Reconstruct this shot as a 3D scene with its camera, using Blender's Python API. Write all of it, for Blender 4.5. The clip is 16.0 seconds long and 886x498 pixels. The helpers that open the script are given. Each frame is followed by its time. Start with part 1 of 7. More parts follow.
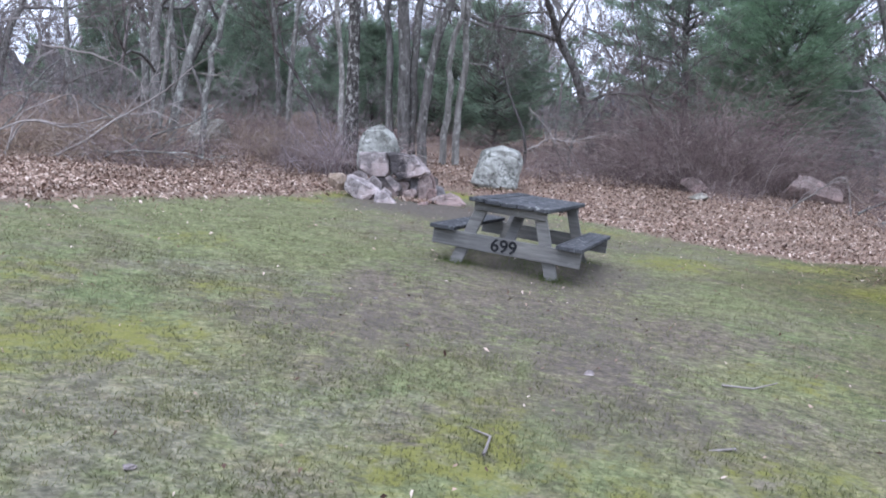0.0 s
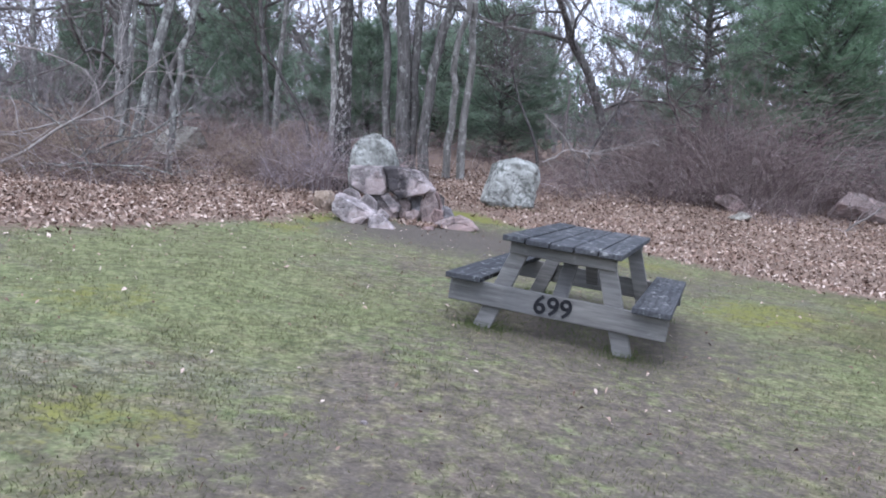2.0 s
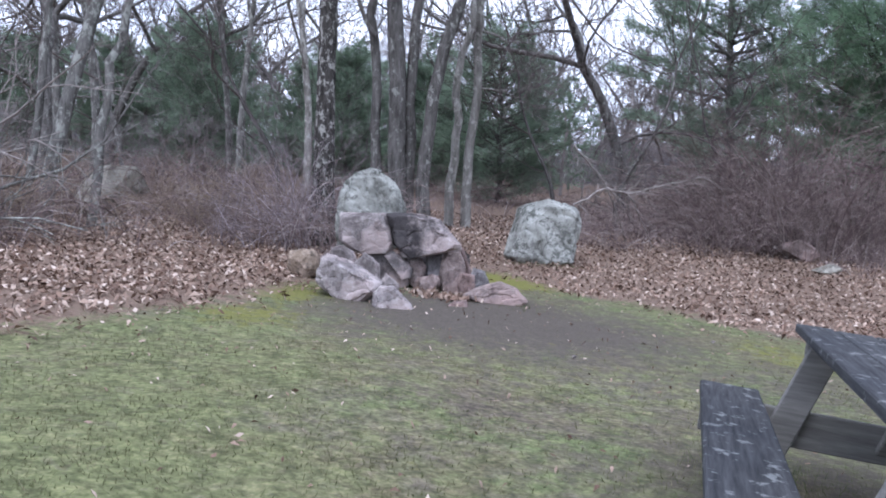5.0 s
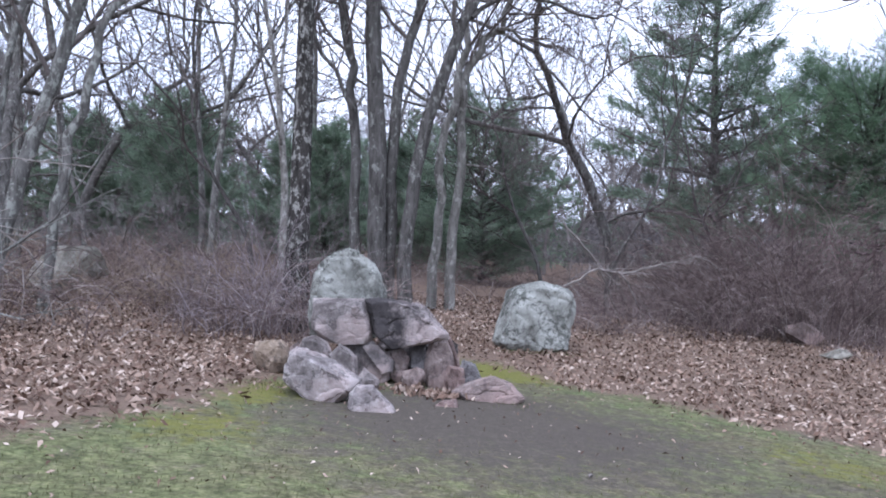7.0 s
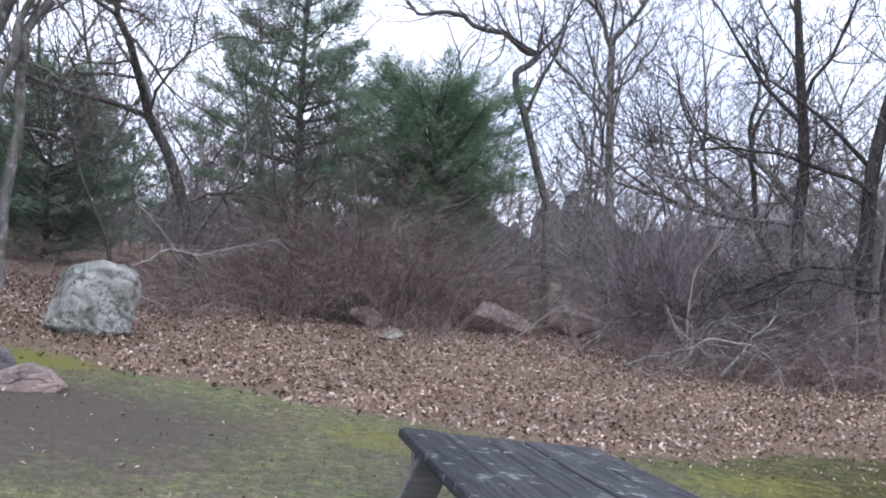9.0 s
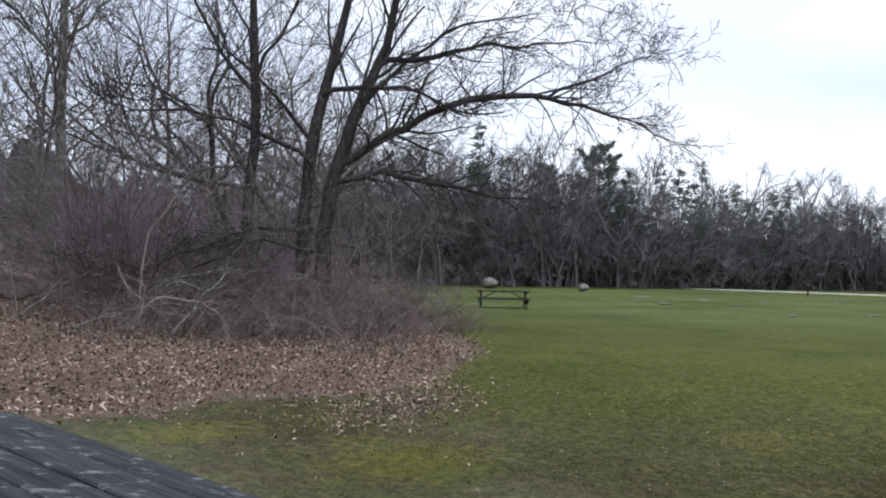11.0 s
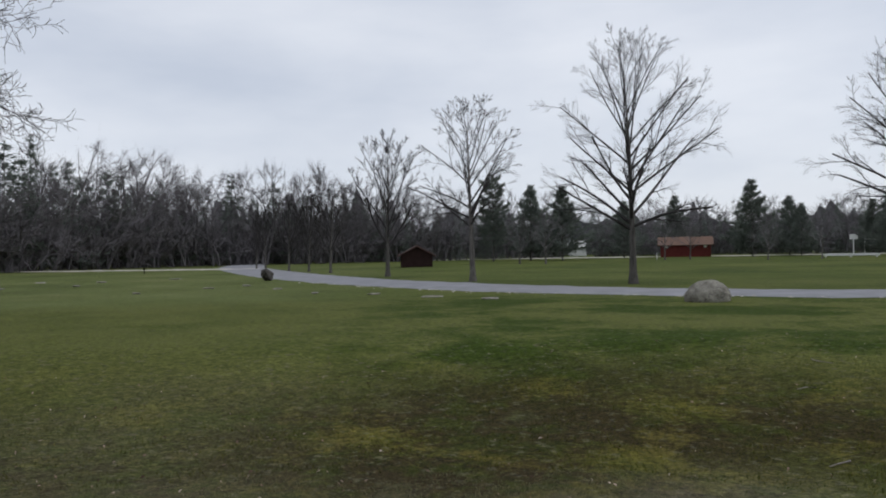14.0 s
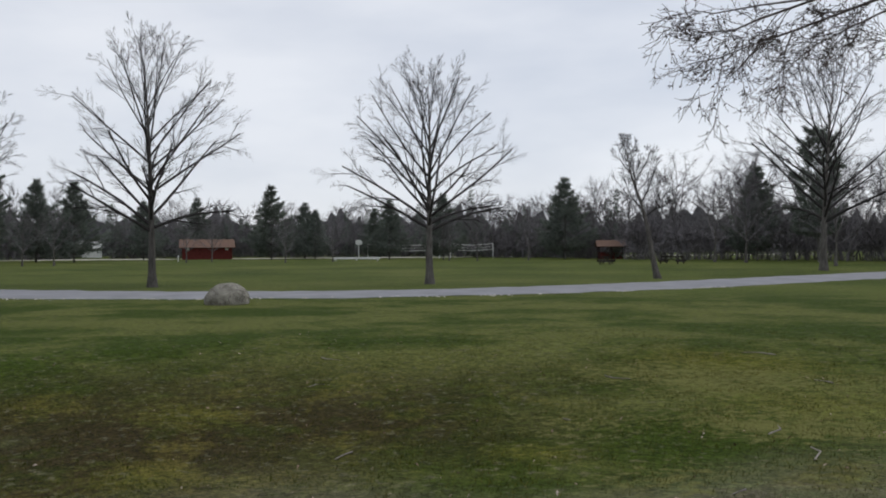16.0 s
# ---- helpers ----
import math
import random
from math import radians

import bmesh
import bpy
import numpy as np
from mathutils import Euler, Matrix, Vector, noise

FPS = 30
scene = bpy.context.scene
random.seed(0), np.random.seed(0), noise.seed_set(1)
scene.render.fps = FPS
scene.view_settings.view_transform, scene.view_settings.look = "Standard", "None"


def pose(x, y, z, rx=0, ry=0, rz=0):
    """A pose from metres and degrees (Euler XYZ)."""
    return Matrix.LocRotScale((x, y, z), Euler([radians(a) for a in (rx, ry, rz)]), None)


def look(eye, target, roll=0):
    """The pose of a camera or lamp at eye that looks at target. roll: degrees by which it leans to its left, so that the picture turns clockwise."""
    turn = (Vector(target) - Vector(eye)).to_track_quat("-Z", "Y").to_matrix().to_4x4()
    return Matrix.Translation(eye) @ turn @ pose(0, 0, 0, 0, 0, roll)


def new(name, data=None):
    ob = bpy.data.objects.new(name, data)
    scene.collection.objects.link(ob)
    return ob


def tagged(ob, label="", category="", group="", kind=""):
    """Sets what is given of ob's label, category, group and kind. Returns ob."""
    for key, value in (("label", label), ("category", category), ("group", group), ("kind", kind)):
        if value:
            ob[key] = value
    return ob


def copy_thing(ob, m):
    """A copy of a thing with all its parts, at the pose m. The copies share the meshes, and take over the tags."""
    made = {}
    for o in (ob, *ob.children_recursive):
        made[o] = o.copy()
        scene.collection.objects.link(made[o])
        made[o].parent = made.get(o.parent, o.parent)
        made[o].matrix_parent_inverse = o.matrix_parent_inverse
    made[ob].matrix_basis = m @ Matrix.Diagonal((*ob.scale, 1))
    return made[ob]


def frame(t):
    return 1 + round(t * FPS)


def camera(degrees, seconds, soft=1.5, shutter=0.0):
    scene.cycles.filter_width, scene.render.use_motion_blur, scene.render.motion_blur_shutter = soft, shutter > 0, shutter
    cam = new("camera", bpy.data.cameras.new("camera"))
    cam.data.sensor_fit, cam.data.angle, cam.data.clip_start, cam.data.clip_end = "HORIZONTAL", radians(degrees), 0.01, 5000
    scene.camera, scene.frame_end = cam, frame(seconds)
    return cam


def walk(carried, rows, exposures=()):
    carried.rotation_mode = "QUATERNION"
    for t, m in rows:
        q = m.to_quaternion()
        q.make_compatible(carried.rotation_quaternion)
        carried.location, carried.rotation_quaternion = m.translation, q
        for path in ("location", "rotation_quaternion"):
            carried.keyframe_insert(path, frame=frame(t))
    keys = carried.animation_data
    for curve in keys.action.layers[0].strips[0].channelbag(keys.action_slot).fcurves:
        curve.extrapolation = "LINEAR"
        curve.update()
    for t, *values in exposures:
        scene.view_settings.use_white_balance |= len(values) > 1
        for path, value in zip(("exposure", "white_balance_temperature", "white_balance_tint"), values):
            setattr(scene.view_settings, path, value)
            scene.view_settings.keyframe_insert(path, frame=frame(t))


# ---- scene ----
cam = camera(56, 16.0, soft=1.9)
PATH = [
    (0, look((0.000, 0.000, 1.237), (-0.278, 9.950, 0.277), 2.48)),
    (0.5, look((-0.054, 0.770, 1.247), (-0.381, 10.724, 0.350), 2.52)),
    (1, look((-0.105, 1.500, 1.264), (-0.453, 11.456, 0.399), 2.62)),
    (1.5, look((-0.192, 2.186, 1.307), (-0.475, 12.146, 0.453), 2.90)),
    (2, look((-0.297, 2.909, 1.342), (-0.538, 12.871, 0.508), 2.59)),
    (2.5, look((-0.442, 3.543, 1.391), (-0.569, 13.511, 0.591), 2.50)),
    (3, look((-0.552, 4.224, 1.422), (-0.615, 14.204, 0.796), 2.59)),
    (3.2, look((-0.577, 4.533, 1.444), (-0.632, 14.517, 0.897), 2.26)),
    (5.3, look((-1.190, 7.531, 1.397), (-1.097, 17.529, 1.236), 1.67)),
    (5.5, look((-1.142, 7.620, 1.430), (-1.090, 17.620, 1.434), 1.40)),
    (6, look((-1.212, 8.069, 1.463), (-1.062, 18.060, 1.869), 1.66)),
    (6.5, look((-1.226, 8.293, 1.481), (-1.007, 18.269, 2.137), 1.60)),
    (7, look((-1.218, 8.390, 1.493), (-0.911, 18.364, 2.146), 1.46)),
    (7.5, look((-1.187, 8.345, 1.499), (-0.512, 18.301, 2.141), 1.36)),
    (8, look((-1.228, 8.246, 1.502), (0.698, 18.038, 2.131), 1.44)),
    (8.5, look((-1.148, 8.313, 1.521), (2.336, 17.668, 2.107), 1.82)),
    (9, look((-0.932, 8.355, 1.492), (3.976, 17.046, 2.100), 2.20)),
    (9.5, look((-0.874, 8.364, 1.496), (5.588, 15.970, 2.116), 2.67)),
    (10, look((-0.918, 8.198, 1.518), (6.788, 14.547, 2.073), 2.39)),
    (10.2, look((-0.954, 8.128, 1.523), (7.117, 14.011, 2.027), 2.20)),
    (12.3, look((-1.116, 7.788, 1.513), (8.751, 9.414, 1.613), 0.22)),
    (12.5, look((-1.063, 7.946, 1.513), (8.867, 9.117, 1.600), 0.09)),
    (13, look((-0.983, 8.348, 1.508), (9.016, 8.219, 1.572), -0.22)),
    (13.5, look((-1.020, 8.552, 1.499), (8.845, 6.915, 1.564), -0.58)),
    (14, look((-1.116, 8.399, 1.495), (8.344, 5.159, 1.589), -0.90)),
    (14.5, look((-1.129, 8.217, 1.503), (7.649, 3.427, 1.616), -0.96)),
    (15, look((-1.021, 8.249, 1.506), (6.962, 2.228, 1.646), -0.95)),
    (15.5, look((-0.962, 8.349, 1.513), (6.237, 1.409, 1.600), -0.94)),
    (16, look((-0.973, 8.236, 1.510), (5.333, 0.475, 1.569), -0.40)),
]
EXPOSURES = [(0.0, 1.66, 5600, 16), (3.0, 1.58, 5600, 16), (5.5, 1.42, 5600, 17), (7.5, 1.3, 5600, 17), (8.5, 1.17, 5800, 16), (9.0, 1.22, 5850, 16), (10.2, 0.86, 5950, 14), (12.3, 0.14, 6350, 11), (12.8, 0.08, 6350, 11), (13.5, -0.05, 6350, 11), (14.5, -0.2, 6400, 11), (15.0, -0.22, 6400, 11), (15.5, -0.27, 6400, 11), (15.8, -0.18, 6400, 11), (16.0, -0.1, 6500, 11)]
walk(cam, PATH, EXPOSURES)

# ---- world: overcast sky ----
world = bpy.data.worlds.new("overcast")
scene.world = world
world.use_nodes = True
wn, wl = world.node_tree.nodes, world.node_tree.links
sky = wn.new("ShaderNodeTexSky")
sky.sky_type, sky.sun_disc = "NISHITA", False
sky.sun_elevation, sky.sun_rotation = radians(38), radians(200)
coord = wn.new("ShaderNodeTexCoord")
stretch = wn.new("ShaderNodeMapping")
stretch.inputs["Scale"].default_value = (1.0, 1.0, 3.2)
cloud = wn.new("ShaderNodeTexNoise")
cloud.inputs["Scale"].default_value, cloud.inputs["Detail"].default_value = 2.2, 5.0
shade = wn.new("ShaderNodeValToRGB")
shade.color_ramp.elements[0].position, shade.color_ramp.elements[0].color = 0.33, (0.62, 0.67, 0.76, 1)
shade.color_ramp.elements[1].position, shade.color_ramp.elements[1].color = 0.66, (0.86, 0.89, 0.94, 1)
veil = wn.new("ShaderNodeMixRGB")
veil.inputs[0].default_value = 0.985
bright = wn.new("ShaderNodeMixRGB")
back = wn["Background"]
wl.new(coord.outputs["Generated"], stretch.inputs["Vector"])
wl.new(stretch.outputs[0], cloud.inputs["Vector"])
wl.new(cloud.outputs["Fac"], shade.inputs[0])
wl.new(sky.outputs[0], veil.inputs[1])
wl.new(shade.outputs[0], veil.inputs[2])
wl.new(veil.outputs[0], back.inputs["Color"])
back.inputs["Strength"].default_value = 0.95
sun = new("sun", bpy.data.lights.new("sun", "SUN"))
sun.data.energy, sun.data.angle, sun.data.color = 0.6, radians(40), (1.0, 0.97, 0.93)
sun.matrix_world = look((0, 0, 30), (6, 14, 0))


# ---- materials ----
def mat(name, rough=0.85):
    m = bpy.data.materials.new(name)
    m.use_nodes = True
    b = m.node_tree.nodes["Principled BSDF"]
    b.inputs["Roughness"].default_value = rough
    b.inputs["Specular IOR Level"].default_value = 0.06
    return m, m.node_tree.nodes, m.node_tree.links, b


def noise_node(n, l, scale, detail=4.0, rough=0.6, vec=None):
    t = n.new("ShaderNodeTexNoise")
    t.inputs["Scale"].default_value, t.inputs["Detail"].default_value, t.inputs["Roughness"].default_value = scale, detail, rough
    if vec is not None:
        l.new(vec, t.inputs["Vector"])
    return t.outputs["Fac"]


def ramp(n, l, fac, stops):
    r = n.new("ShaderNodeValToRGB")
    e = r.color_ramp.elements
    while len(e) < len(stops):
        e.new(0.5)
    for k, (p, c) in zip(e, stops):
        k.position, k.color = p, (*c, 1)
    l.new(fac, r.inputs[0])
    return r.outputs[0]


def mixed(n, l, fac, a, b, mode="MIX"):
    m = n.new("ShaderNodeMixRGB")
    m.blend_type = mode
    for socket, v in zip(m.inputs, (fac, a, b)):
        if isinstance(v, float):
            socket.default_value = v
        elif isinstance(v, tuple):
            socket.default_value = (*v, 1)
        else:
            l.new(v, socket)
    return m.outputs[0]


def bump(n, l, b, height, strength=0.5, distance=0.02):
    k = n.new("ShaderNodeBump")
    k.inputs["Strength"].default_value, k.inputs["Distance"].default_value = strength, distance
    l.new(height, k.inputs["Height"])
    l.new(k.outputs[0], b.inputs["Normal"])


def obj_coord(n):
    return n.new("ShaderNodeTexCoord").outputs["Object"]


def varied(n, l, colour, low=0.75, high=1.2):
    """Value shifted from object to object."""
    info = n.new("ShaderNodeObjectInfo")
    r = n.new("ShaderNodeMapRange")
    r.inputs["To Min"].default_value, r.inputs["To Max"].default_value = low, high
    l.new(info.outputs["Random"], r.inputs["Value"])
    h = n.new("ShaderNodeHueSaturation")
    l.new(r.outputs[0], h.inputs["Value"])
    l.new(colour, h.inputs["Color"])
    return h.outputs[0]


def bark(name, dark, light, scale=9.0, patches=None, size=4.5, amount=0.52):
    m, n, l, b = mat(name, 0.9)
    mp = n.new("ShaderNodeMapping")
    mp.inputs["Scale"].default_value = (1, 1, 0.22)
    l.new(obj_coord(n), mp.inputs["Vector"])
    f = noise_node(n, l, scale, 6, 0.7, mp.outputs[0])
    c = ramp(n, l, f, [(0.36, dark), (0.64, light)])
    if patches:
        flat = n.new("ShaderNodeMapping")
        flat.inputs["Scale"].default_value = (1, 1, 0.6)
        l.new(obj_coord(n), flat.inputs["Vector"])
        p = noise_node(n, l, size, 6, 0.7, flat.outputs[0])
        pr = ramp(n, l, p, [(amount, (0, 0, 0)), (amount + 0.07, (1, 1, 1))])
        c = mixed(n, l, pr, c, patches)
    l.new(varied(n, l, c), b.inputs["Base Color"])
    bump(n, l, b, f, 0.8, 0.03)
    return m


def plain(name, colour, rough=0.8, low=0.8, high=1.2, scale=6.0, spread=0.35, metal=0.0):
    m, n, l, b = mat(name, rough)
    f = noise_node(n, l, scale, 4, 0.6, obj_coord(n))
    c = ramp(n, l, f, [(0.3, tuple(v * (1 - spread) for v in colour)), (0.7, tuple(min(1, v * (1 + spread)) for v in colour))])
    l.new(varied(n, l, c, low, high), b.inputs["Base Color"])
    b.inputs["Metallic"].default_value = metal
    return m


def island(name, stops, rough=0.85, trans=0.0):
    """Colour shifted from piece to piece of a joined mesh."""
    m, n, l, b = mat(name, rough)
    g = n.new("ShaderNodeNewGeometry")
    c = ramp(n, l, g.outputs["Random Per Island"], stops)
    big = noise_node(n, l, 0.7, 5, 0.65, obj_coord(n))
    c = mixed(n, l, 1.0, c, ramp(n, l, big, [(0.34, (0.62, 0.61, 0.6)), (0.5, (0.92, 0.92, 0.92)), (0.64, (1.12, 1.12, 1.12))]), "MULTIPLY")
    l.new(c, b.inputs["Base Color"])
    if trans:
        t, s = n.new("ShaderNodeBsdfTranslucent"), n.new("ShaderNodeMixShader")
        l.new(c, t.inputs["Color"])
        s.inputs[0].default_value = trans
        l.new(b.outputs[0], s.inputs[1])
        l.new(t.outputs[0], s.inputs[2])
        l.new(s.outputs[0], n["Material Output"].inputs["Surface"])
    return m


BARK_GREY = bark("grey_bark", (0.07, 0.066, 0.06), (0.19, 0.182, 0.168), 10.0, (0.28, 0.285, 0.255), 8.0)
BARK_DARK = bark("dark_flaky_bark", (0.022, 0.02, 0.018), (0.075, 0.068, 0.062), 12.0, (0.30, 0.29, 0.265), 13.0, 0.52)
BARK_PALE = bark("pale_bark", (0.12, 0.112, 0.10), (0.285, 0.27, 0.245), 9.0, (0.35, 0.34, 0.31), 8.0)
BARK_FIELD = bark("dull_grey_bark", (0.065, 0.06, 0.055), (0.165, 0.153, 0.14), 9.0)
BARK_BLACK = bark("blackish_bark", (0.052, 0.048, 0.044), (0.15, 0.14, 0.13), 10.0, (0.25, 0.25, 0.225), 9.0, 0.56)
BARK_OAK = bark("dark_oak_bark", (0.028, 0.025, 0.024), (0.09, 0.083, 0.078), 10.0, (0.17, 0.168, 0.155), 9.0, 0.58)
TWIG_OAK = plain("oak_twig", (0.075, 0.067, 0.064), 0.9, 0.85, 1.15)
TWIG = plain("twig", (0.125, 0.108, 0.10), 0.9, 0.7, 1.25)
TWIG_FIELD = plain("maple_twig", (0.05, 0.046, 0.045), 0.9, 0.85, 1.15)
VINE = island("grey_vine_stems", [(0.0, (0.12, 0.098, 0.103)), (0.6, (0.235, 0.197, 0.202)), (1.0, (0.39, 0.345, 0.345))], 0.9)
TWIG_PALE = plain("pale_twig", (0.235, 0.21, 0.192), 0.9, 0.8, 1.2)
NEEDLE = island("pine_needles", [(0.0, (0.14, 0.19, 0.135)), (0.6, (0.225, 0.298, 0.21)), (1.0, (0.31, 0.385, 0.28))], 0.7, 0.45)
NEEDLE_FRESH = island("young_pine_needles", [(0.0, (0.12, 0.185, 0.115)), (0.6, (0.195, 0.285, 0.175)), (1.0, (0.265, 0.365, 0.23))], 0.7, 0.45)
WOODS_TWIG = island("woods_twigs", [(0.0, (0.125, 0.112, 0.107)), (1.0, (0.25, 0.225, 0.215))], 0.95)
# the grey of distance haze is put into the far needle and twig colours
FAR_NEEDLE = island("hazed_far_needles", [(0.0, (0.115, 0.138, 0.118)), (1.0, (0.235, 0.26, 0.225))], 0.85, 0.45)
FAR_TWIG = island("hazed_far_twigs", [(0.0, (0.125, 0.117, 0.123)), (1.0, (0.215, 0.20, 0.207))], 0.95)
BRUSH = island("bramble_stems", [(0.0, (0.105, 0.077, 0.073)), (0.5, (0.188, 0.142, 0.132)), (0.85, (0.26, 0.206, 0.19)), (1.0, (0.42, 0.375, 0.345))], 0.85)
LEAF = island("dry_leaves", [(0.0, (0.06, 0.036, 0.028)), (0.4, (0.20, 0.132, 0.098)), (0.75, (0.365, 0.27, 0.21)), (1.0, (0.55, 0.455, 0.38))], 0.8)
TAN = island("dry_weed_stems", [(0.0, (0.12, 0.086, 0.064)), (0.6, (0.22, 0.168, 0.125)), (1.0, (0.34, 0.28, 0.21))], 0.85)
GRASS = island("grass_blades", [(0.0, (0.10, 0.108, 0.05)), (0.45, (0.14, 0.147, 0.072)), (0.75, (0.19, 0.182, 0.098)), (1.0, (0.24, 0.22, 0.135))], 0.8, 0.5)
GRASS_FIELD = island("field_grass_blades", [(0.0, (0.026, 0.04, 0.005)), (0.5, (0.06, 0.068, 0.011)), (0.85, (0.105, 0.095, 0.02)), (1.0, (0.17, 0.14, 0.045))], 0.8, 0.3)


def stone(name, dark, light, lichen, moss=(0.10, 0.13, 0.035), mossy=0.62, soot=0.0, pink=0.0, spots=0.0, flank=0.0):
    m, n, l, b = mat(name, 0.92)
    v = obj_coord(n)
    f = noise_node(n, l, 3.0, 8, 0.65, v)
    c = ramp(n, l, f, [(0.3, dark), (0.7, light)])
    g = noise_node(n, l, 55.0, 3, 0.6, v)
    c = mixed(n, l, 0.32, c, ramp(n, l, g, [(0.35, (0.55, 0.55, 0.55)), (0.65, (1.15, 1.12, 1.1))]), "MULTIPLY")
    k = noise_node(n, l, 9.0, 8, 0.8, v)
    c = mixed(n, l, ramp(n, l, k, [(0.5, (0, 0, 0)), (0.66, (0.7, 0.7, 0.7))]), c, lichen)
    vein = noise_node(n, l, 2.6, 9, 0.8, v)
    c = mixed(n, l, 1.0, c, ramp(n, l, vein, [(0.38, (0.5, 0.48, 0.48)), (0.5, (1, 1, 1))]), "MULTIPLY")
    if pink:
        p = noise_node(n, l, 1.7, 4, 0.6, v)
        c = mixed(n, l, ramp(n, l, p, [(0.45, (0, 0, 0)), (0.65, (pink, pink, pink))]), c, (0.36, 0.26, 0.235))
    if spots:
        p = noise_node(n, l, 2.4, 3, 0.5, v)
        c = mixed(n, l, ramp(n, l, p, [(0.46, (0, 0, 0)), (0.64, (0.75, 0.75, 0.75))]), c, lichen)
        p = mixed(n, l, 0.45, noise_node(n, l, 16.0, 6, 0.75, v), noise_node(n, l, 2.0, 2, 0.5, v))
        c = mixed(n, l, ramp(n, l, p, [(0.53, (0, 0, 0)), (0.57, (spots, spots, spots))]), c, (0.075, 0.08, 0.07))
    crack = noise_node(n, l, 1.3, 7, 0.62, v)
    c = mixed(n, l, ramp(n, l, crack, [(0.488, (0, 0, 0)), (0.499, (0.75, 0.75, 0.75)), (0.51, (0, 0, 0))]), c, (0.06, 0.055, 0.055))
    q = noise_node(n, l, 2.2, 5, 0.65, v)
    c = mixed(n, l, ramp(n, l, q, [(mossy, (0, 0, 0)), (mossy + 0.06, (0.85, 0.85, 0.85))]), c, moss)
    if soot:
        s = noise_node(n, l, 1.6, 5, 0.6, v)
        c = mixed(n, l, ramp(n, l, s, [(0.44, (soot, soot, soot)), (0.56, (0, 0, 0))]), c, (0.03, 0.028, 0.028))
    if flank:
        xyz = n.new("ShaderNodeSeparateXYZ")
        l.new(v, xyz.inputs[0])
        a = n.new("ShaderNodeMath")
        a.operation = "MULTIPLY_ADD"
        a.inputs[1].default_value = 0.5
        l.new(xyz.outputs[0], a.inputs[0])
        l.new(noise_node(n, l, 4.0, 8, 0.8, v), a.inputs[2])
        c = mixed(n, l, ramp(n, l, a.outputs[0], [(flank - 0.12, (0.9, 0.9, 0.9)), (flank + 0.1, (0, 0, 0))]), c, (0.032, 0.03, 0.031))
    l.new(c, b.inputs["Base Color"])
    h = mixed(n, l, 0.15, f, g)
    bump(n, l, b, h, 0.9, 0.05)
    return m


STONE = stone("granite", (0.17, 0.147, 0.14), (0.43, 0.382, 0.365), (0.52, 0.475, 0.45), mossy=0.74, soot=0.35, pink=0.45)
STONE_LICHEN = stone("lichened_granite", (0.16, 0.163, 0.145), (0.325, 0.328, 0.295), (0.42, 0.425, 0.39), mossy=0.68, spots=0.8)
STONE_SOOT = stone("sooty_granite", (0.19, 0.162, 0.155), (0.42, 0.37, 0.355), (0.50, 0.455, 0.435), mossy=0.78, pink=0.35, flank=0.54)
STONE_GREY = stone("plain_grey_granite", (0.15, 0.14, 0.14), (0.32, 0.30, 0.30), (0.40, 0.38, 0.37), mossy=0.8, soot=0.3)
STONE_ROSE = stone("rose_granite", (0.17, 0.115, 0.10), (0.36, 0.265, 0.24), (0.42, 0.34, 0.31), mossy=0.82, soot=0.25, pink=0.5)
# sooty patches, and a darker base that carries the shade inside the hearth
STONE_INNER = stone("shaded_sooty_granite", (0.14, 0.125, 0.122), (0.32, 0.285, 0.275), (0.36, 0.325, 0.31), mossy=0.8, soot=0.45, pink=0.6)
STONE_PALE = stone("pale_granite", (0.21, 0.185, 0.18), (0.47, 0.425, 0.41), (0.56, 0.52, 0.50), mossy=0.78, soot=0.15, pink=0.45)
STONE_TAN = stone("tan_granite", (0.19, 0.145, 0.105), (0.40, 0.32, 0.245), (0.43, 0.36, 0.29), mossy=0.8, pink=0.2)
STONE_PINK = stone("pinkish_granite", (0.16, 0.125, 0.115), (0.34, 0.275, 0.25), (0.38, 0.33, 0.30), mossy=0.78, pink=0.8)
STONE_FIELD = stone("weathered_granite", (0.16, 0.15, 0.125), (0.34, 0.32, 0.27), (0.42, 0.41, 0.36), mossy=0.68)
STONE_DARK = stone("dark_boulder_stone", (0.045, 0.042, 0.04), (0.13, 0.12, 0.11), (0.2, 0.19, 0.17), mossy=0.75)


def wood(name, dark, light, stain, along=(14, 0.9, 14), flakes=0.6):
    m, n, l, b = mat(name, 0.85)
    mp = n.new("ShaderNodeMapping")
    mp.inputs["Scale"].default_value = along
    v = obj_coord(n)
    l.new(v, mp.inputs["Vector"])
    f = noise_node(n, l, 3.0, 7, 0.65, mp.outputs[0])
    c = ramp(n, l, f, [(0.3, dark), (0.7, light)])
    p = noise_node(n, l, 13.0, 5, 0.65, v)
    c = mixed(n, l, ramp(n, l, p, [(flakes, (0, 0, 0)), (flakes + 0.08, (0.6, 0.6, 0.6))]), c, stain)
    q = noise_node(n, l, 1.3, 4, 0.6, v)
    c = mixed(n, l, 1.0, c, ramp(n, l, q, [(0.3, (0.62, 0.64, 0.68)), (0.7, (1.05, 1.03, 1.0))]), "MULTIPLY")
    l.new(varied(n, l, c, 0.85, 1.15), b.inputs["Base Color"])
    bump(n, l, b, f, 0.5, 0.006)
    return m


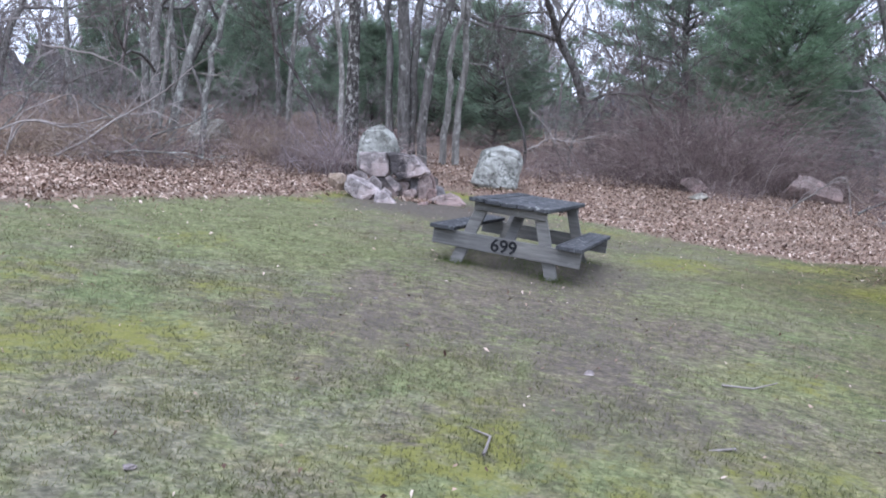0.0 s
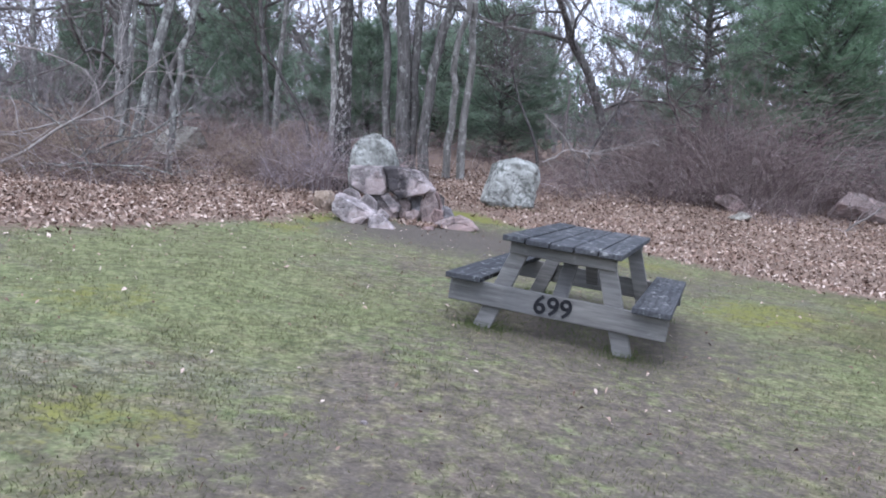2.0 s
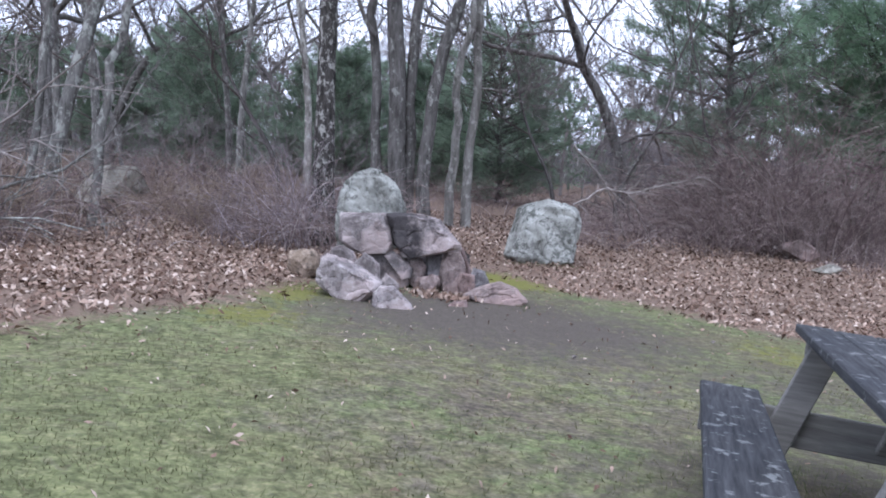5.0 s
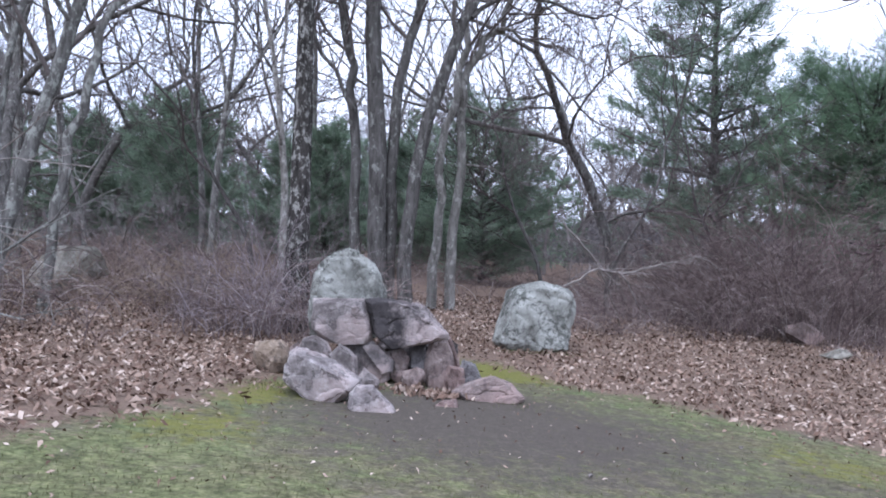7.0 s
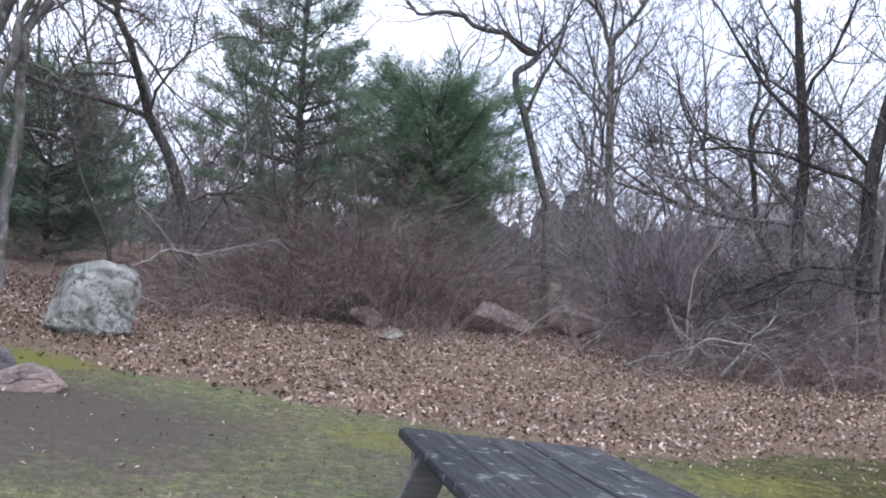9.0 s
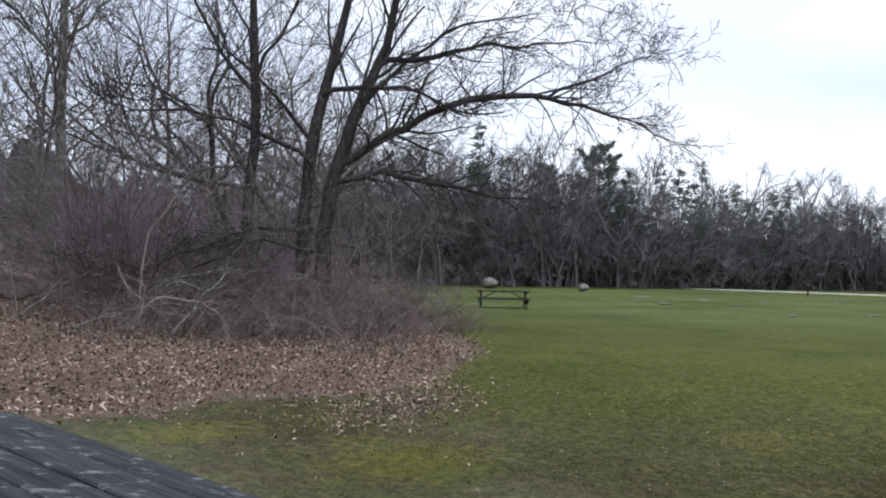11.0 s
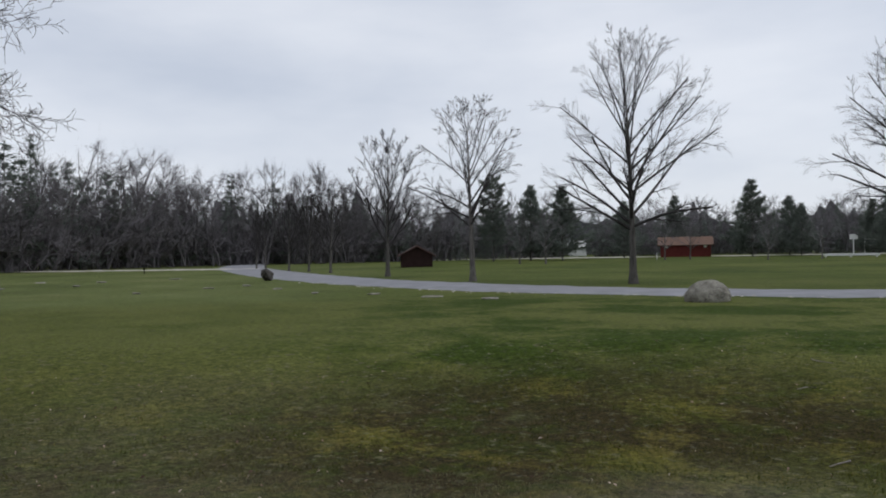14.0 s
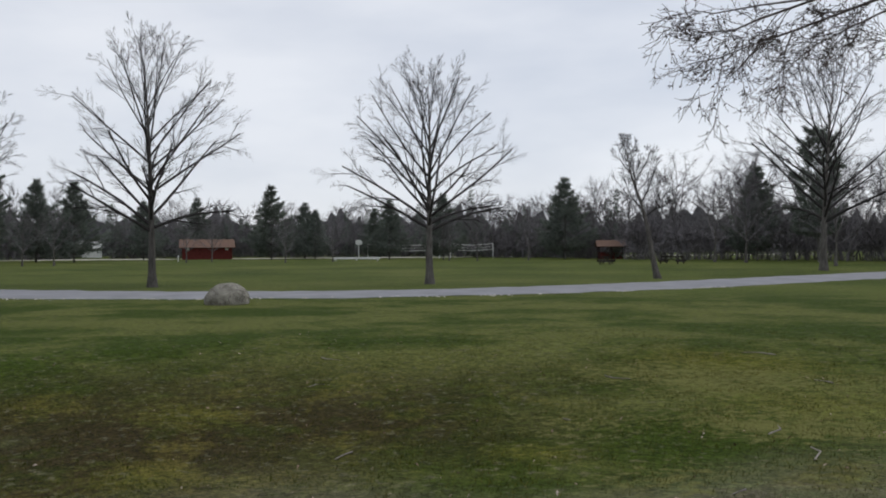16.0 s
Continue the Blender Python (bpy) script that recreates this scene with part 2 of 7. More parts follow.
WOOD_TOP = wood("weathered_plank", (0.03, 0.031, 0.034), (0.098, 0.10, 0.104), (0.34, 0.35, 0.34), flakes=0.58)
WOOD_SIDE = wood("weathered_timber", (0.11, 0.107, 0.10), (0.225, 0.218, 0.205), (0.29, 0.285, 0.27), (0.9, 14, 11), 0.64)
WOOD_DARK = wood("dark_weathered_timber", (0.04, 0.036, 0.033), (0.09, 0.082, 0.075), (0.14, 0.13, 0.12))
BLACK_PAINT = plain("black_paint", (0.02, 0.02, 0.022), 0.6)
RED_WALL = plain("red_boards", (0.125, 0.030, 0.026), 0.8, 0.95, 1.05, 2.0, 0.2)
BROWN_WALL = plain("dark_red_brown_boards", (0.034, 0.02, 0.018), 0.85, 0.95, 1.05, 2.0, 0.2)
ROOF_TAN = plain("tan_shingles", (0.17, 0.11, 0.085), 0.9, 0.95, 1.05, 3.0, 0.2)
ROOF_DARK = plain("dark_shingles", (0.125, 0.08, 0.074), 0.9, 0.95, 1.05, 3.0, 0.2)
WHITE = plain("white_paint", (0.72, 0.72, 0.70), 0.6, 0.95, 1.05, 3.0, 0.08)
METAL = plain("dark_metal", (0.035, 0.034, 0.034), 0.55, metal=0.6)
NET = plain("net_cord", (0.68, 0.68, 0.65), 0.8)
ASPHALT = plain("worn_asphalt", (0.26, 0.26, 0.275), 0.9, 0.98, 1.02, 0.8, 0.16)
SAND = plain("pale_gravel", (0.48, 0.45, 0.40), 0.95, 0.98, 1.02, 0.6, 0.18)
# haze painted into the base colour: a flat pale blue-grey
BACKDROP = plain("hazed_far_woods", (0.125, 0.122, 0.128), 1.0, 1, 1, 0.5, 0.4)


# ---- the lie of the land ----
def sst(a, b, v):
    t = np.clip((v - a) / (b - a), 0, 1)
    return t * t * (3 - 2 * t)


def land(x, y):
    """Height of the ground: a small clearing that tilts to the field, woods rising behind, a nearly level field."""
    x, y = np.asarray(x, float), np.asarray(y, float)
    w = 1 - sst(5, 16, np.hypot(x + 1, y - 9))
    plane = 0.125 - 0.09 * x + 0.04 * (y - 8.75)
    s = -0.47 * (x + 1) + 0.88 * (y - 8)
    r = np.hypot(x + 1, y - 8)
    b = 0.105 * np.clip(s - 3.3, 0, 45) + 0.0075 * np.clip(r - 35, 0, 250) * (1 - sst(0, 20, s))
    small = 0.02 * np.sin(1.7 * x + 0.6 * y) * np.sin(1.3 * y - 0.5 * x) + 0.012 * np.sin(4.1 * x + 1) * np.sin(3.7 * y)
    return w * plane + (1 - w) * b + small


def zed(x, y):
    return float(land(x, y))


# the edge of the leaf litter, from the open field round the clearing
EDGE = [(-14, -30), (-10, -8), (-7.5, 3), (-5.4, 9.2), (-4.9, 11), (-3.8, 13), (-3.1, 15), (-2.8, 16.6), (-2.4, 18.4), (-0.8, 20.4), (-0.1, 20.2), (0.7, 18.6),
        (1.7, 18.6), (2.4, 17.2), (3.4, 16.5), (4.8, 15.1), (5.5, 14.8), (7.7, 15.0), (8.9, 14.0), (10.2, 13.4), (12.3, 13.7), (14.6, 14.2), (19, 16.8), (30, 23.4), (60, 42), (115, 75)]


def litter_depth(x, y):
    """Signed distance to the edge of the litter, positive under the trees."""
    x, y = np.asarray(x, float), np.asarray(y, float)
    best, side = np.full(x.shape, 1e9), np.zeros(x.shape)
    for (ax, ay), (bx, by) in zip(EDGE, EDGE[1:]):
        dx, dy = bx - ax, by - ay
        t = np.clip(((x - ax) * dx + (y - ay) * dy) / (dx * dx + dy * dy), 0, 1)
        d = np.hypot(x - ax - t * dx, y - ay - t * dy)
        c = dx * (y - ay) - dy * (x - ax)
        side = np.where(d < best, np.sign(c), side)
        best = np.minimum(best, d)
    return best * side


def spread(n, lo, hi, near, power):
    """Coordinates from lo to hi, dense round near."""
    u = np.linspace(-1, 1, n)
    v = np.sign(u) * np.abs(u) ** power
    return np.where(v < 0, near + v * (near - lo), near + v * (hi - near))


def mesh_object(name, verts, faces, material, smooth=True, parent=None):
    me = bpy.data.meshes.new(name)
    me.from_pydata(verts, [], faces)
    me.materials.append(material)
    if smooth:
        me.polygons.foreach_set("use_smooth", [True] * len(me.polygons))
    ob = new(name, me)
    ob.parent = parent
    return ob


def grid_mesh(name, xs, ys, material):
    X, Y = np.meshgrid(xs, ys)
    Z = land(X, Y)
    nx, ny = len(xs), len(ys)
    v = np.stack([X.ravel(), Y.ravel(), Z.ravel()], 1)
    i = np.arange((ny - 1) * nx).reshape(ny - 1, nx)[:, :-1].ravel()
    f = np.stack([i, i + 1, i + nx + 1, i + nx], 1)
    return mesh_object(name, v.tolist(), f.tolist(), material), v


def ground_material():
    m, n, l, b = mat("lawn_litter_and_dirt", 0.95)
    at = n.new("ShaderNodeAttribute")
    at.attribute_name = "cover"
    sep = n.new("ShaderNodeSeparateColor")
    l.new(at.outputs["Color"], sep.inputs[0])
    v = obj_coord(n)
    fine = mixed(n, l, 0.3, noise_node(n, l, 42.0, 4, 0.75, v), noise_node(n, l, 12.0, 4, 0.65, v))
    fine = mixed(n, l, 0.38, fine, (0.52, 0.52, 0.52))
    mid = noise_node(n, l, 1.7, 6, 0.7, v)
    big = noise_node(n, l, 0.42, 4, 0.6, v)
    grass = ramp(n, l, fine, [(0.36, (0.09, 0.094, 0.046)), (0.52, (0.165, 0.172, 0.088)), (0.67, (0.29, 0.285, 0.17))])
    green = ramp(n, l, fine, [(0.36, (0.078, 0.097, 0.043)), (0.66, (0.188, 0.22, 0.108))])
    grass = mixed(n, l, ramp(n, l, big, [(0.4, (0, 0, 0)), (0.6, (1, 1, 1))]), grass, green)
    straw = ramp(n, l, fine, [(0.36, (0.08, 0.068, 0.042)), (0.53, (0.175, 0.15, 0.096)), (0.68, (0.33, 0.285, 0.195))])
    grass = mixed(n, l, ramp(n, l, mid, [(0.41, (0, 0, 0)), (0.6, (0.85, 0.85, 0.85))]), grass, straw)
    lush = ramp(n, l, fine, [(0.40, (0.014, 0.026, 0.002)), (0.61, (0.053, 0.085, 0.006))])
    dull = ramp(n, l, fine, [(0.40, (0.06, 0.07, 0.017)), (0.62, (0.15, 0.162, 0.042))])
    lush = mixed(n, l, ramp(n, l, noise_node(n, l, 0.2, 7, 0.72, v), [(0.45, (0, 0, 0)), (0.56, (0.95, 0.95, 0.95))]), lush, dull)
    tone = n.new("ShaderNodeAttribute")
    tone.attribute_name = "tone"
    lush = mixed(n, l, tone.outputs["Alpha"], lush, dull)
    bare = mixed(n, l, 0.5, noise_node(n, l, 0.85, 6, 0.7, v), noise_node(n, l, 3.6, 5, 0.7, v))
    grass = mixed(n, l, ramp(n, l, bare, [(0.5, (0, 0, 0)), (0.6, (0.8, 0.8, 0.8))]), grass, ramp(n, l, fine, [(0.36, (0.075, 0.066, 0.052)), (0.54, (0.15, 0.132, 0.105)), (0.68, (0.29, 0.26, 0.21))]))
    grass = mixed(n, l, 1.0, grass, (0.82, 0.82, 0.80), "MULTIPLY")
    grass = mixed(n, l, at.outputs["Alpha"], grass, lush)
    dirt = ramp(n, l, fine, [(0.36, (0.06, 0.05, 0.042)), (0.54, (0.105, 0.09, 0.076)), (0.68, (0.20, 0.178, 0.15))])
    dirt = mixed(n, l, 1.0, dirt, (0.85, 0.85, 0.83), "MULTIPLY")
    litter = ramp(n, l, fine, [(0.3, (0.06, 0.042, 0.032)), (0.52, (0.165, 0.118, 0.090)), (0.72, (0.31, 0.24, 0.19))])
    moss = ramp(n, l, fine, [(0.3, (0.085, 0.085, 0.026)), (0.5, (0.155, 0.153, 0.046)), (0.7, (0.24, 0.23, 0.08))])
    moss = mixed(n, l, 1.0, moss, (0.85, 0.85, 0.83), "MULTIPLY")

    def sharp(s, k, soft=0.0):
        a = n.new("ShaderNodeMath")
        a.operation = "ADD"
        l.new(s, a.inputs[0])
        e = n.new("ShaderNodeMath")
        e.operation = "MULTIPLY_ADD"
        e.inputs[1].default_value, e.inputs[2].default_value = k, -0.5 * k
        l.new(noise_node(n, l, 7.0, 5, 0.7, v), e.inputs[0])
        l.new(e.outputs[0], a.inputs[1])
        return ramp(n, l, a.outputs[0], [(0.4 - soft, (0, 0, 0)), (0.6 + soft, (1, 1, 1))])

    wear = n.new("ShaderNodeAttribute")
    wear.attribute_name = "wear"
    parts = n.new("ShaderNodeSeparateColor")
    l.new(wear.outputs["Color"], parts.inputs[0])
    far = ramp(n, l, noise_node(n, l, 0.09, 5, 0.6, v), [(0.36, (0.052, 0.072, 0.013)), (0.52, (0.08, 0.102, 0.021)), (0.66, (0.112, 0.122, 0.034))])
    pale = ramp(n, l, noise_node(n, l, 0.09, 5, 0.6, v), [(0.36, (0.085, 0.105, 0.035)), (0.52, (0.125, 0.148, 0.052)), (0.66, (0.16, 0.168, 0.072))])
    far = mixed(n, l, tone.outputs["Alpha"], far, pale)
    grass = mixed(n, l, parts.outputs[1], grass, far)
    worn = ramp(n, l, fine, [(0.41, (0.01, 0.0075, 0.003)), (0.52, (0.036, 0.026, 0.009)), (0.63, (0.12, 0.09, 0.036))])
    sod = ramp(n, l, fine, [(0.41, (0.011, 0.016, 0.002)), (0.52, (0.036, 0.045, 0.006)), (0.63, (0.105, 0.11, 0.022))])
    gold = ramp(n, l, fine, [(0.34, (0.05, 0.043, 0.01)), (0.68, (0.19, 0.16, 0.032))])
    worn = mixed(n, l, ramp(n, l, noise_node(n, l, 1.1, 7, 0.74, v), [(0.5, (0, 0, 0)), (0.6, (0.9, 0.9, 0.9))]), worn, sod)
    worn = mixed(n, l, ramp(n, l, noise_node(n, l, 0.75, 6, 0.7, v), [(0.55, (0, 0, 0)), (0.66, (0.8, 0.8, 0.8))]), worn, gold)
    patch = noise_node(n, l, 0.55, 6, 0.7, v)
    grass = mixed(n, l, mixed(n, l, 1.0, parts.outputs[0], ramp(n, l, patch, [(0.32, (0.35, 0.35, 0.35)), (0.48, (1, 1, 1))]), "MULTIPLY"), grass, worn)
    grass = mixed(n, l, sharp(parts.outputs[2], 1.8, 0.2), grass, ramp(n, l, fine, [(0.36, (0.05, 0.056, 0.008)), (0.64, (0.17, 0.165, 0.025))]))
    kinds = n.new("ShaderNodeSeparateColor")
    l.new(tone.outputs["Color"], kinds.inputs[0])
    fresh = ramp(n, l, fine, [(0.36, (0.092, 0.106, 0.047)), (0.52, (0.152, 0.165, 0.08)), (0.67, (0.23, 0.235, 0.13))])
    fresh = mixed(n, l, 1.0, fresh, (0.85, 0.85, 0.83), "MULTIPLY")
    hay = ramp(n, l, fine, [(0.36, (0.085, 0.083, 0.058)), (0.52, (0.165, 0.158, 0.115)), (0.66, (0.30, 0.28, 0.215))])
    hay = mixed(n, l, 1.0, hay, (0.85, 0.85, 0.83), "MULTIPLY")
    soil = ramp(n, l, fine, [(0.36, (0.065, 0.05, 0.042)), (0.54, (0.13, 0.108, 0.088)), (0.68, (0.25, 0.215, 0.175))])
    soil = mixed(n, l, 1.0, soil, (0.85, 0.85, 0.83), "MULTIPLY")
    grass = mixed(n, l, sharp(kinds.outputs[1], 2.2, 0.25), grass, fresh)
    grass = mixed(n, l, sharp(kinds.outputs[2], 2.6, 0.2), grass, soil)
    grass = mixed(n, l, sharp(kinds.outputs[0], 2.6, 0.2), grass, hay)
    clump = noise_node(n, l, 8.0, 6, 0.7, v)
    grass = mixed(n, l, 1.0, grass, ramp(n, l, clump, [(0.36, (0.62, 0.62, 0.62)), (0.5, (0.97, 0.97, 0.97)), (0.64, (1.28, 1.25, 1.22))]), "MULTIPLY")
    tuft = noise_node(n, l, 24.0, 3, 0.6, v)
    grass = mixed(n, l, 1.0, grass, ramp(n, l, tuft, [(0.36, (0.74, 0.74, 0.73)), (0.5, (1, 1, 1)), (0.66, (1.2, 1.18, 1.16))]), "MULTIPLY")
    c = mixed(n, l, sharp(sep.outputs[1], 2.0, 0.22), grass, dirt)
    c = mixed(n, l, sharp(sep.outputs[2], 2.4, 0.1), c, moss)
    c = mixed(n, l, sharp(sep.outputs[0], 1.5, 0.05), c, litter)
    l.new(c, b.inputs["Base Color"])
    bump(n, l, b, fine, 0.5, 0.02)
    return m


GROUND = ground_material()
ground, gv = grid_mesh("ground", spread(400, -600, 700, 0.5, 2.6), spread(400, -600, 700, 12.0, 2.6), GROUND)
tagged(ground, "mown lawn with mossy, bare and leaf-covered patches", "ground", kind="structure")


def blob(x, y, cx, cy, rx, ry, turn=0.0):
    a = radians(turn)
    u, v = (x - cx) * math.cos(a) + (y - cy) * math.sin(a), -(x - cx) * math.sin(a) + (y - cy) * math.cos(a)
    return np.clip(1.35 - np.hypot(u / rx, v / ry) * 0.85, 0, 1)


gx, gy = gv[:, 0], gv[:, 1]
cover = np.zeros((len(gv), 4))
cover[:, 0] = np.clip(0.5 + litter_depth(gx, gy) * 0.9, 0, 1)
cover[:, 1] = np.max([blob(gx, gy, -0.5, 15.8, 2.0, 2.0, 20), blob(gx, gy, 1.0, 10.4, 1.4, 1.9, 0) * 0.75, blob(gx, gy, 1.6, 14.2, 2.6, 1.9, -20) * 0.46, blob(gx, gy, 0.7, 6.4, 1.1, 1.7, 15) * 0.46, blob(gx, gy, 0.9, 4.6, 0.8, 0.7, 0) * 0.6,
                      blob(gx, gy, -0.9, 6.0, 0.8, 1.4) * 0.5, blob(gx, gy, -0.6, 17.0, 1.1, 0.9)], 0)
MOSS = ((-2.1, 4.9, 0.75, 0.6, 0.8), (-2.6, 4.4, 0.6, 0.5, 0.75), (0.1, 4.2, 0.35, 0.5, 0.7), (-0.1, 3.5, 0.5, 0.4, 0.75), (0.8, 3.7, 0.45, 0.4, 0.6), (2.9, 12.0, 0.6, 0.7, 0.75), (1.7, 4.0, 0.5, 0.4, 0.6), (-2.9, 8.8, 0.5, 0.5, 0.6),
        (3.3, 12.5, 0.7, 0.7, 0.75), (-1.9, 6.6, 0.4, 0.4, 0.65), (-2.8, 14.5, 0.5, 0.7, 0.75), (-2.75, 16.3, 0.45, 1.0, 0.9), (-2.2, 16.4, 0.25, 0.25, 0.8), (0.1, 19.5, 0.95, 0.9, 1.22), (2.4, 15.5, 0.6, 0.7, 0.65), (5.6, 13.8, 0.9, 0.5, 0.8),
        (7.4, 13.3, 0.5, 0.4, 0.65), (6.5, 12.3, 0.7, 0.45, 0.6), (7.2, 11.2, 0.6, 0.5, 0.5), (2.4, 6.0, 0.6, 0.5, 0.5), (-3.4, 6.2, 0.5, 0.6, 0.6), (1.6, -0.4, 1.2, 0.8, 0.8), (3.2, -2.6, 1.8, 1.1, 0.75), (1.8, 2.0, 0.6, 0.5, 0.65), (3.6, 0.4, 0.9, 0.6, 0.6))
cover[:, 2] = np.max([blob(gx, gy, x, y, rx, ry) * k * 0.82 for x, y, rx, ry, k in MOSS], 0)
HAY = ((-1.8, 4.5, 0.5, 0.6, 0.75), (-1.1, 4.1, 0.7, 0.45, 0.75), (-0.4, 3.8, 0.5, 0.4, 0.7), (-1.5, 3.2, 0.9, 0.5, 0.75), (-2.4, 7.2, 0.7, 0.5, 0.6), (-1.6, 7.4, 0.6, 0.4, 0.55), (0.6, 13.2, 1.2, 0.5, 0.5), (1.9, 13.9, 0.8, 0.5, 0.5), (4.0, 13.6, 0.9, 0.5, 0.55))
FRESH = ((-2.6, 9.5, 1.7, 2.2, 0.9), (-3.0, 11.0, 1.5, 2.0, 0.9), (-1.4, 9.2, 1.2, 1.7, 0.75), (-3.0, 13.0, 0.9, 1.4, 0.8), (1.6, 3.2, 0.9, 0.6, 0.55), (2.4, 5.2, 1.2, 1.2, 0.5), (2.6, 9.4, 1.0, 1.4, 0.6), (-2.4, 12.6, 0.8, 0.8, 0.7))
SOIL = ((0.9, 5.6, 0.5, 0.75, 0.85), (-1.2, 6.0, 0.9, 0.7, 0.6), (-0.6, 7.2, 0.7, 0.7, 0.6), (0.3, 6.8, 0.9, 0.7, 0.6), (-0.9, 7.8, 0.3, 0.8, 0.8), (-0.7, 7.0, 0.35, 0.7, 0.8), (-0.1, 8.8, 0.9, 0.45, 0.7), (0.7, 8.2, 1.2, 0.6, 0.65), (0.8, 9.7, 1.2, 1.2, 0.75), (-0.9, 12.2, 0.7, 0.6, 0.55), (1.6, 7.2, 1.4, 1.1, 0.7), (0.5, 7.5, 1.3, 0.8, 0.75), (-0.4, 6.4, 0.9, 0.7, 0.75), (1.9, 4.9, 0.9, 0.6, 0.55), (9.0, 13.1, 1.2, 0.6, 0.75))
tone = np.ones((len(gv), 4))
toward = np.degrees(np.arctan2(-(gx + 1), gy - 8.3))
tone[:, 3] = 0.95 * (1 - sst(14, 30, np.abs(toward + 80))) * (0.75 + 0.25 * np.sin(gx * 0.55) * np.sin(gy * 0.8 + 1))
for k, places in enumerate((HAY, FRESH, SOIL)):
    tone[:, k] = np.max([blob(gx, gy, x, y, rx, ry) * w * (0.8, 0.8, 0.95)[k] for x, y, rx, ry, w in places], 0)
field_side = sst(-6, 6, 0.62 * (gx + 1) - 0.78 * (gy - 8))
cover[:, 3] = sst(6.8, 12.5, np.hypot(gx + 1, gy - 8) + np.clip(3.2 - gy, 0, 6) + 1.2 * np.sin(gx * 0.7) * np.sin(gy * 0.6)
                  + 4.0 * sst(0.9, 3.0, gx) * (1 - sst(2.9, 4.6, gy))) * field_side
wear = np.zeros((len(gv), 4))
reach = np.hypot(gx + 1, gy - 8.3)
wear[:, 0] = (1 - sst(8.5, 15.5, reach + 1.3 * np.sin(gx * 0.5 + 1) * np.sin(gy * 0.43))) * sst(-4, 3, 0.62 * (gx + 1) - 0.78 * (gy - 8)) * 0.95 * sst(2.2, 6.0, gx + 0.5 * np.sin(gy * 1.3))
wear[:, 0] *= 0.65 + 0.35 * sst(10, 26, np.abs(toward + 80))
wear[:, 1] = sst(26, 34, reach) * field_side * 0.9
wear[:, 2] = np.max([blob(gx, gy, 3.3, 1.8, 0.5, 0.4) * 0.7, blob(gx, gy, 3.4, -3.8, 1.6, 1.0) * 0.66, blob(gx, gy, 0.7, 1.4, 0.5, 0.4) * 0.7, blob(gx, gy, 1.8, -1.6, 1.2, 0.9) * 0.5,
                     blob(gx, gy, 5.8, 4.3, 0.7, 0.5) * 0.6, blob(gx, gy, 7.6, 6.1, 0.7, 0.5) * 0.5, blob(gx, gy, 7.6, 2.5, 1.0, 0.6) * 0.55, blob(gx, gy, 6.0, 11.5, 1.2, 0.8) * 0.6], 0)
wear[:, 3] = 1
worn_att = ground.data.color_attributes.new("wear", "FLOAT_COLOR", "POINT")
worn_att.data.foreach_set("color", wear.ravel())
tone_att = ground.data.color_attributes.new("tone", "FLOAT_COLOR", "POINT")
tone_att.data.foreach_set("color", tone.ravel())
att = ground.data.color_attributes.new("cover", "FLOAT_COLOR", "POINT")
att.data.foreach_set("color", cover.ravel())


# ---- shapes ----
class Shape:
    """Vertices and faces of one mesh."""

    def __init__(self):
        self.v, self.f = [], []

    def tube(self, pts, rad, n=5):
        base, m = len(self.v), len(pts)
        for k, p in enumerate(pts):
            a, c = pts[max(k - 1, 0)], pts[min(k + 1, m - 1)]
            t = (c - a)
            t = t.normalized() if t.length > 1e-9 else Vector((0, 0, 1))
            u = t.cross(Vector((0.31, 0.95, 0.02)) if abs(t.y) < 0.9 else Vector((1, 0, 0))).normalized()
            w = t.cross(u)
            for j in range(n):
                q = 2 * math.pi * j / n
                self.v.append(p + (u * math.cos(q) + w * math.sin(q)) * rad[k])
        for k in range(m - 1):
            for j in range(n):
                a, b2 = base + k * n + j, base + k * n + (j + 1) % n
                self.f.append((a, b2, b2 + n, a + n))
        return self

    def poly(self, pts):
        i = len(self.v)
        self.v += [Vector(p) for p in pts]
        self.f.append(tuple(range(i, i + len(pts))))

    def put(self, name, material, parent=None, smooth=True):
        return mesh_object(name, [tuple(p) for p in self.v], self.f, material, smooth, parent)


def wiggle(rng, k):
    return Vector((rng.uniform(-k, k), rng.uniform(-k, k), rng.uniform(-k, k)))


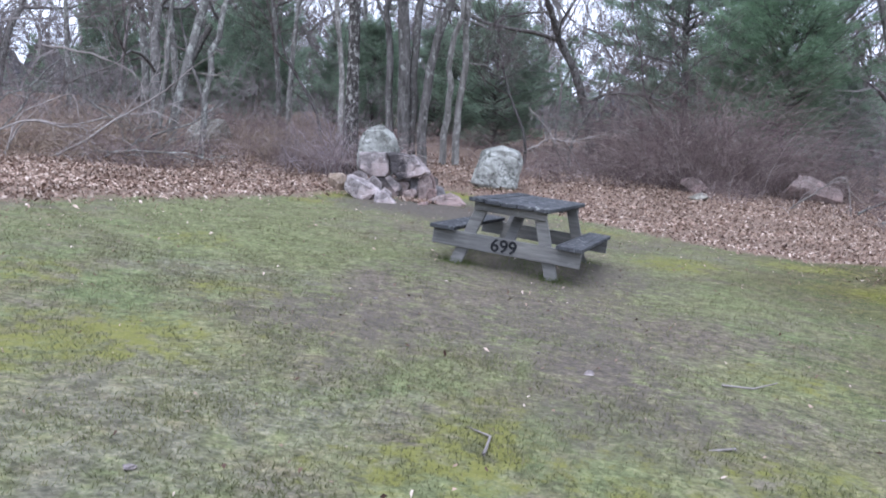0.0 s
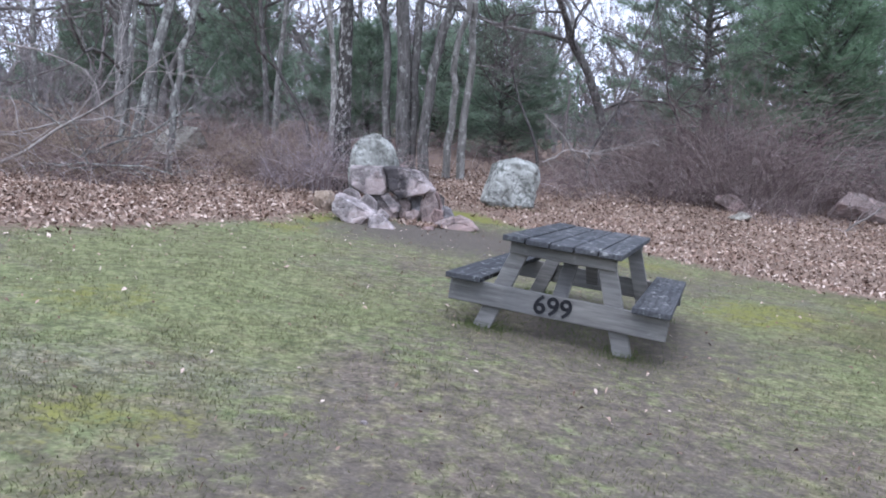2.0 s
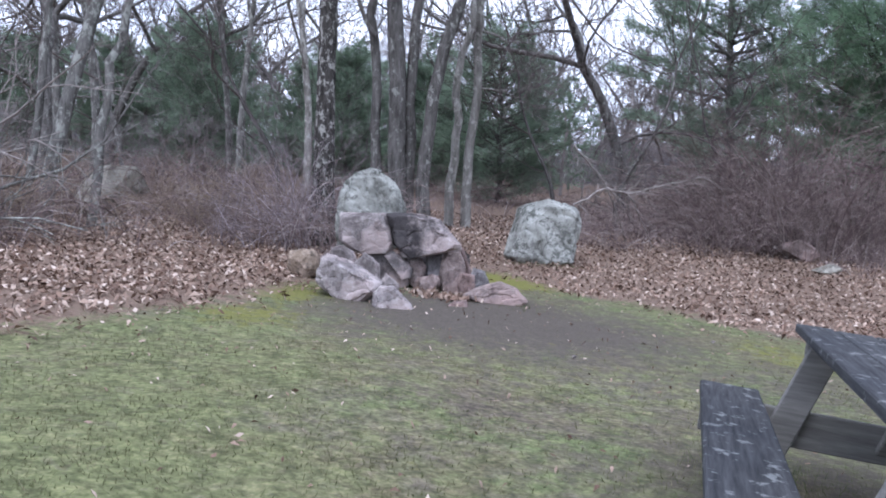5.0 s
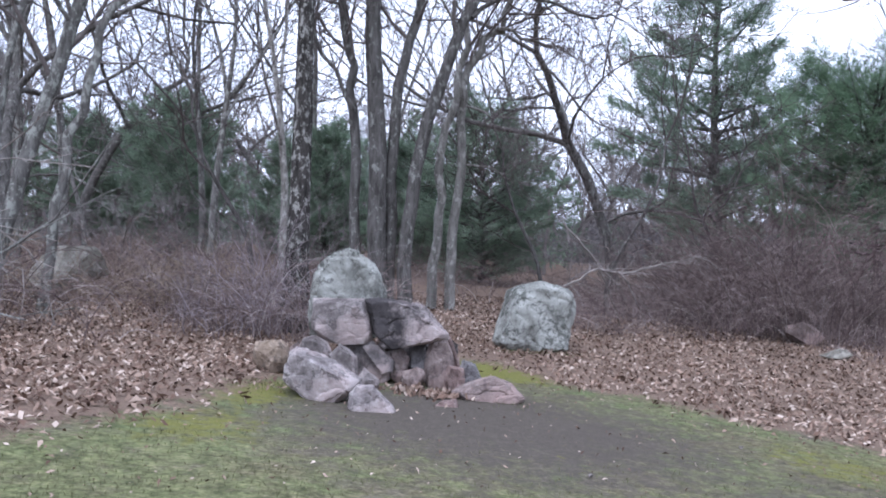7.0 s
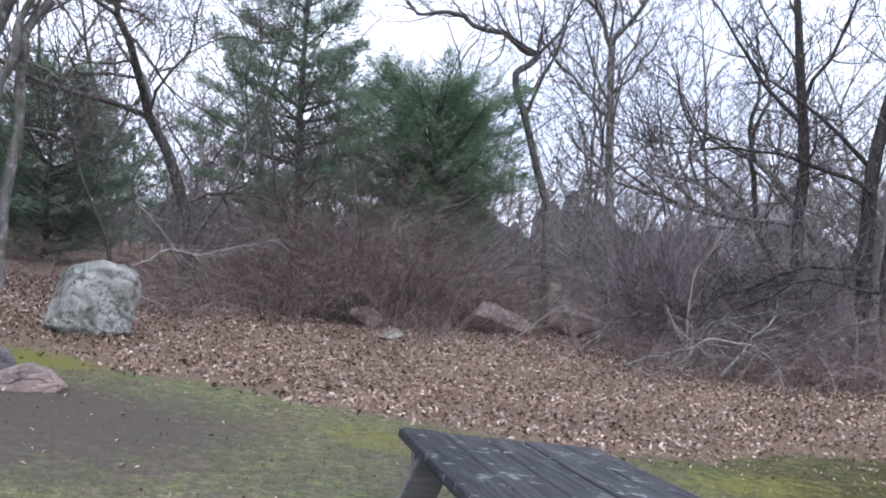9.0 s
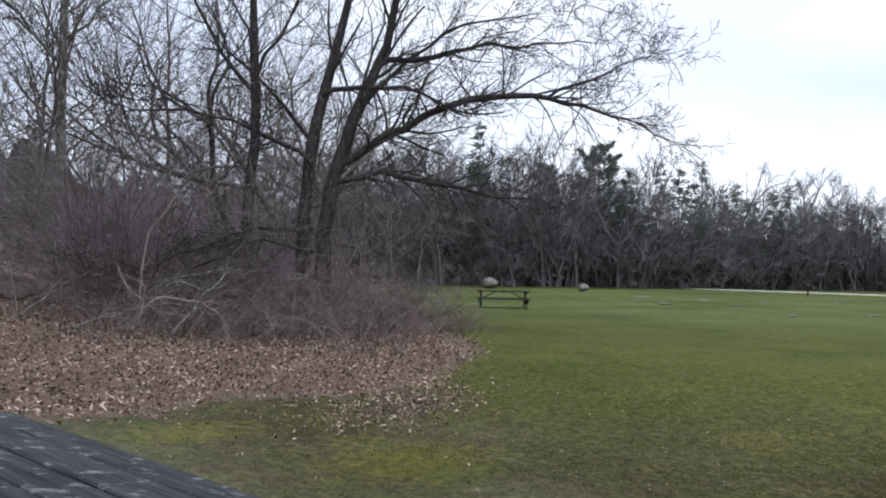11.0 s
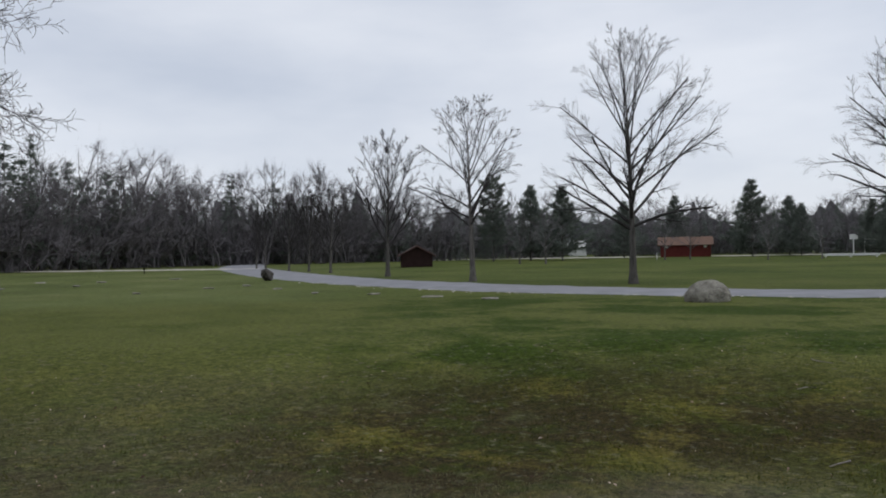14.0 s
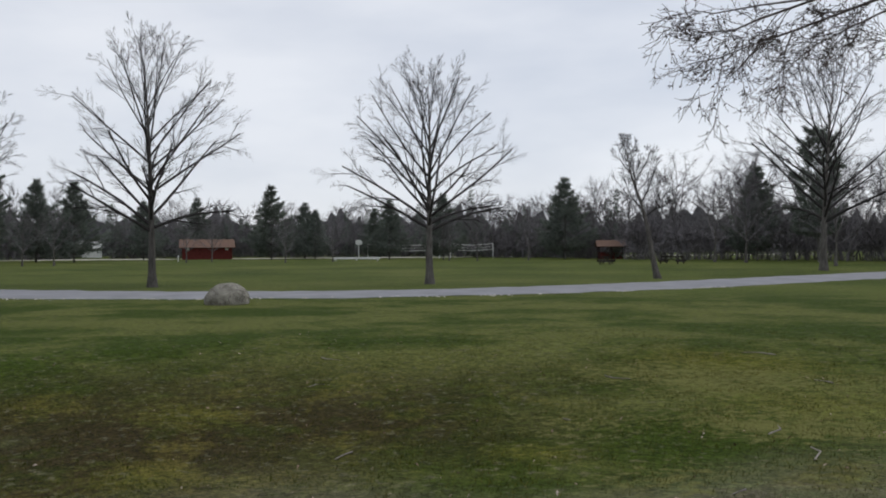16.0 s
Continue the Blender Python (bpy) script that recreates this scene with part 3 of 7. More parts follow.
def grow(shape, rng, p, d, length, r, level, kids, up, twig, wild=0.16, ang=(28, 55), sub=0.62):
    """A limb with its side limbs, each bending upward by up."""
    n = 5 if level > 1 else (3 if level == 1 else 2)
    pts, rad = [p.copy()], [r]
    d = d.normalized()
    r1 = max(twig, r * 0.42)
    bend = wiggle(rng, wild * 0.6)
    for k in range(n):
        bend = bend * 0.6 + wiggle(rng, wild * 0.75)
        d = (d + bend + Vector((0, 0, up * 0.22))).normalized()
        p = p + d * (length / n)
        pts.append(p)
        rad.append(r + (r1 - r) * (k + 1) / n)
    shape.tube(pts, rad, 5 if r > 0.04 else (4 if r > 0.015 else 3))
    if level <= 0:
        return
    c = kids[level - 1]
    turn = rng.uniform(0, 6.28)
    for i in range(c):
        f = 0.22 + 0.78 * (i + rng.uniform(0.1, 0.9)) / c
        s = f * n
        k = min(int(s), n - 1)
        q = pts[k].lerp(pts[k + 1], s - k)
        t = (pts[k + 1] - pts[k]).normalized()
        turn += 2.4 + rng.uniform(-0.5, 0.5)
        side = t.orthogonal().normalized()
        side = side * math.cos(turn) + t.cross(side) * math.sin(turn)
        a = radians(rng.uniform(*ang)) * (1 - 0.25 * f)
        e = t * math.cos(a) + side * math.sin(a)
        grow(shape, rng, q, e, length * (sub - 0.48 * sub * f) * rng.uniform(0.75, 1.25), max(twig, rad[k] * 0.5), level - 1, kids, up, twig, wild * 1.15, ang, sub + 0.06)


def ramify(trunk, crown, g, p, d, r, length, level, twig, up=0.3, crook=0.16, wide=(24, 46), flat=0):
    """A stem that bends, bears side shoots and forks again and again; with flat, the last shoots are thin blades."""
    if level <= 0 and flat:
        for k in range(flat):
            e = (d + wiggle(g, 0.6)).normalized() * length * g.uniform(0.5, 1.1)
            w = e.orthogonal().normalized() * twig * 0.6
            q = p - d * length * g.uniform(0, 0.7)
            crown.poly((q - w, q + w, q + e))
        return
    n = 2 if flat and r < 0.06 else (4 if r > 0.02 else 3 if level else 2)
    d = d.normalized()
    line, rad, bend = [p.copy()], [r], wiggle(g, crook)
    r1 = max(twig, r * 0.74)
    for k in range(n):
        bend = bend * 0.6 + wiggle(g, crook)
        d = (d + bend + Vector((0, 0, up * 0.2))).normalized()
        p = p + d * length / n
        line.append(p)
        rad.append(r + (r1 - r) * (k + 1) / n)
    (trunk if r > 0.035 else crown).tube(line, rad, 7 if r > 0.09 and not flat else (5 if r > 0.035 and not flat else 3))
    if level <= 0:
        return
    for k in range(g.randint(1, 2)):
        f = g.uniform(0.3, 0.95) * n
        i = min(int(f), n - 1)
        q, t = line[i].lerp(line[i + 1], f - i), (line[i + 1] - line[i]).normalized()
        side = t.orthogonal().normalized()
        a, c = g.uniform(0, 6.283), radians(g.uniform(40, 75))
        side = side * math.cos(a) + t.cross(side) * math.sin(a)
        ramify(trunk, crown, g, q, t * math.cos(c) + side * math.sin(c), max(twig, r * g.uniform(0.25, 0.42)), length * g.uniform(0.55, 0.8), max(0, level - 2), twig, up, crook * 1.2, wide, flat)
    a = g.uniform(0, 6.283)
    side = d.orthogonal().normalized()
    count = 2 if g.random() < 0.72 else 3
    for k in range(count):
        a += 6.283 / count + g.uniform(-0.5, 0.5)
        c = radians(g.uniform(*wide)) * (0.55 if k == 0 else 1.0)
        e = side * math.cos(a) + d.cross(side) * math.sin(a)
        ramify(trunk, crown, g, p, d * math.cos(c) + e * math.sin(c), max(twig, r1 * (0.92 if k == 0 else g.uniform(0.6, 0.8))), length * g.uniform(0.68, 0.88), level - 1, twig, up, crook * 1.08, wide, flat)


def forking_tree(name, seed, height, r, bole, level, bark_mat, twig_mat, lean=(0, 0), twig=0.006, up=0.3, crook=0.15, wide=(22, 44), label="leafless tree", stems=1):
    """A leafless woodland tree of one or more stems that fork into crooked limbs."""
    g = random.Random(seed)
    root = new(name)
    trunk, crown = Shape(), Shape()
    for k in range(stems):
        a = g.uniform(0, 6.283)
        off = Vector((math.cos(a), math.sin(a), 0)) * (r * 1.3 if stems > 1 else 0)
        d = Vector((lean[0], lean[1], 1)) + off * 0.8
        rr = r * (1 if k == 0 else g.uniform(0.55, 0.8))
        base = off + Vector((0, 0, -0.2))
        trunk.tube([base, base + Vector((0, 0, 0.22)), base + d.normalized() * 0.75], [rr * 1.5, rr * 1.22, rr], 8)
        ramify(trunk, crown, g, base + d.normalized() * 0.75, d, rr, height * bole * g.uniform(0.85, 1.1), level, twig, up, crook * 0.5 if bole > 0.3 else crook, wide)
    trunk.put("trunk", bark_mat, root)
    crown.put("crown", twig_mat, root)
    return tagged(root, label, "tree")


def bare_tree(name, seed, height, r, first, limbs, reach, lean, kids, bark_mat, twig_mat, twig=0.005, up=0.5, low_angle=72, top_angle=22, bend=0.05, profile="oval", forks=0, label="bare deciduous tree without leaves", trunk_sides=9, stop=1.0, crown_mid=0.62, wild=0.16, droop=0.0):
    """A leafless tree: trunk and crown under an empty at its foot."""
    rng = random.Random(seed)
    root = new(name)
    trunk, crown = Shape(), Shape()
    n = 12
    p, pts, rad = Vector((0, 0, -0.25)), [], []
    d = Vector((lean[0], lean[1], 1)).normalized()
    for k in range(n + 1):
        f = k / n
        pts.append(p.copy())
        flare = 1 + 0.55 * math.exp(-f * 26)
        rad.append(max(0.012, r * flare * (1 - 0.9 * f ** 0.85)))
        d = (d + Vector((rng.uniform(-bend, bend), rng.uniform(-bend, bend), 0.04))).normalized()
        p = p + d * (height * stop + 0.25) / n
    trunk.tube(pts, rad, trunk_sides)
    turn = rng.uniform(0, 6.28)
    for i in range(limbs):
        f = first + (0.98 - first) * ((i + rng.uniform(0, 0.8)) / limbs) ** (1.25 if profile == "round" else 1.0)
        s = f * n
        k = min(int(s), n - 1)
        q = pts[k].lerp(pts[k + 1], s - k)
        rr = rad[k] + (rad[k + 1] - rad[k]) * (s - k)
        u = (f - first) / (1 - first)
        if profile == "oval":
            length = height * reach * (0.62 + 0.9 * u - 1.28 * u * u)
        elif profile == "fan":
            length = height * reach * (0.78 + 0.75 * u - 1.3 * u * u)
        else:
            length = height * reach * (1.0 - 0.72 * u)
        length *= rng.uniform(0.75, 1.2)
        turn += 2.4 + rng.uniform(-0.6, 0.6)
        a = radians(low_angle + (top_angle - low_angle) * u + rng.uniform(-9, 9))
        e = Vector((math.cos(turn) * math.sin(a), math.sin(turn) * math.sin(a), math.cos(a)))
        if profile == "round":
            length = 0.3
            while length < height:
                w = q + e * length + Vector((0, 0, up * 0.25 * length))
                if math.hypot(w.x, w.y) ** 2 / (reach * height) ** 2 + (w.z - crown_mid * height) ** 2 / ((1 - crown_mid) * height) ** 2 > 1:
                    break
                length += 0.1
            length *= rng.uniform(0.86, 1.02)
        grow(crown, rng, q, e, max(length, 0.4), max(twig * 1.5, min(rr * 0.62, length * 0.022 + 0.008)), len(kids), kids, up + droop * (1 - 2 * u), twig, wild, (28, 55) if wild > 0.12 else (24, 44), 0.62 if wild > 0.12 else 0.47)
    for i in range(forks):
        k = int(n * (0.25 + 0.12 * i))
        a = rng.uniform(0, 6.28)
        grow(trunk, rng, pts[k], Vector((math.cos(a) * 0.35, math.sin(a) * 0.35, 1)), height * 0.6, rad[k] * 0.75, 2, (4, 5), 0.5, twig)
    trunk.put("trunk", bark_mat, root)
    crown.put("crown", twig_mat, root)
    return tagged(root, label, "tree")


def needle_spray(shape, rng, p, d, size, blades=7, thin=0.06):
    """A tuft of needles: thin blades round a shoot."""
    for k in range(blades):
        e = (d + wiggle(rng, 0.85)).normalized()
        w = e.orthogonal().normalized() * size * thin
        q = p + wiggle(rng, size * 0.3)
        shape.poly((q - w, q + w, q + e * size))


def pine(name, seed, height, r, bottom, reach, whorls, per, needle_mat, gap=0.0, tuft=0.34, dense=1.0, round_top=0.0, label="tall white pine with layered branches", point=0.75, inner=0.25, blades=9, fine=0.06):
    rng = random.Random(seed)
    root = new(name)
    trunk, bough, needles = Shape(), Shape(), Shape()
    n = 10
    pts = [Vector((0.06 * math.sin(k), 0.06 * math.cos(1.7 * k), -0.2 + (height + 0.2) * k / n)) for k in range(n + 1)]
    trunk.tube(pts, [max(0.015, r * (1 - 0.92 * k / n)) for k in range(n + 1)], 8)
    for i in range(whorls):
        f = bottom + (1 - bottom) * i / whorls
        u = (f - bottom) / (1 - bottom)
        cone = (1 - u) ** point * (0.6 + 0.4 * min(1, u * 6))
        length = reach * (cone + (math.sqrt(max(0, 1 - (1.7 * u - 0.7) ** 2)) - cone) * round_top) * rng.uniform(0.85, 1.15) + 0.25
        turn = rng.uniform(0, 6.28)
        for k in range(per):
            if rng.random() < gap:
                continue
            a = turn + 6.283 * k / per + rng.uniform(-0.3, 0.3)
            le = length * rng.uniform(0.6, 1.12)
            rise = 0.12 + 0.55 * u
            p = Vector((0, 0, f * height + rng.uniform(-0.2, 0.2)))
            e = Vector((math.cos(a), math.sin(a), rise))
            line = [p]
            for s in range(4):
                e = (e + Vector((0, 0, 0.05)) + wiggle(rng, 0.08)).normalized()
                line.append(line[-1] + e * le / 4)
            bough.tube(line, [0.03 * le / 2 + 0.008, 0.02 * le / 2 + 0.006, 0.013, 0.009, 0.006], 4)
            for s in range(int(le * 2.2) + 1):
                g = rng.uniform(0.3, 0.95)
                kk = min(int(g * 4), 3)
                q = line[kk].lerp(line[kk + 1], g * 4 - kk)
                tip = q + Vector((math.cos(a) * 0.6 - math.sin(a) * rng.uniform(-1, 1), math.sin(a) * 0.6 + math.cos(a) * rng.uniform(-1, 1), 0.1)) * le * 0.22
                bough.tube([q, tip], [0.009, 0.004], 3)
            count = int(le * 13 * dense) + 4
            for s in range(count):
                g = inner + (1 - inner) * (s / count)
                kk = min(int(g * 4), 3)
                q = line[kk].lerp(line[kk + 1], g * 4 - kk)
                side = Vector((-math.sin(a), math.cos(a), 0)) * rng.uniform(-1, 1) * le * 0.38 * (1.15 - g) + Vector((0, 0, rng.uniform(-0.05, 0.14) * (1 + le * 0.15)))
                out = (Vector((math.cos(a), math.sin(a), 0.35)) + side.normalized() * 0.7).normalized()
                needle_spray(needles, rng, q + side, out, tuft * rng.uniform(0.6, 1.2), blades, fine)
    trunk.put("trunk", BARK_BLACK, root)
    bough.put("bough_set", BARK_BLACK, root)
    needles.put("crown", needle_mat, root, False)
    return tagged(root, label, "tree")


def settle(ob, x, y, turn=0.0, size=1.0, sink=0.0):
    ob.location, ob.rotation_euler, ob.scale = (x, y, zed(x, y) - sink), (0, 0, radians(turn)), (size, size, size)
    return ob


def again(ob, x, y, turn=0.0, size=1.0):
    c = copy_thing(ob, pose(x, y, zed(x, y), 0, 0, turn))
    c.scale = (size, size, size)
    return c


def part(name, bm, material, parent, label=""):
    me = bpy.data.meshes.new(name)
    bm.to_mesh(me)
    bm.free()
    me.materials.append(material)
    ob = new(name, me)
    ob.parent = parent
    if label:
        tagged(ob, label)
    return ob


def box(size, at=(0, 0, 0), rot=(0, 0, 0), bevel=0.006):
    """A bevelled block as a bmesh."""
    bm = bmesh.new()
    bmesh.ops.create_cube(bm, size=1.0)
    bmesh.ops.transform(bm, matrix=Matrix.Diagonal((*size, 1)), verts=bm.verts)
    if bevel:
        bmesh.ops.bevel(bm, geom=bm.edges[:], offset=bevel, segments=1, affect="EDGES")
    bmesh.ops.transform(bm, matrix=pose(*at, *rot), verts=bm.verts)
    return bm


def rock(name, seed, size, material, parent=None, cuts=7, rough=0.07, boxy=2.0, detail=4, label="", taper=0.0, outline=()):
    """A stone with its foot at z = 0: a hull of random points, or with few cuts a ball shaved by planes, then roughened."""
    rng = random.Random(seed)
    bm = bmesh.new()
    off = Vector((rng.uniform(0, 50), rng.uniform(0, 50), rng.uniform(0, 50)))
    if cuts >= 6:
        for x, z in outline:
            for y, k in ((-1.0, 0.82), (-0.45, 1.0), (0.6, 0.95), (1.0, 0.75)):
                g = rng.uniform(0.94, 1.03)
                bm.verts.new(((2 * x - 1) * k * g, y * rng.uniform(0.85, 1.1), (2 * z - 1) * (k if z > 0.3 else 1) * g))
        for k in range(0 if outline else cuts + 5):
            p = Vector((rng.gauss(0, 1), rng.gauss(0, 1), rng.gauss(0, 1))).normalized()
            p /= (abs(p.x) ** boxy + abs(p.y) ** boxy + abs(p.z) ** boxy) ** (1 / boxy)
            bm.verts.new(p)
        bmesh.ops.convex_hull(bm, input=bm.verts[:])
        for v in [v for v in bm.verts if not v.link_faces]:
            bm.verts.remove(v)
        bmesh.ops.bevel(bm, geom=bm.edges[:], offset=0.012, segments=1, affect="EDGES")
        bmesh.ops.triangulate(bm, faces=bm.faces[:])
        for k in range(detail - 1):
            long = [e for e in bm.edges if e.calc_length() > (0.5, 0.26, 0.14, 0.075)[min(k, 3)]]
            bmesh.ops.subdivide_edges(bm, edges=long, cuts=1)
            bmesh.ops.triangulate(bm, faces=[f for f in bm.faces if len(f.verts) > 3])
        bm.normal_update()
        for v in bm.verts:
            q = v.co * 2.1 + off
            chip = 0.0
            if detail > 4:
                near, cell = noise.voronoi(v.co * 1.7 + off + noise.noise_vector(v.co * 2.5 + off) * 0.25)
                chip = noise.cell(cell[0] * 23.7) * 1.2 - 1.1 * max(0.0, 1 - (near[1] - near[0]) / 0.12)
                chip += noise.noise(v.co * 17 + off) * 0.3
            v.co += v.normal * rough * (noise.fractal(q, 1.0, 2.0, 4) * 0.9 + noise.noise(v.co * 9 + off) * 0.35 + chip)
    else:
        bmesh.ops.create_icosphere(bm, subdivisions=detail, radius=1.0)
        planes = []
        for k in range(cuts):
            nrm = Vector((rng.gauss(0, 1), rng.gauss(0, 1), rng.gauss(0, 0.8))).normalized()
            planes.append((nrm, rng.uniform(0.62, 0.86)))
        for v in bm.verts:
            p = v.co.copy()
            for nrm, d in planes:
                e = p.dot(nrm) - d
                if e > 0:
                    p -= nrm * e * 0.95
            p += p.normalized() * (noise.fractal(p * 1.6 + off, 1.0, 2.0, 4) * rough * 1.3 + noise.noise(p * 7 + off) * rough * 0.3)
            v.co = p
    lo = [min(v.co[k] for v in bm.verts) for k in range(3)]
    hi = [max(v.co[k] for v in bm.verts) for k in range(3)]
    for v in bm.verts:
        u = [(v.co[k] - lo[k]) / (hi[k] - lo[k]) for k in range(3)]
        k = 1 - taper * u[2]
        v.co = Vector(((u[0] - 0.5) * size[0] * k, (u[1] - 0.5) * size[1] * k, u[2] * size[2]))
    for f in bm.faces:
        f.smooth = True
    ob = part(name, bm, material, parent, label)
    ob.data.set_sharp_from_angle(angle=radians(24))
    return ob


# ---- roads ----
def ribbon(name, line, width, lift, material, label, cross=5, step=1.0):
    pts, v, f = [Vector(p) for p in line], [], []
    fine = []
    for k in range(len(pts) - 1):
        p0, p1, p2, p3 = pts[max(k - 1, 0)], pts[k], pts[k + 1], pts[min(k + 2, len(pts) - 1)]
        m = max(2, int((p2 - p1).length / step))
        for j in range(m):
            t = j / m
            fine.append(0.5 * ((2 * p1) + (p2 - p0) * t + (2 * p0 - 5 * p1 + 4 * p2 - p3) * t * t + (3 * p1 - p0 - 3 * p2 + p3) * t ** 3))
    rng = random.Random(5)
    for k, p in enumerate(fine):
        a, c = fine[max(k - 1, 0)], fine[min(k + 1, len(fine) - 1)]
        t = (c - a).normalized()
        s = Vector((-t.y, t.x))
        for j in range(cross):
            u = 2 * j / (cross - 1) - 1
            edge = 1 + (rng.uniform(-0.03, 0.03) if abs(u) == 1 else 0)
            q = p + s * width * 0.5 * u * edge
            v.append((q.x, q.y, zed(q.x, q.y) + lift * (1 - 0.9 * abs(u) ** 6)))
    for k in range(len(fine) - 1):
        for j in range(cross - 1):
            i = k * cross + j
            f.append((i, i + 1, i + cross + 1, i + cross))
    return tagged(mesh_object(name, v, f, material), label, "road", kind="structure")


ribbon("road", [(150, -8), (110, -2), (95, -0.8), (69, -0.9), (50, -2.5), (40, -4.7), (32, -7.4), (26, -10.9), (19.8, -17), (14.8, -28), (9.5, -45), (2, -68), (-6, -100)], 5.6, 0.07, ASPHALT, "worn grey asphalt park road curving across the lawn")
ribbon("gravel_road", [(92, -2), (98, 10), (104, 26), (117, 48), (140, 74)], 3.0, 0.09, SAND, "pale gravel track at the far side of the lawn")
ribbon("gravel_road", [(150, -6), (147, -30), (138, -58), (122, -82), (104, -104), (82, -122), (60, -140), (40, -160)], 5.0, 0.10, SAND, "pale gravel road along the far woods")


# ---- picnic tables ----
def letters(text, size, depth, parent, material):
    cu = bpy.data.curves.new("number", "FONT")
    cu.body, cu.size, cu.extrude, cu.align_x, cu.align_y = text, size, depth, "CENTER", "CENTER"
    tmp = new("number", cu)
    me = bpy.data.meshes.new_from_object(tmp.evaluated_get(bpy.context.evaluated_depsgraph_get()))
    bpy.data.objects.remove(tmp)
    bm, bold = bmesh.new(), bmesh.new()
    bm.from_mesh(me)
    faces = [[v.co.copy() for v in f.verts] for f in bm.faces]
    for dx, dy in ((0, 0), (0.005, 0), (-0.005, 0), (0, 0.005), (0, -0.005)):
        for f in faces:
            bold.faces.new([bold.verts.new((v.x + dx, v.y + dy, v.z + 0.0004 * (dx * 3 + dy) / 0.005)) for v in f])
    bold.to_mesh(me)
    bm.free()
    bold.free()
    me.materials.append(material)
    ob = new("number", me)
    ob.parent = parent
    return ob


def picnic_table(name, width, length, height, span, planks, top_mat, side_mat, label, brace="steep"):
    """Tabletop of planks on two splayed end frames, with a bench plank on each side. The origin is at the middle of its foot."""
    root = new(name)
    rng = random.Random(11)
    pw = width / planks
    for k in range(planks):
        x = -width / 2 + pw * (k + 0.5)
        part("tabletop_plank", box((pw - 0.012, length + rng.uniform(-0.02, 0.02), 0.045), (x, rng.uniform(-0.022, 0.022), height - 0.0225 + rng.uniform(-0.004, 0.004)), (0, rng.uniform(-0.6, 0.6), 0)), top_mat, root)
    seat = height - 0.365
    sw = 0.29
    for s in (-1, 1):
        part("bench_plank", box((sw, length * 0.99, 0.045), (s * (span / 2 - sw / 2), 0, seat - 0.0225)), top_mat, root)
    for e in (-1, 1):
        y = e * (length / 2 - 0.14)
        part("top_cleat", box((width - 0.10, 0.045, 0.095), (0, y, height - 0.045 - 0.05)), side_mat, root)
        part("seat_beam", box((span - 0.03, 0.045, 0.185), (0, y, seat - 0.045 - 0.0935)), side_mat, root)
        for s in (-1, 1):
            top, foot = Vector((s * width * 0.34, 0, height - 0.05)), Vector((s * span * 0.325, 0, -0.06))
            mid, run = (top + foot) / 2, (top - foot)
            lean = math.degrees(math.atan2(run.x, run.z))
            part("leg", box((0.14, 0.045, run.length), (mid.x, y - e * 0.047, mid.z), (0, lean, 0)), side_mat, root)
        if brace == "steep":
            a, c = Vector((0, y - e * 0.08, seat - 0.16)), Vector((0, y - e * 0.62, height - 0.06))
        else:
            a, c = Vector((0, y - e * 0.06, seat - 0.05)), Vector((0, y - e * 0.72, height - 0.06))
        run, mid = c - a, (a + c) / 2
        part("brace", box((0.12, 0.042, run.length), tuple(mid), (math.degrees(math.atan2(-run.y, run.z)), 0, 0)), side_mat, root)
    part("middle_cleat", box((width - 0.12, 0.08, 0.04), (0, 0, height - 0.066)), side_mat, root)
    return tagged(root, label, "picnic table")


table = picnic_table("picnic_table", 0.94, 2.30, 0.735, 1.76, 5, WOOD_TOP, WOOD_SIDE, "weathered grey wooden picnic table with a black painted number")
number = letters("699", 0.205, 0.003, table, BLACK_PAINT)
number.matrix_basis = pose(-0.01, -1.037, 0.228, 90, 0, 0)
tagged(number, "black painted number")
table.matrix_basis = pose(0.71, 10.33, zed(0.71, 10.33) + 0.033, 0.3, 6.2, -17.2)
far_table = picnic_table("picnic_table", 0.78, 2.45, 0.80, 1.55, 5, WOOD_DARK, WOOD_DARK, "dark brown wooden picnic table standing on the open lawn", brace="flat")
far_table.matrix_basis = pose(35.6, 21.75, zed(35.6, 21.75), 0, 0, 26)
for x, y, a in ((86.0, 45.5, 30), (38.9, -66.7, 20), (33.2, -69.5, 75)):
    copy_thing(far_table, pose(x, y, zed(x, y), 0, 0, a))

# ---- stone fireplace ----
fireplace = tagged(new("stone_fireplace"), "rough fieldstone fireplace stacked from lichened and sooty boulders", "fireplace")
fireplace.location = (-1.4, 17.4, zed(-1.4, 17.4))


def laid(name, seed, at, size, turn, material, tilt=(0, 0), cuts=7, rough=0.06, label="", boxy=4.0, outline=()):
    ob = rock(name, seed, size, material, fireplace, cuts, rough, boxy, 5, label, outline=outline)
    ob.matrix_basis = Matrix.Translation(Vector(at) - fireplace.location) @ pose(0, 0, 0, tilt[0], tilt[1], turn)
    return ob


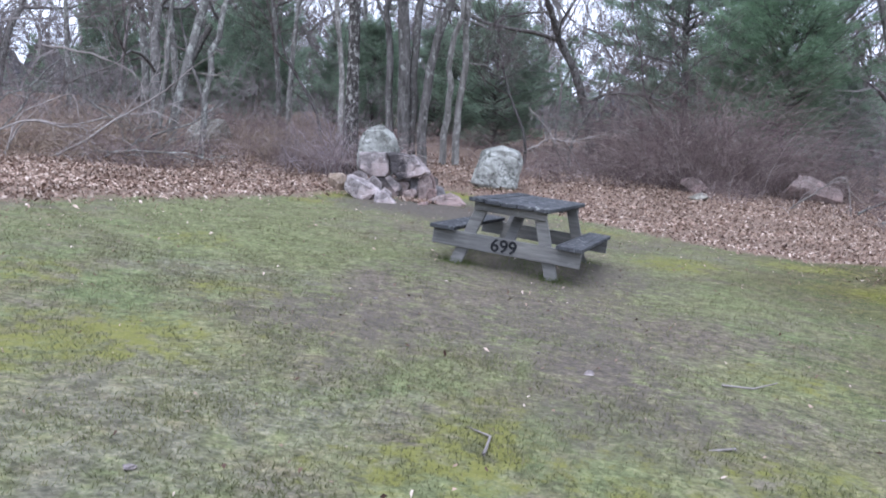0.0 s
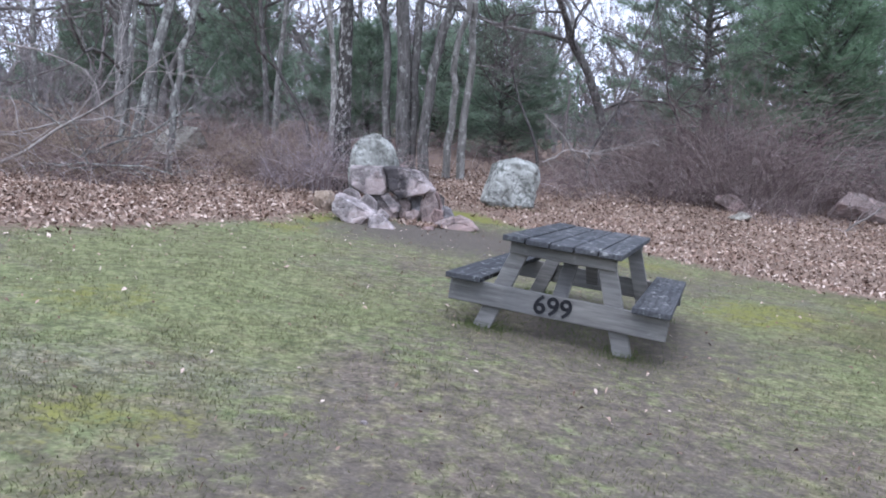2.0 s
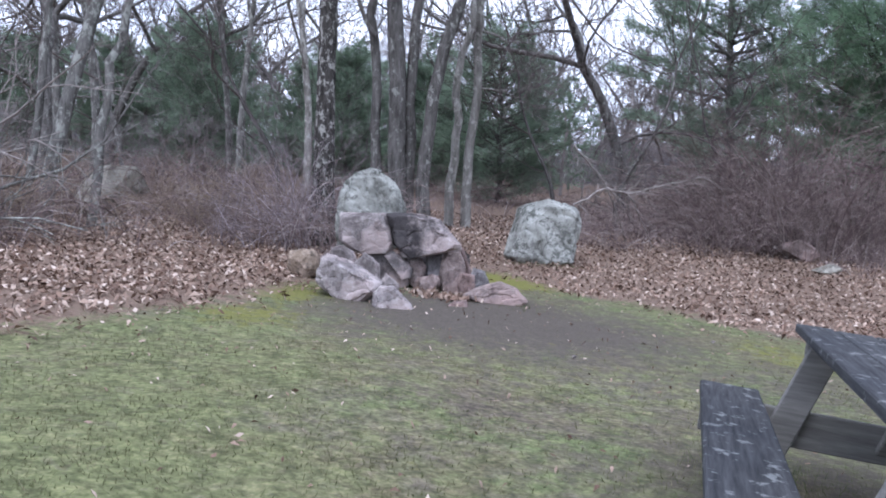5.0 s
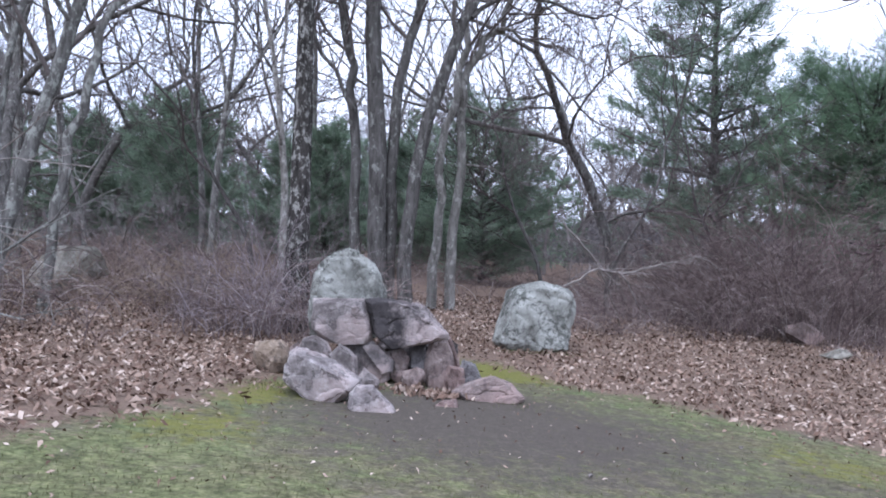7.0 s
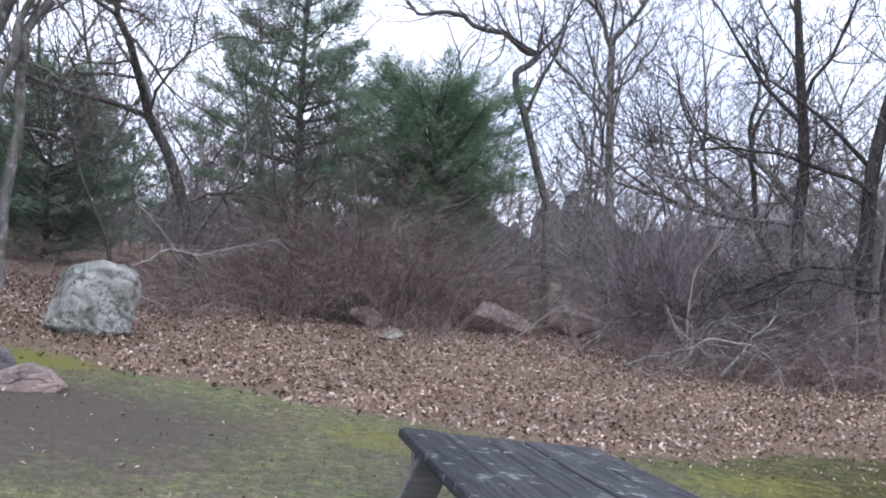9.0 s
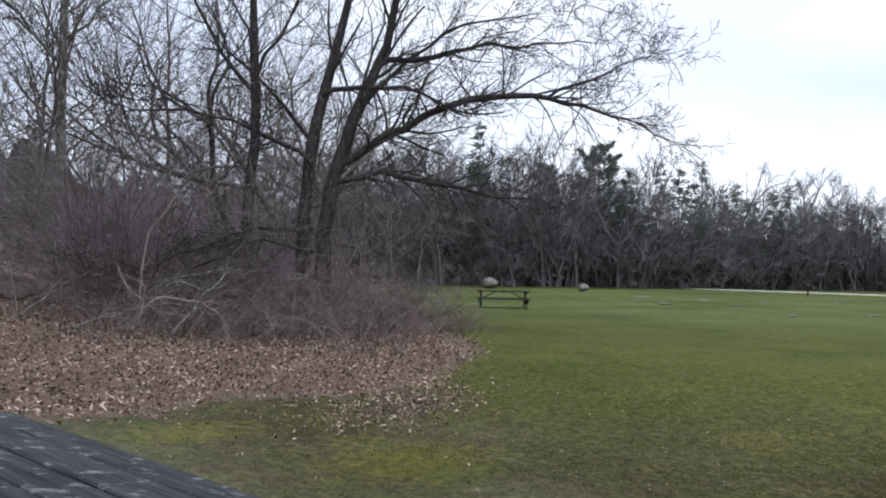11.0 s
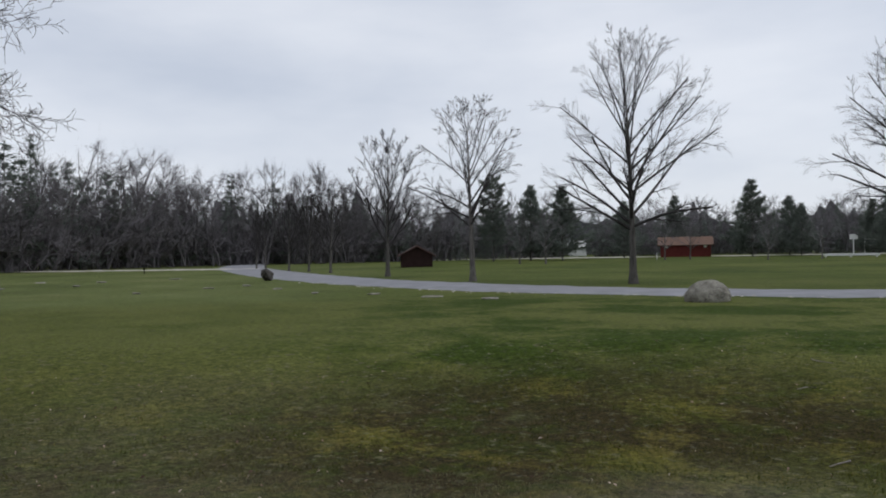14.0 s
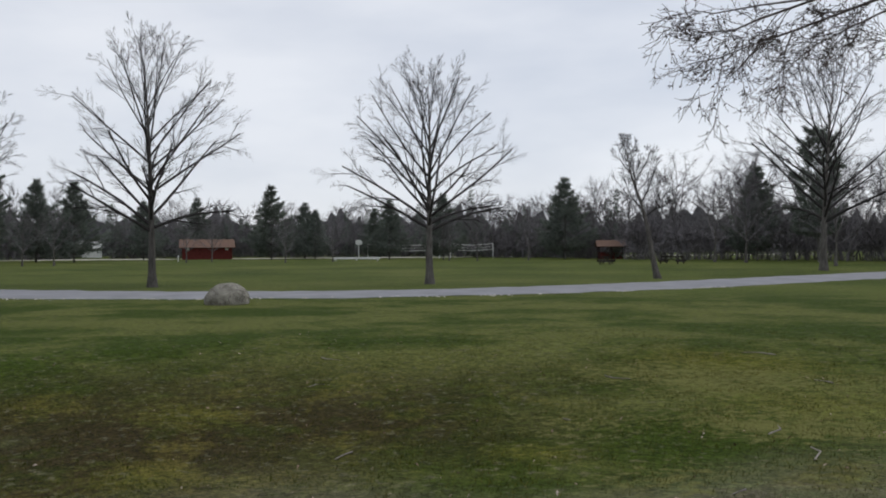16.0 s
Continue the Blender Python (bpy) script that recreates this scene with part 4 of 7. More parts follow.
laid("crown_stone", 3, (-2.06, 18.8, 1.02), (0.97, 0.8, 1.13), 4, STONE_LICHEN, rough=0.055, label="broad lichen-covered stone at the back",
     outline=((0, 0), (0, 0.5), (0.05, 0.74), (0.09, 0.83), (0.18, 0.92), (0.3, 0.985), (0.45, 1.0), (0.62, 0.99), (0.82, 0.87), (0.93, 0.79), (0.97, 0.64), (1, 0.5), (1, 0)))
laid("upper_block", 8, (-2.04, 17.95, 1.0), (0.70, 0.62, 0.53), 0, STONE, rough=0.025, outline=((0, 0.88), (0.04, 0.97), (0.55, 1), (0.86, 0.99), (0.9, 0.85), (0.93, 0.55), (1, 0.36), (0.99, 0.18), (0.93, 0.03), (0.6, 0.04), (0.45, 0), (0.27, 0.08), (0.13, 0.18), (0.02, 0.3)))
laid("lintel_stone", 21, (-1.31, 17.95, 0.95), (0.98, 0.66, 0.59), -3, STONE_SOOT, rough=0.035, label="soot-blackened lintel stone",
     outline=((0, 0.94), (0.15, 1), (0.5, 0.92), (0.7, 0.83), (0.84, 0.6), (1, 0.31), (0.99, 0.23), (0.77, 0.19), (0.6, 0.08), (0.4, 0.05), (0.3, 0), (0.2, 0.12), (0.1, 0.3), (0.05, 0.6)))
laid("hearth_wing", 14, (-2.06, 16.3, 0.49), (0.74, 0.62, 0.57), -10, STONE_PALE, rough=0.03, label="long pale granite slab",
     outline=((0, 0.5), (0.08, 0.93), (0.18, 1.0), (0.6, 0.76), (0.83, 0.58), (0.98, 0.47), (1, 0.32), (0.83, 0.18), (0.68, 0.05), (0.55, 0), (0.34, 0.18), (0.03, 0.42)))
laid("front_stone", 31, (-1.58, 15.80, 0.46), (0.43, 0.36, 0.31), 5, STONE_PALE, rough=0.03, outline=((0, 0.3), (0.04, 0.75), (0.2, 0.98), (0.5, 1), (0.7, 0.72), (0.98, 0.36), (1, 0.1), (0.6, 0), (0.25, 0.05)))
laid("round_stone", 5, (-2.78, 17.55, 0.64), (0.42, 0.38, 0.42), 0, STONE_TAN, rough=0.025, boxy=2.8, cuts=22, label="rounded tan stone")
laid("side_stone", 36, (-2.57, 17.75, 0.62), (0.20, 0.3, 0.42), 10, STONE_PINK)
laid("side_stone", 6, (-2.29, 17.5, 0.6), (0.38, 0.4, 0.52), 0, STONE, rough=0.03, outline=((0, 0.6), (0.15, 0.95), (0.5, 1), (0.85, 0.85), (1, 0.6), (0.95, 0.1), (0.1, 0)))
laid("side_stone", 17, (-1.96, 17.3, 0.58), (0.31, 0.32, 0.46), 0, STONE, rough=0.03, outline=((0, 0.75), (0.3, 1), (0.7, 0.88), (0.92, 0.7), (1, 0.2), (0.85, 0), (0.1, 0.3)))
laid("small_stone", 18, (-1.69, 17.05, 0.52), (0.23, 0.24, 0.30), 20, STONE, rough=0.03, boxy=3.0, cuts=10)
laid("jamb_stone", 9, (-1.74, 17.92, 0.56), (0.58, 0.40, 0.52), -6, STONE_INNER, rough=0.03, outline=((0, 0.95), (0.5, 1), (1, 0.6), (0.97, 0.1), (0.8, 0), (0.3, 0), (0.05, 0.4)))
# its darker stone paints in the shadow of the recess
laid("leaning_slab", 40, (-1.63, 17.72, 0.68), (0.38, 0.2, 0.38), -8, STONE_INNER, (-8, 0), rough=0.03, label="flat grey slab leaning in the hearth", outline=((0, 0.85), (0.35, 1), (1, 0.42), (0.97, 0.1), (0.75, 0), (0.4, 0.4)))
laid("back_stone", 10, (-1.40, 17.9, 0.56), (0.26, 0.28, 0.42), 0, STONE_PINK, rough=0.03, boxy=2.4, cuts=16)
laid("back_stone", 11, (-1.22, 17.66, 0.52), (0.28, 0.25, 0.27), 0, STONE_PINK, rough=0.03, boxy=2.2, cuts=16)
laid("back_stone", 12, (-1.17, 17.98, 0.72), (0.23, 0.22, 0.32), 4, STONE_GREY, rough=0.025, outline=((0, 0.1), (0.05, 1), (0.9, 0.95), (1, 0.2), (0.6, 0)))
laid("jamb_stone", 13, (-0.94, 17.9, 0.5), (0.36, 0.46, 0.62), 4, STONE_PINK, rough=0.03, label="pinkish stone under the lintel", outline=((0.25, 0.97), (0.7, 1), (0.9, 0.7), (1, 0.3), (0.8, 0), (0.1, 0.03), (0, 0.3), (0.1, 0.7)))
laid("jamb_stone", 15, (-0.80, 18.05, 0.5), (0.30, 0.4, 0.64), -4, STONE_ROSE, rough=0.03, outline=((0.05, 1), (0.5, 0.98), (0.8, 0.6), (1, 0.25), (0.95, 0), (0.1, 0)))
laid("small_stone", 26, (-0.78, 17.52, 0.50), (0.23, 0.22, 0.33), 10, STONE_ROSE, rough=0.03, label="reddish broken stone", outline=((0, 0.5), (0.2, 1), (0.9, 0.9), (1, 0.5), (0.8, 0), (0.2, 0.1)))
laid("small_stone", 16, (-0.61, 17.64, 0.48), (0.27, 0.28, 0.40), 8, STONE_GREY, rough=0.03, outline=((0, 0.6), (0.25, 1), (0.7, 0.9), (1, 0.5), (0.95, 0), (0.1, 0.1)))
laid("hearth_wing", 19, (-0.44, 17.25, 0.42), (0.80, 0.46, 0.33), 4, STONE_PINK, rough=0.03, label="low brownish slab", outline=((0, 0.45), (0.2, 0.72), (0.57, 1), (0.82, 0.78), (1, 0.28), (0.95, 0.03), (0.6, 0), (0.3, 0.12), (0.08, 0.3)))
laid("hearth_kerb", 33, (-0.90, 16.5, 0.46), (0.25, 0.2, 0.12), -12, STONE_ROSE, rough=0.03, outline=((0, 0.3), (0.3, 0.8), (0.9, 1), (1, 0.4), (0.8, 0), (0.1, 0)))
laid("foundation_stone", 22, (-1.75, 18.6, 0.4), (1.0, 0.8, 0.72), 30, STONE)
laid("foundation_stone", 23, (-1.15, 18.55, 0.4), (0.9, 0.7, 0.66), -20, STONE_INNER)
ash = Shape()
rng = random.Random(4)
for k in range(260):
    x, y = -1.05 + rng.gauss(0, 0.24), 17.15 + rng.gauss(0, 0.16)
    p = Vector((x, y, zed(x, y) + rng.uniform(0.005, 0.05)))
    d = wiggle(rng, 1).normalized() * rng.uniform(0.015, 0.05)
    w = d.orthogonal().normalized() * rng.uniform(0.01, 0.025)
    ash.poly((p - d - w, p + d - w * 0.6, p + d * 1.1 + w, p - d * 0.7 + w))
tagged(ash.put("charred_litter", LEAF, None, False), "charred leaves and ash in the hearth", "ash", kind="stuff")


def lone_rock(name, seed, at, size, turn, material, label, cuts=7, rough=0.06, sink=0.08, boxy=2.4, taper=0.0, outline=()):
    ob = rock(name, seed, size, material, None, cuts, rough, boxy, 5 if outline else 4, taper=taper, outline=outline)
    ob.matrix_basis = pose(at[0], at[1], zed(*at) - sink * size[2], 0, 0, turn)
    return tagged(ob, label, "boulder")


lone_rock("boulder", 41, (0.70, 22.0), (1.34, 1.1, 1.18), 2, STONE_LICHEN, "pale lichened granite boulder at the edge of the woods", 12, 0.03,
          outline=((0, 0.14), (0.1, 0.5), (0.2, 0.86), (0.3, 0.93), (0.57, 1), (0.85, 0.93), (0.96, 0.84), (1, 0.63), (0.94, 0.3), (0.9, 0.05), (0.5, 0), (0.06, 0.05)))
lone_rock("boulder", 42, (-16.6, 48.5), (1.4, 1.2, 1.0), 0, STONE_FIELD, "grey boulder far back among the trees")
lone_rock("boulder", 43, (-7.3, 23.2), (1.35, 1.1, 1.05), 20, STONE_FIELD, "grey boulder half hidden in brambles")
lone_rock("boulder", 44, (10.3, 25.5), (1.75, 1.2, 0.85), -33, STONE_PINK, "low brownish boulder at the foot of the thicket")
lone_rock("boulder", 45, (13.5, 26.4), (1.8, 1.2, 0.9), -38, STONE_PINK, "brownish boulder half hidden in brambles")
lone_rock("boulder", 46, (6.6, 25.2), (0.8, 0.6, 0.5), 10, STONE_PINK, "small brownish boulder at the woods' edge")
lone_rock("stone", 47, (6.3, 23.1), (0.5, 0.4, 0.22), 10, STONE_FIELD, "flat grey stone in the leaf litter")
lone_rock("boulder", 48, (20.4, -7.5), (1.38, 1.05, 1.02), -122, STONE_FIELD, "rounded pale boulder beside the park road", 3, 0.05, sink=0.36)
lone_rock("boulder", 49, (52.6, 1.9), (1.05, 0.95, 0.85), 10, STONE_DARK, "dark rounded boulder beside the park road", 9, 0.06, boxy=2.2)
lone_rock("boulder", 50, (71.5, 36.6), (1.9, 1.5, 1.15), 0, STONE_FIELD, "large tan boulder at the far edge of the lawn", 4, 0.05)
lone_rock("boulder", 51, (72.3, 27.9), (1.15, 1.0, 0.75), 0, STONE_FIELD, "brown boulder at the far edge of the lawn", 4, 0.05)

# ---- trees behind the fireplace ----
t_big = settle(bare_tree("tree", 101, 15, 0.205, 0.55, 12, 0.28, (-0.012, 0), (5, 5, 5), BARK_DARK, TWIG, label="straight dark flaky-barked tree behind the fireplace", bend=0.015), -3.1, 21.6)
t_gray = settle(forking_tree("tree", 102, 15, 0.16, 0.34, 6, BARK_GREY, TWIG, (0.04, 0.02), label="leafless grey-barked tree with ascending limbs"), -13.0, 33.0)
t_pale = settle(forking_tree("tree", 103, 12, 0.12, 0.36, 5, BARK_PALE, TWIG, (0.05, 0), up=0.45, wide=(16, 34), label="slender pale-barked tree without leaves"), -4.9, 31.0)
t_dark = settle(forking_tree("tree", 104, 14, 0.19, 0.30, 6, BARK_BLACK, TWIG, (-0.05, 0.02), crook=0.2, wide=(28, 52), label="dark leafless oak with crooked limbs"), 4.75, 33.6, 130)
t_thin = settle(forking_tree("tree", 105, 13, 0.11, 0.36, 5, BARK_GREY, TWIG, (-0.05, 0), up=0.4, wide=(18, 38), label="thin leafless tree in the woods"), -6.9, 31.6)
t_small = settle(forking_tree("tree", 106, 7, 0.055, 0.28, 5, BARK_BLACK, TWIG, (0.05, 0), crook=0.15, wide=(25, 50), label="leafless sapling in the undergrowth"), 1.85, 29.1)
for src, x, y, a, s in ((t_dark, -9.5, 25, 40, 0.9),
                        (t_thin, -11.5, 30, 200, 1.1), (t_gray, -12.5, 35, 10, 1.0), (t_thin, -8.6, 37, 140, 1.1), (t_dark, -14, 40, 300, 1.0), (t_gray, -5, 43, 70, 1.0), (t_thin, 0.6, 45, 20, 1.1),
                        (t_gray, 11, 47, 100, 1.0), (t_dark, 15, 43, 220, 1.0), (t_gray, -20, 50, 30, 1.0), (t_dark, -9, 52, 80, 1.1), (t_gray, 5, 55, 10, 1.1), (t_thin, -16, 33, 95, 1.0),
                        (t_small, -4.9, 27, 50, 1.1), (t_small, 3.3, 28, 200, 1.0), (t_small, -9, 28, 10, 1.2), (t_small, 7, 30, 70, 1.0), (t_dark, 20, 50, 45, 1.05), (t_gray, -3, 58, 160, 1.1), (t_thin, 13, 55, 10, 1.1), (t_dark, -24, 42, 10, 1.0)):
    again(src, x, y, a, s)

# ---- conifers ----
p_tall = settle(pine("pine_tree", 201, 15.5, 0.19, 0.14, 4.3, 19, 6, NEEDLE, 0.17, 0.36, 1.5, 0.4, inner=0.35, blades=10, fine=0.05), 9.0, 36.6)
p_young = settle(pine("young_pine", 202, 6.6, 0.12, 0.30, 3.4, 15, 8, NEEDLE_FRESH, 0.16, 0.24, 2.2, 0.75, "bushy bright green young pine above the thicket", blades=10, fine=0.045), 10.85, 29.9)
p_cedar = settle(pine("conifer", 203, 6.6, 0.12, 0.03, 3.7, 17, 7, NEEDLE, 0.1, 0.34, 1.25, 0.5, "dense dark green conifer in the woods", blades=8, fine=0.055), -10.3, 40.0, 0, 0.86)
for src, x, y, a, s in ((p_cedar, 1.0, 37.0, 50, 0.9), (p_cedar, -4.6, 38.4, 120, 0.72), (p_cedar, -1.6, 42.0, 80, 0.75), (p_cedar, -16, 45.5, 20, 0.8), (p_cedar, -7, 46, 70, 0.75), (p_cedar, 13.4, 36.5, 140, 0.55),
                        (p_cedar, -21, 48, 160, 0.8), (p_cedar, -13.5, 48, 200, 0.8), (p_cedar, 17.5, 41, 30, 0.7)):
    again(src, x, y, a, s)

# ---- trees on the right of the clearing ----
t_vase = settle(forking_tree("tree", 107, 13, 0.17, 0.33, 6, BARK_GREY, TWIG, crook=0.17, wide=(26, 48), label="leafless tree forking into spreading limbs"), 28.0, 44.0)


def limbed_tree(name, seed, at, bearing, trunks, limbs, bark_mat, label, kids=(5, 5, 4), twig=0.007, crown_mat=None):
    """A tree with its main limbs laid out by hand: lists of (right, toward, up, radius) seen along a bearing."""
    g = random.Random(seed)
    root = new(name)
    a = radians(bearing)
    right, toward = Vector((math.cos(a), math.sin(a), 0)), Vector((math.sin(a), -math.cos(a), 0))
    trunk, crown = Shape(), Shape()

    def line(rows):
        return [right * r + toward * f + Vector((0, 0, z)) for r, f, z, _ in rows], [w for _, _, _, w in rows]

    def smooth(pts, rad):
        out, ro = [], []
        for k in range(len(pts) - 1):
            p0, p1, p2, p3 = pts[max(k - 1, 0)], pts[k], pts[k + 1], pts[min(k + 2, len(pts) - 1)]
            for t in (0, 0.33, 0.66):
                out.append(0.5 * ((2 * p1) + (p2 - p0) * t + (2 * p0 - 5 * p1 + 4 * p2 - p3) * t * t + (3 * p1 - p0 - 3 * p2 + p3) * t ** 3) + wiggle(g, 0.03 if rad[k] > 0.11 else 0.085))
                ro.append(rad[k] + (rad[k + 1] - rad[k]) * t)
        return out + [pts[-1]], ro + [rad[-1]]

    for rows in trunks:
        pts, rad = smooth(*line(rows))
        trunk.tube(pts, rad, 9)
        for k in range(len(pts) // 2, len(pts) - 1):
            d = (pts[k + 1] - pts[k]).normalized() + wiggle(g, 0.9)
            grow(crown, g, pts[k], d, g.uniform(1.5, 3.0), rad[k] * 0.4, len(kids) - 1, kids[1:], 0.4, twig)
    for rows in limbs:
        pts, rad = smooth(*line(rows))
        trunk.tube(pts, rad, 6)
        for k in range(2, len(pts)):
            m = pts[min(k + 1, len(pts) - 1)] - pts[k - 1]
            for s in range(3 if k < len(pts) - 1 else 5):
                d = m.normalized() * 0.7 + wiggle(g, 0.9) + Vector((0, 0, 0.15))
                grow(crown, g, pts[k], d, g.uniform(0.7, 1.9), max(twig, rad[k] * 0.42), len(kids) - 1, kids[1:], 0.05, twig, 0.3, (35, 72))
    trunk.put("trunk", bark_mat, root)
    crown.put("crown", crown_mat or TWIG, root)
    return tagged(settle(root, *at), label, "tree")


oak = limbed_tree("oak_tree", 71, (17.9, 20.0), -58,
                  [[(-0.8, 0, -0.2, 0.24), (-0.75, 0, 2.2, 0.19), (-0.6, 0, 4.6, 0.17), (-0.1, 0, 7.2, 0.13), (0.4, 0, 9.6, 0.09), (0.5, 0.3, 13, 0.03)],
                   [(-0.1, 0.2, -0.2, 0.26), (-0.2, 0.2, 2.4, 0.21), (0.1, 0.2, 4.3, 0.19), (0.75, 0.2, 6.2, 0.15), (1.3, 0.1, 7.6, 0.12), (1.7, 0, 9.6, 0.08), (2.0, 0.3, 12.4, 0.03)],
                   [(-2.4, -1.0, -0.2, 0.2), (-2.3, -1.0, 3.0, 0.16), (-2.2, -1.0, 6.0, 0.14), (-2.4, -1.0, 9.0, 0.10), (-2.8, -1, 12.5, 0.03)]],
                  [[(0.1, 0.2, 4.3, 0.13), (1.4, 0.5, 5.1, 0.11), (2.9, 0.8, 5.9, 0.095), (5.1, 1.0, 6.3, 0.075), (6.5, 1.0, 6.1, 0.05), (7.7, 1.2, 5.7, 0.03), (8.7, 1.2, 5.3, 0.012)],
                   [(5.6, 1.0, 6.3, 0.05), (6.8, 1.0, 6.8, 0.035), (7.8, 0.8, 7.3, 0.02), (8.5, 0.8, 7.6, 0.01)],
                   [(0.0, 0.3, 3.8, 0.09), (1.2, 0.8, 4.1, 0.07), (2.5, 1.2, 3.9, 0.055), (3.6, 1.4, 3.6, 0.04), (5.0, 1.5, 3.5, 0.015)],
                   [(1.1, 0.1, 7.2, 0.09), (2.5, 0.3, 7.3, 0.07), (4.0, 0.5, 7.7, 0.05), (5.4, 0.5, 7.8, 0.03), (7.0, 0.6, 7.9, 0.012)],
                   [(-0.4, 0, 6.2, 0.08), (0.8, 0.6, 6.4, 0.06), (2.2, 1.0, 6.2, 0.045), (3.4, 1.2, 5.6, 0.02)],
                   [(0.3, 0, 9.2, 0.07), (1.8, 0.2, 9.6, 0.05), (3.6, 0.3, 10.0, 0.035), (5.4, 0.4, 9.7, 0.015)],
                   [(1.6, 0, 9.2, 0.06), (3.0, -0.5, 10.4, 0.045), (4.5, -0.6, 11.2, 0.02)],
                   [(-0.6, 0, 5.0, 0.07), (-1.8, 0.5, 6.2, 0.05), (-3.2, 0.8, 7.6, 0.02)],
                   [(-2.3, -1, 6.4, 0.07), (-3.6, -0.8, 8.2, 0.05), (-4.6, -0.6, 10, 0.02)],
                   [(-2.2, -1, 7.0, 0.06), (-1.2, -0.8, 8.6, 0.045), (-0.6, -0.6, 10.6, 0.02)],
                   [(-0.5, 0.3, 2.6, 0.06), (-2.0, 1.0, 2.5, 0.045), (-3.6, 1.8, 1.8, 0.03), (-5.2, 2.4, 1.0, 0.012)],
                   [(-0.3, 0.5, 2.0, 0.05), (-1.6, 1.5, 2.2, 0.038), (-3.0, 2.4, 1.6, 0.026), (-4.2, 3.0, 0.9, 0.01)],
                   [(0.6, 0.2, 5.8, 0.07), (2.0, -0.4, 7.4, 0.05), (3.6, -0.6, 8.6, 0.035), (5.6, -0.6, 9.0, 0.012)],
                   [(-0.6, 0.2, 4.4, 0.07), (-2.0, 1.0, 5.0, 0.05), (-3.6, 1.6, 5.4, 0.03), (-5.0, 2.0, 5.2, 0.012)]], BARK_OAK, "big leafless oak with long low limbs over the lawn", (5, 5, 4), 0.0065, TWIG_OAK)
crooked = limbed_tree("tree", 72, (14.3, 29.4), -38,
                      [[(0.3, 0, -0.2, 0.17), (0.25, 0, 2.5, 0.14), (0.2, 0, 3.8, 0.13), (-0.6, 0, 6.7, 0.115), (-0.85, 0, 7.8, 0.11), (-0.2, 0, 8.3, 0.105), (-0.6, 0, 8.7, 0.10), (-1.75, 0, 9.3, 0.09), (-3.0, 0, 9.8, 0.07), (-4.1, 0, 9.8, 0.055), (-4.6, 0, 11.2, 0.03)]],
                      [[(-0.5, 0, 6.5, 0.07), (0.3, 0, 8.4, 0.05), (1.0, 0, 10.4, 0.03), (1.2, 0, 12, 0.012)], [(-0.2, 0, 8.3, 0.05), (0.9, 0.3, 9.6, 0.03), (1.8, 0.4, 11.0, 0.012)], [(-1.8, 0, 9.3, 0.04), (-2.0, 0, 11, 0.025), (-1.8, 0, 12.5, 0.01)]],
                      BARK_BLACK, "crooked dark tree with a kinked limb", (5, 5, 4))
forked = limbed_tree("tree", 73, (16.4, 28.6), -41,
                     [[(0.1, 0, -0.2, 0.17), (0.1, 0, 3.0, 0.145), (0.0, 0, 6.0, 0.13), (0.0, 0, 9.1, 0.11)]],
                     [[(0.0, 0, 9.0, 0.085), (-0.5, 0, 10.2, 0.07), (-1.3, 0, 11.4, 0.05), (-1.8, 0, 13, 0.02)], [(0.0, 0, 9.0, 0.085), (0.6, 0, 10.0, 0.07), (1.5, 0, 11.4, 0.05), (2.2, 0, 13.2, 0.02)], [(0.0, 0, 9.1, 0.06), (0.1, 0, 11, 0.04), (0.2, 0, 13, 0.02)],
                      [(0.0, 0, 6.8, 0.06), (-0.9, 0, 7.7, 0.05), (-1.9, 0, 8.9, 0.035), (-2.4, 0, 10.4, 0.015)], [(0.0, 0, 7.5, 0.05), (1.0, 0.4, 8.4, 0.035), (1.8, 0.5, 9.8, 0.015)]], BARK_GREY, "leafless tree forking into three upright limbs", (5, 5, 4))
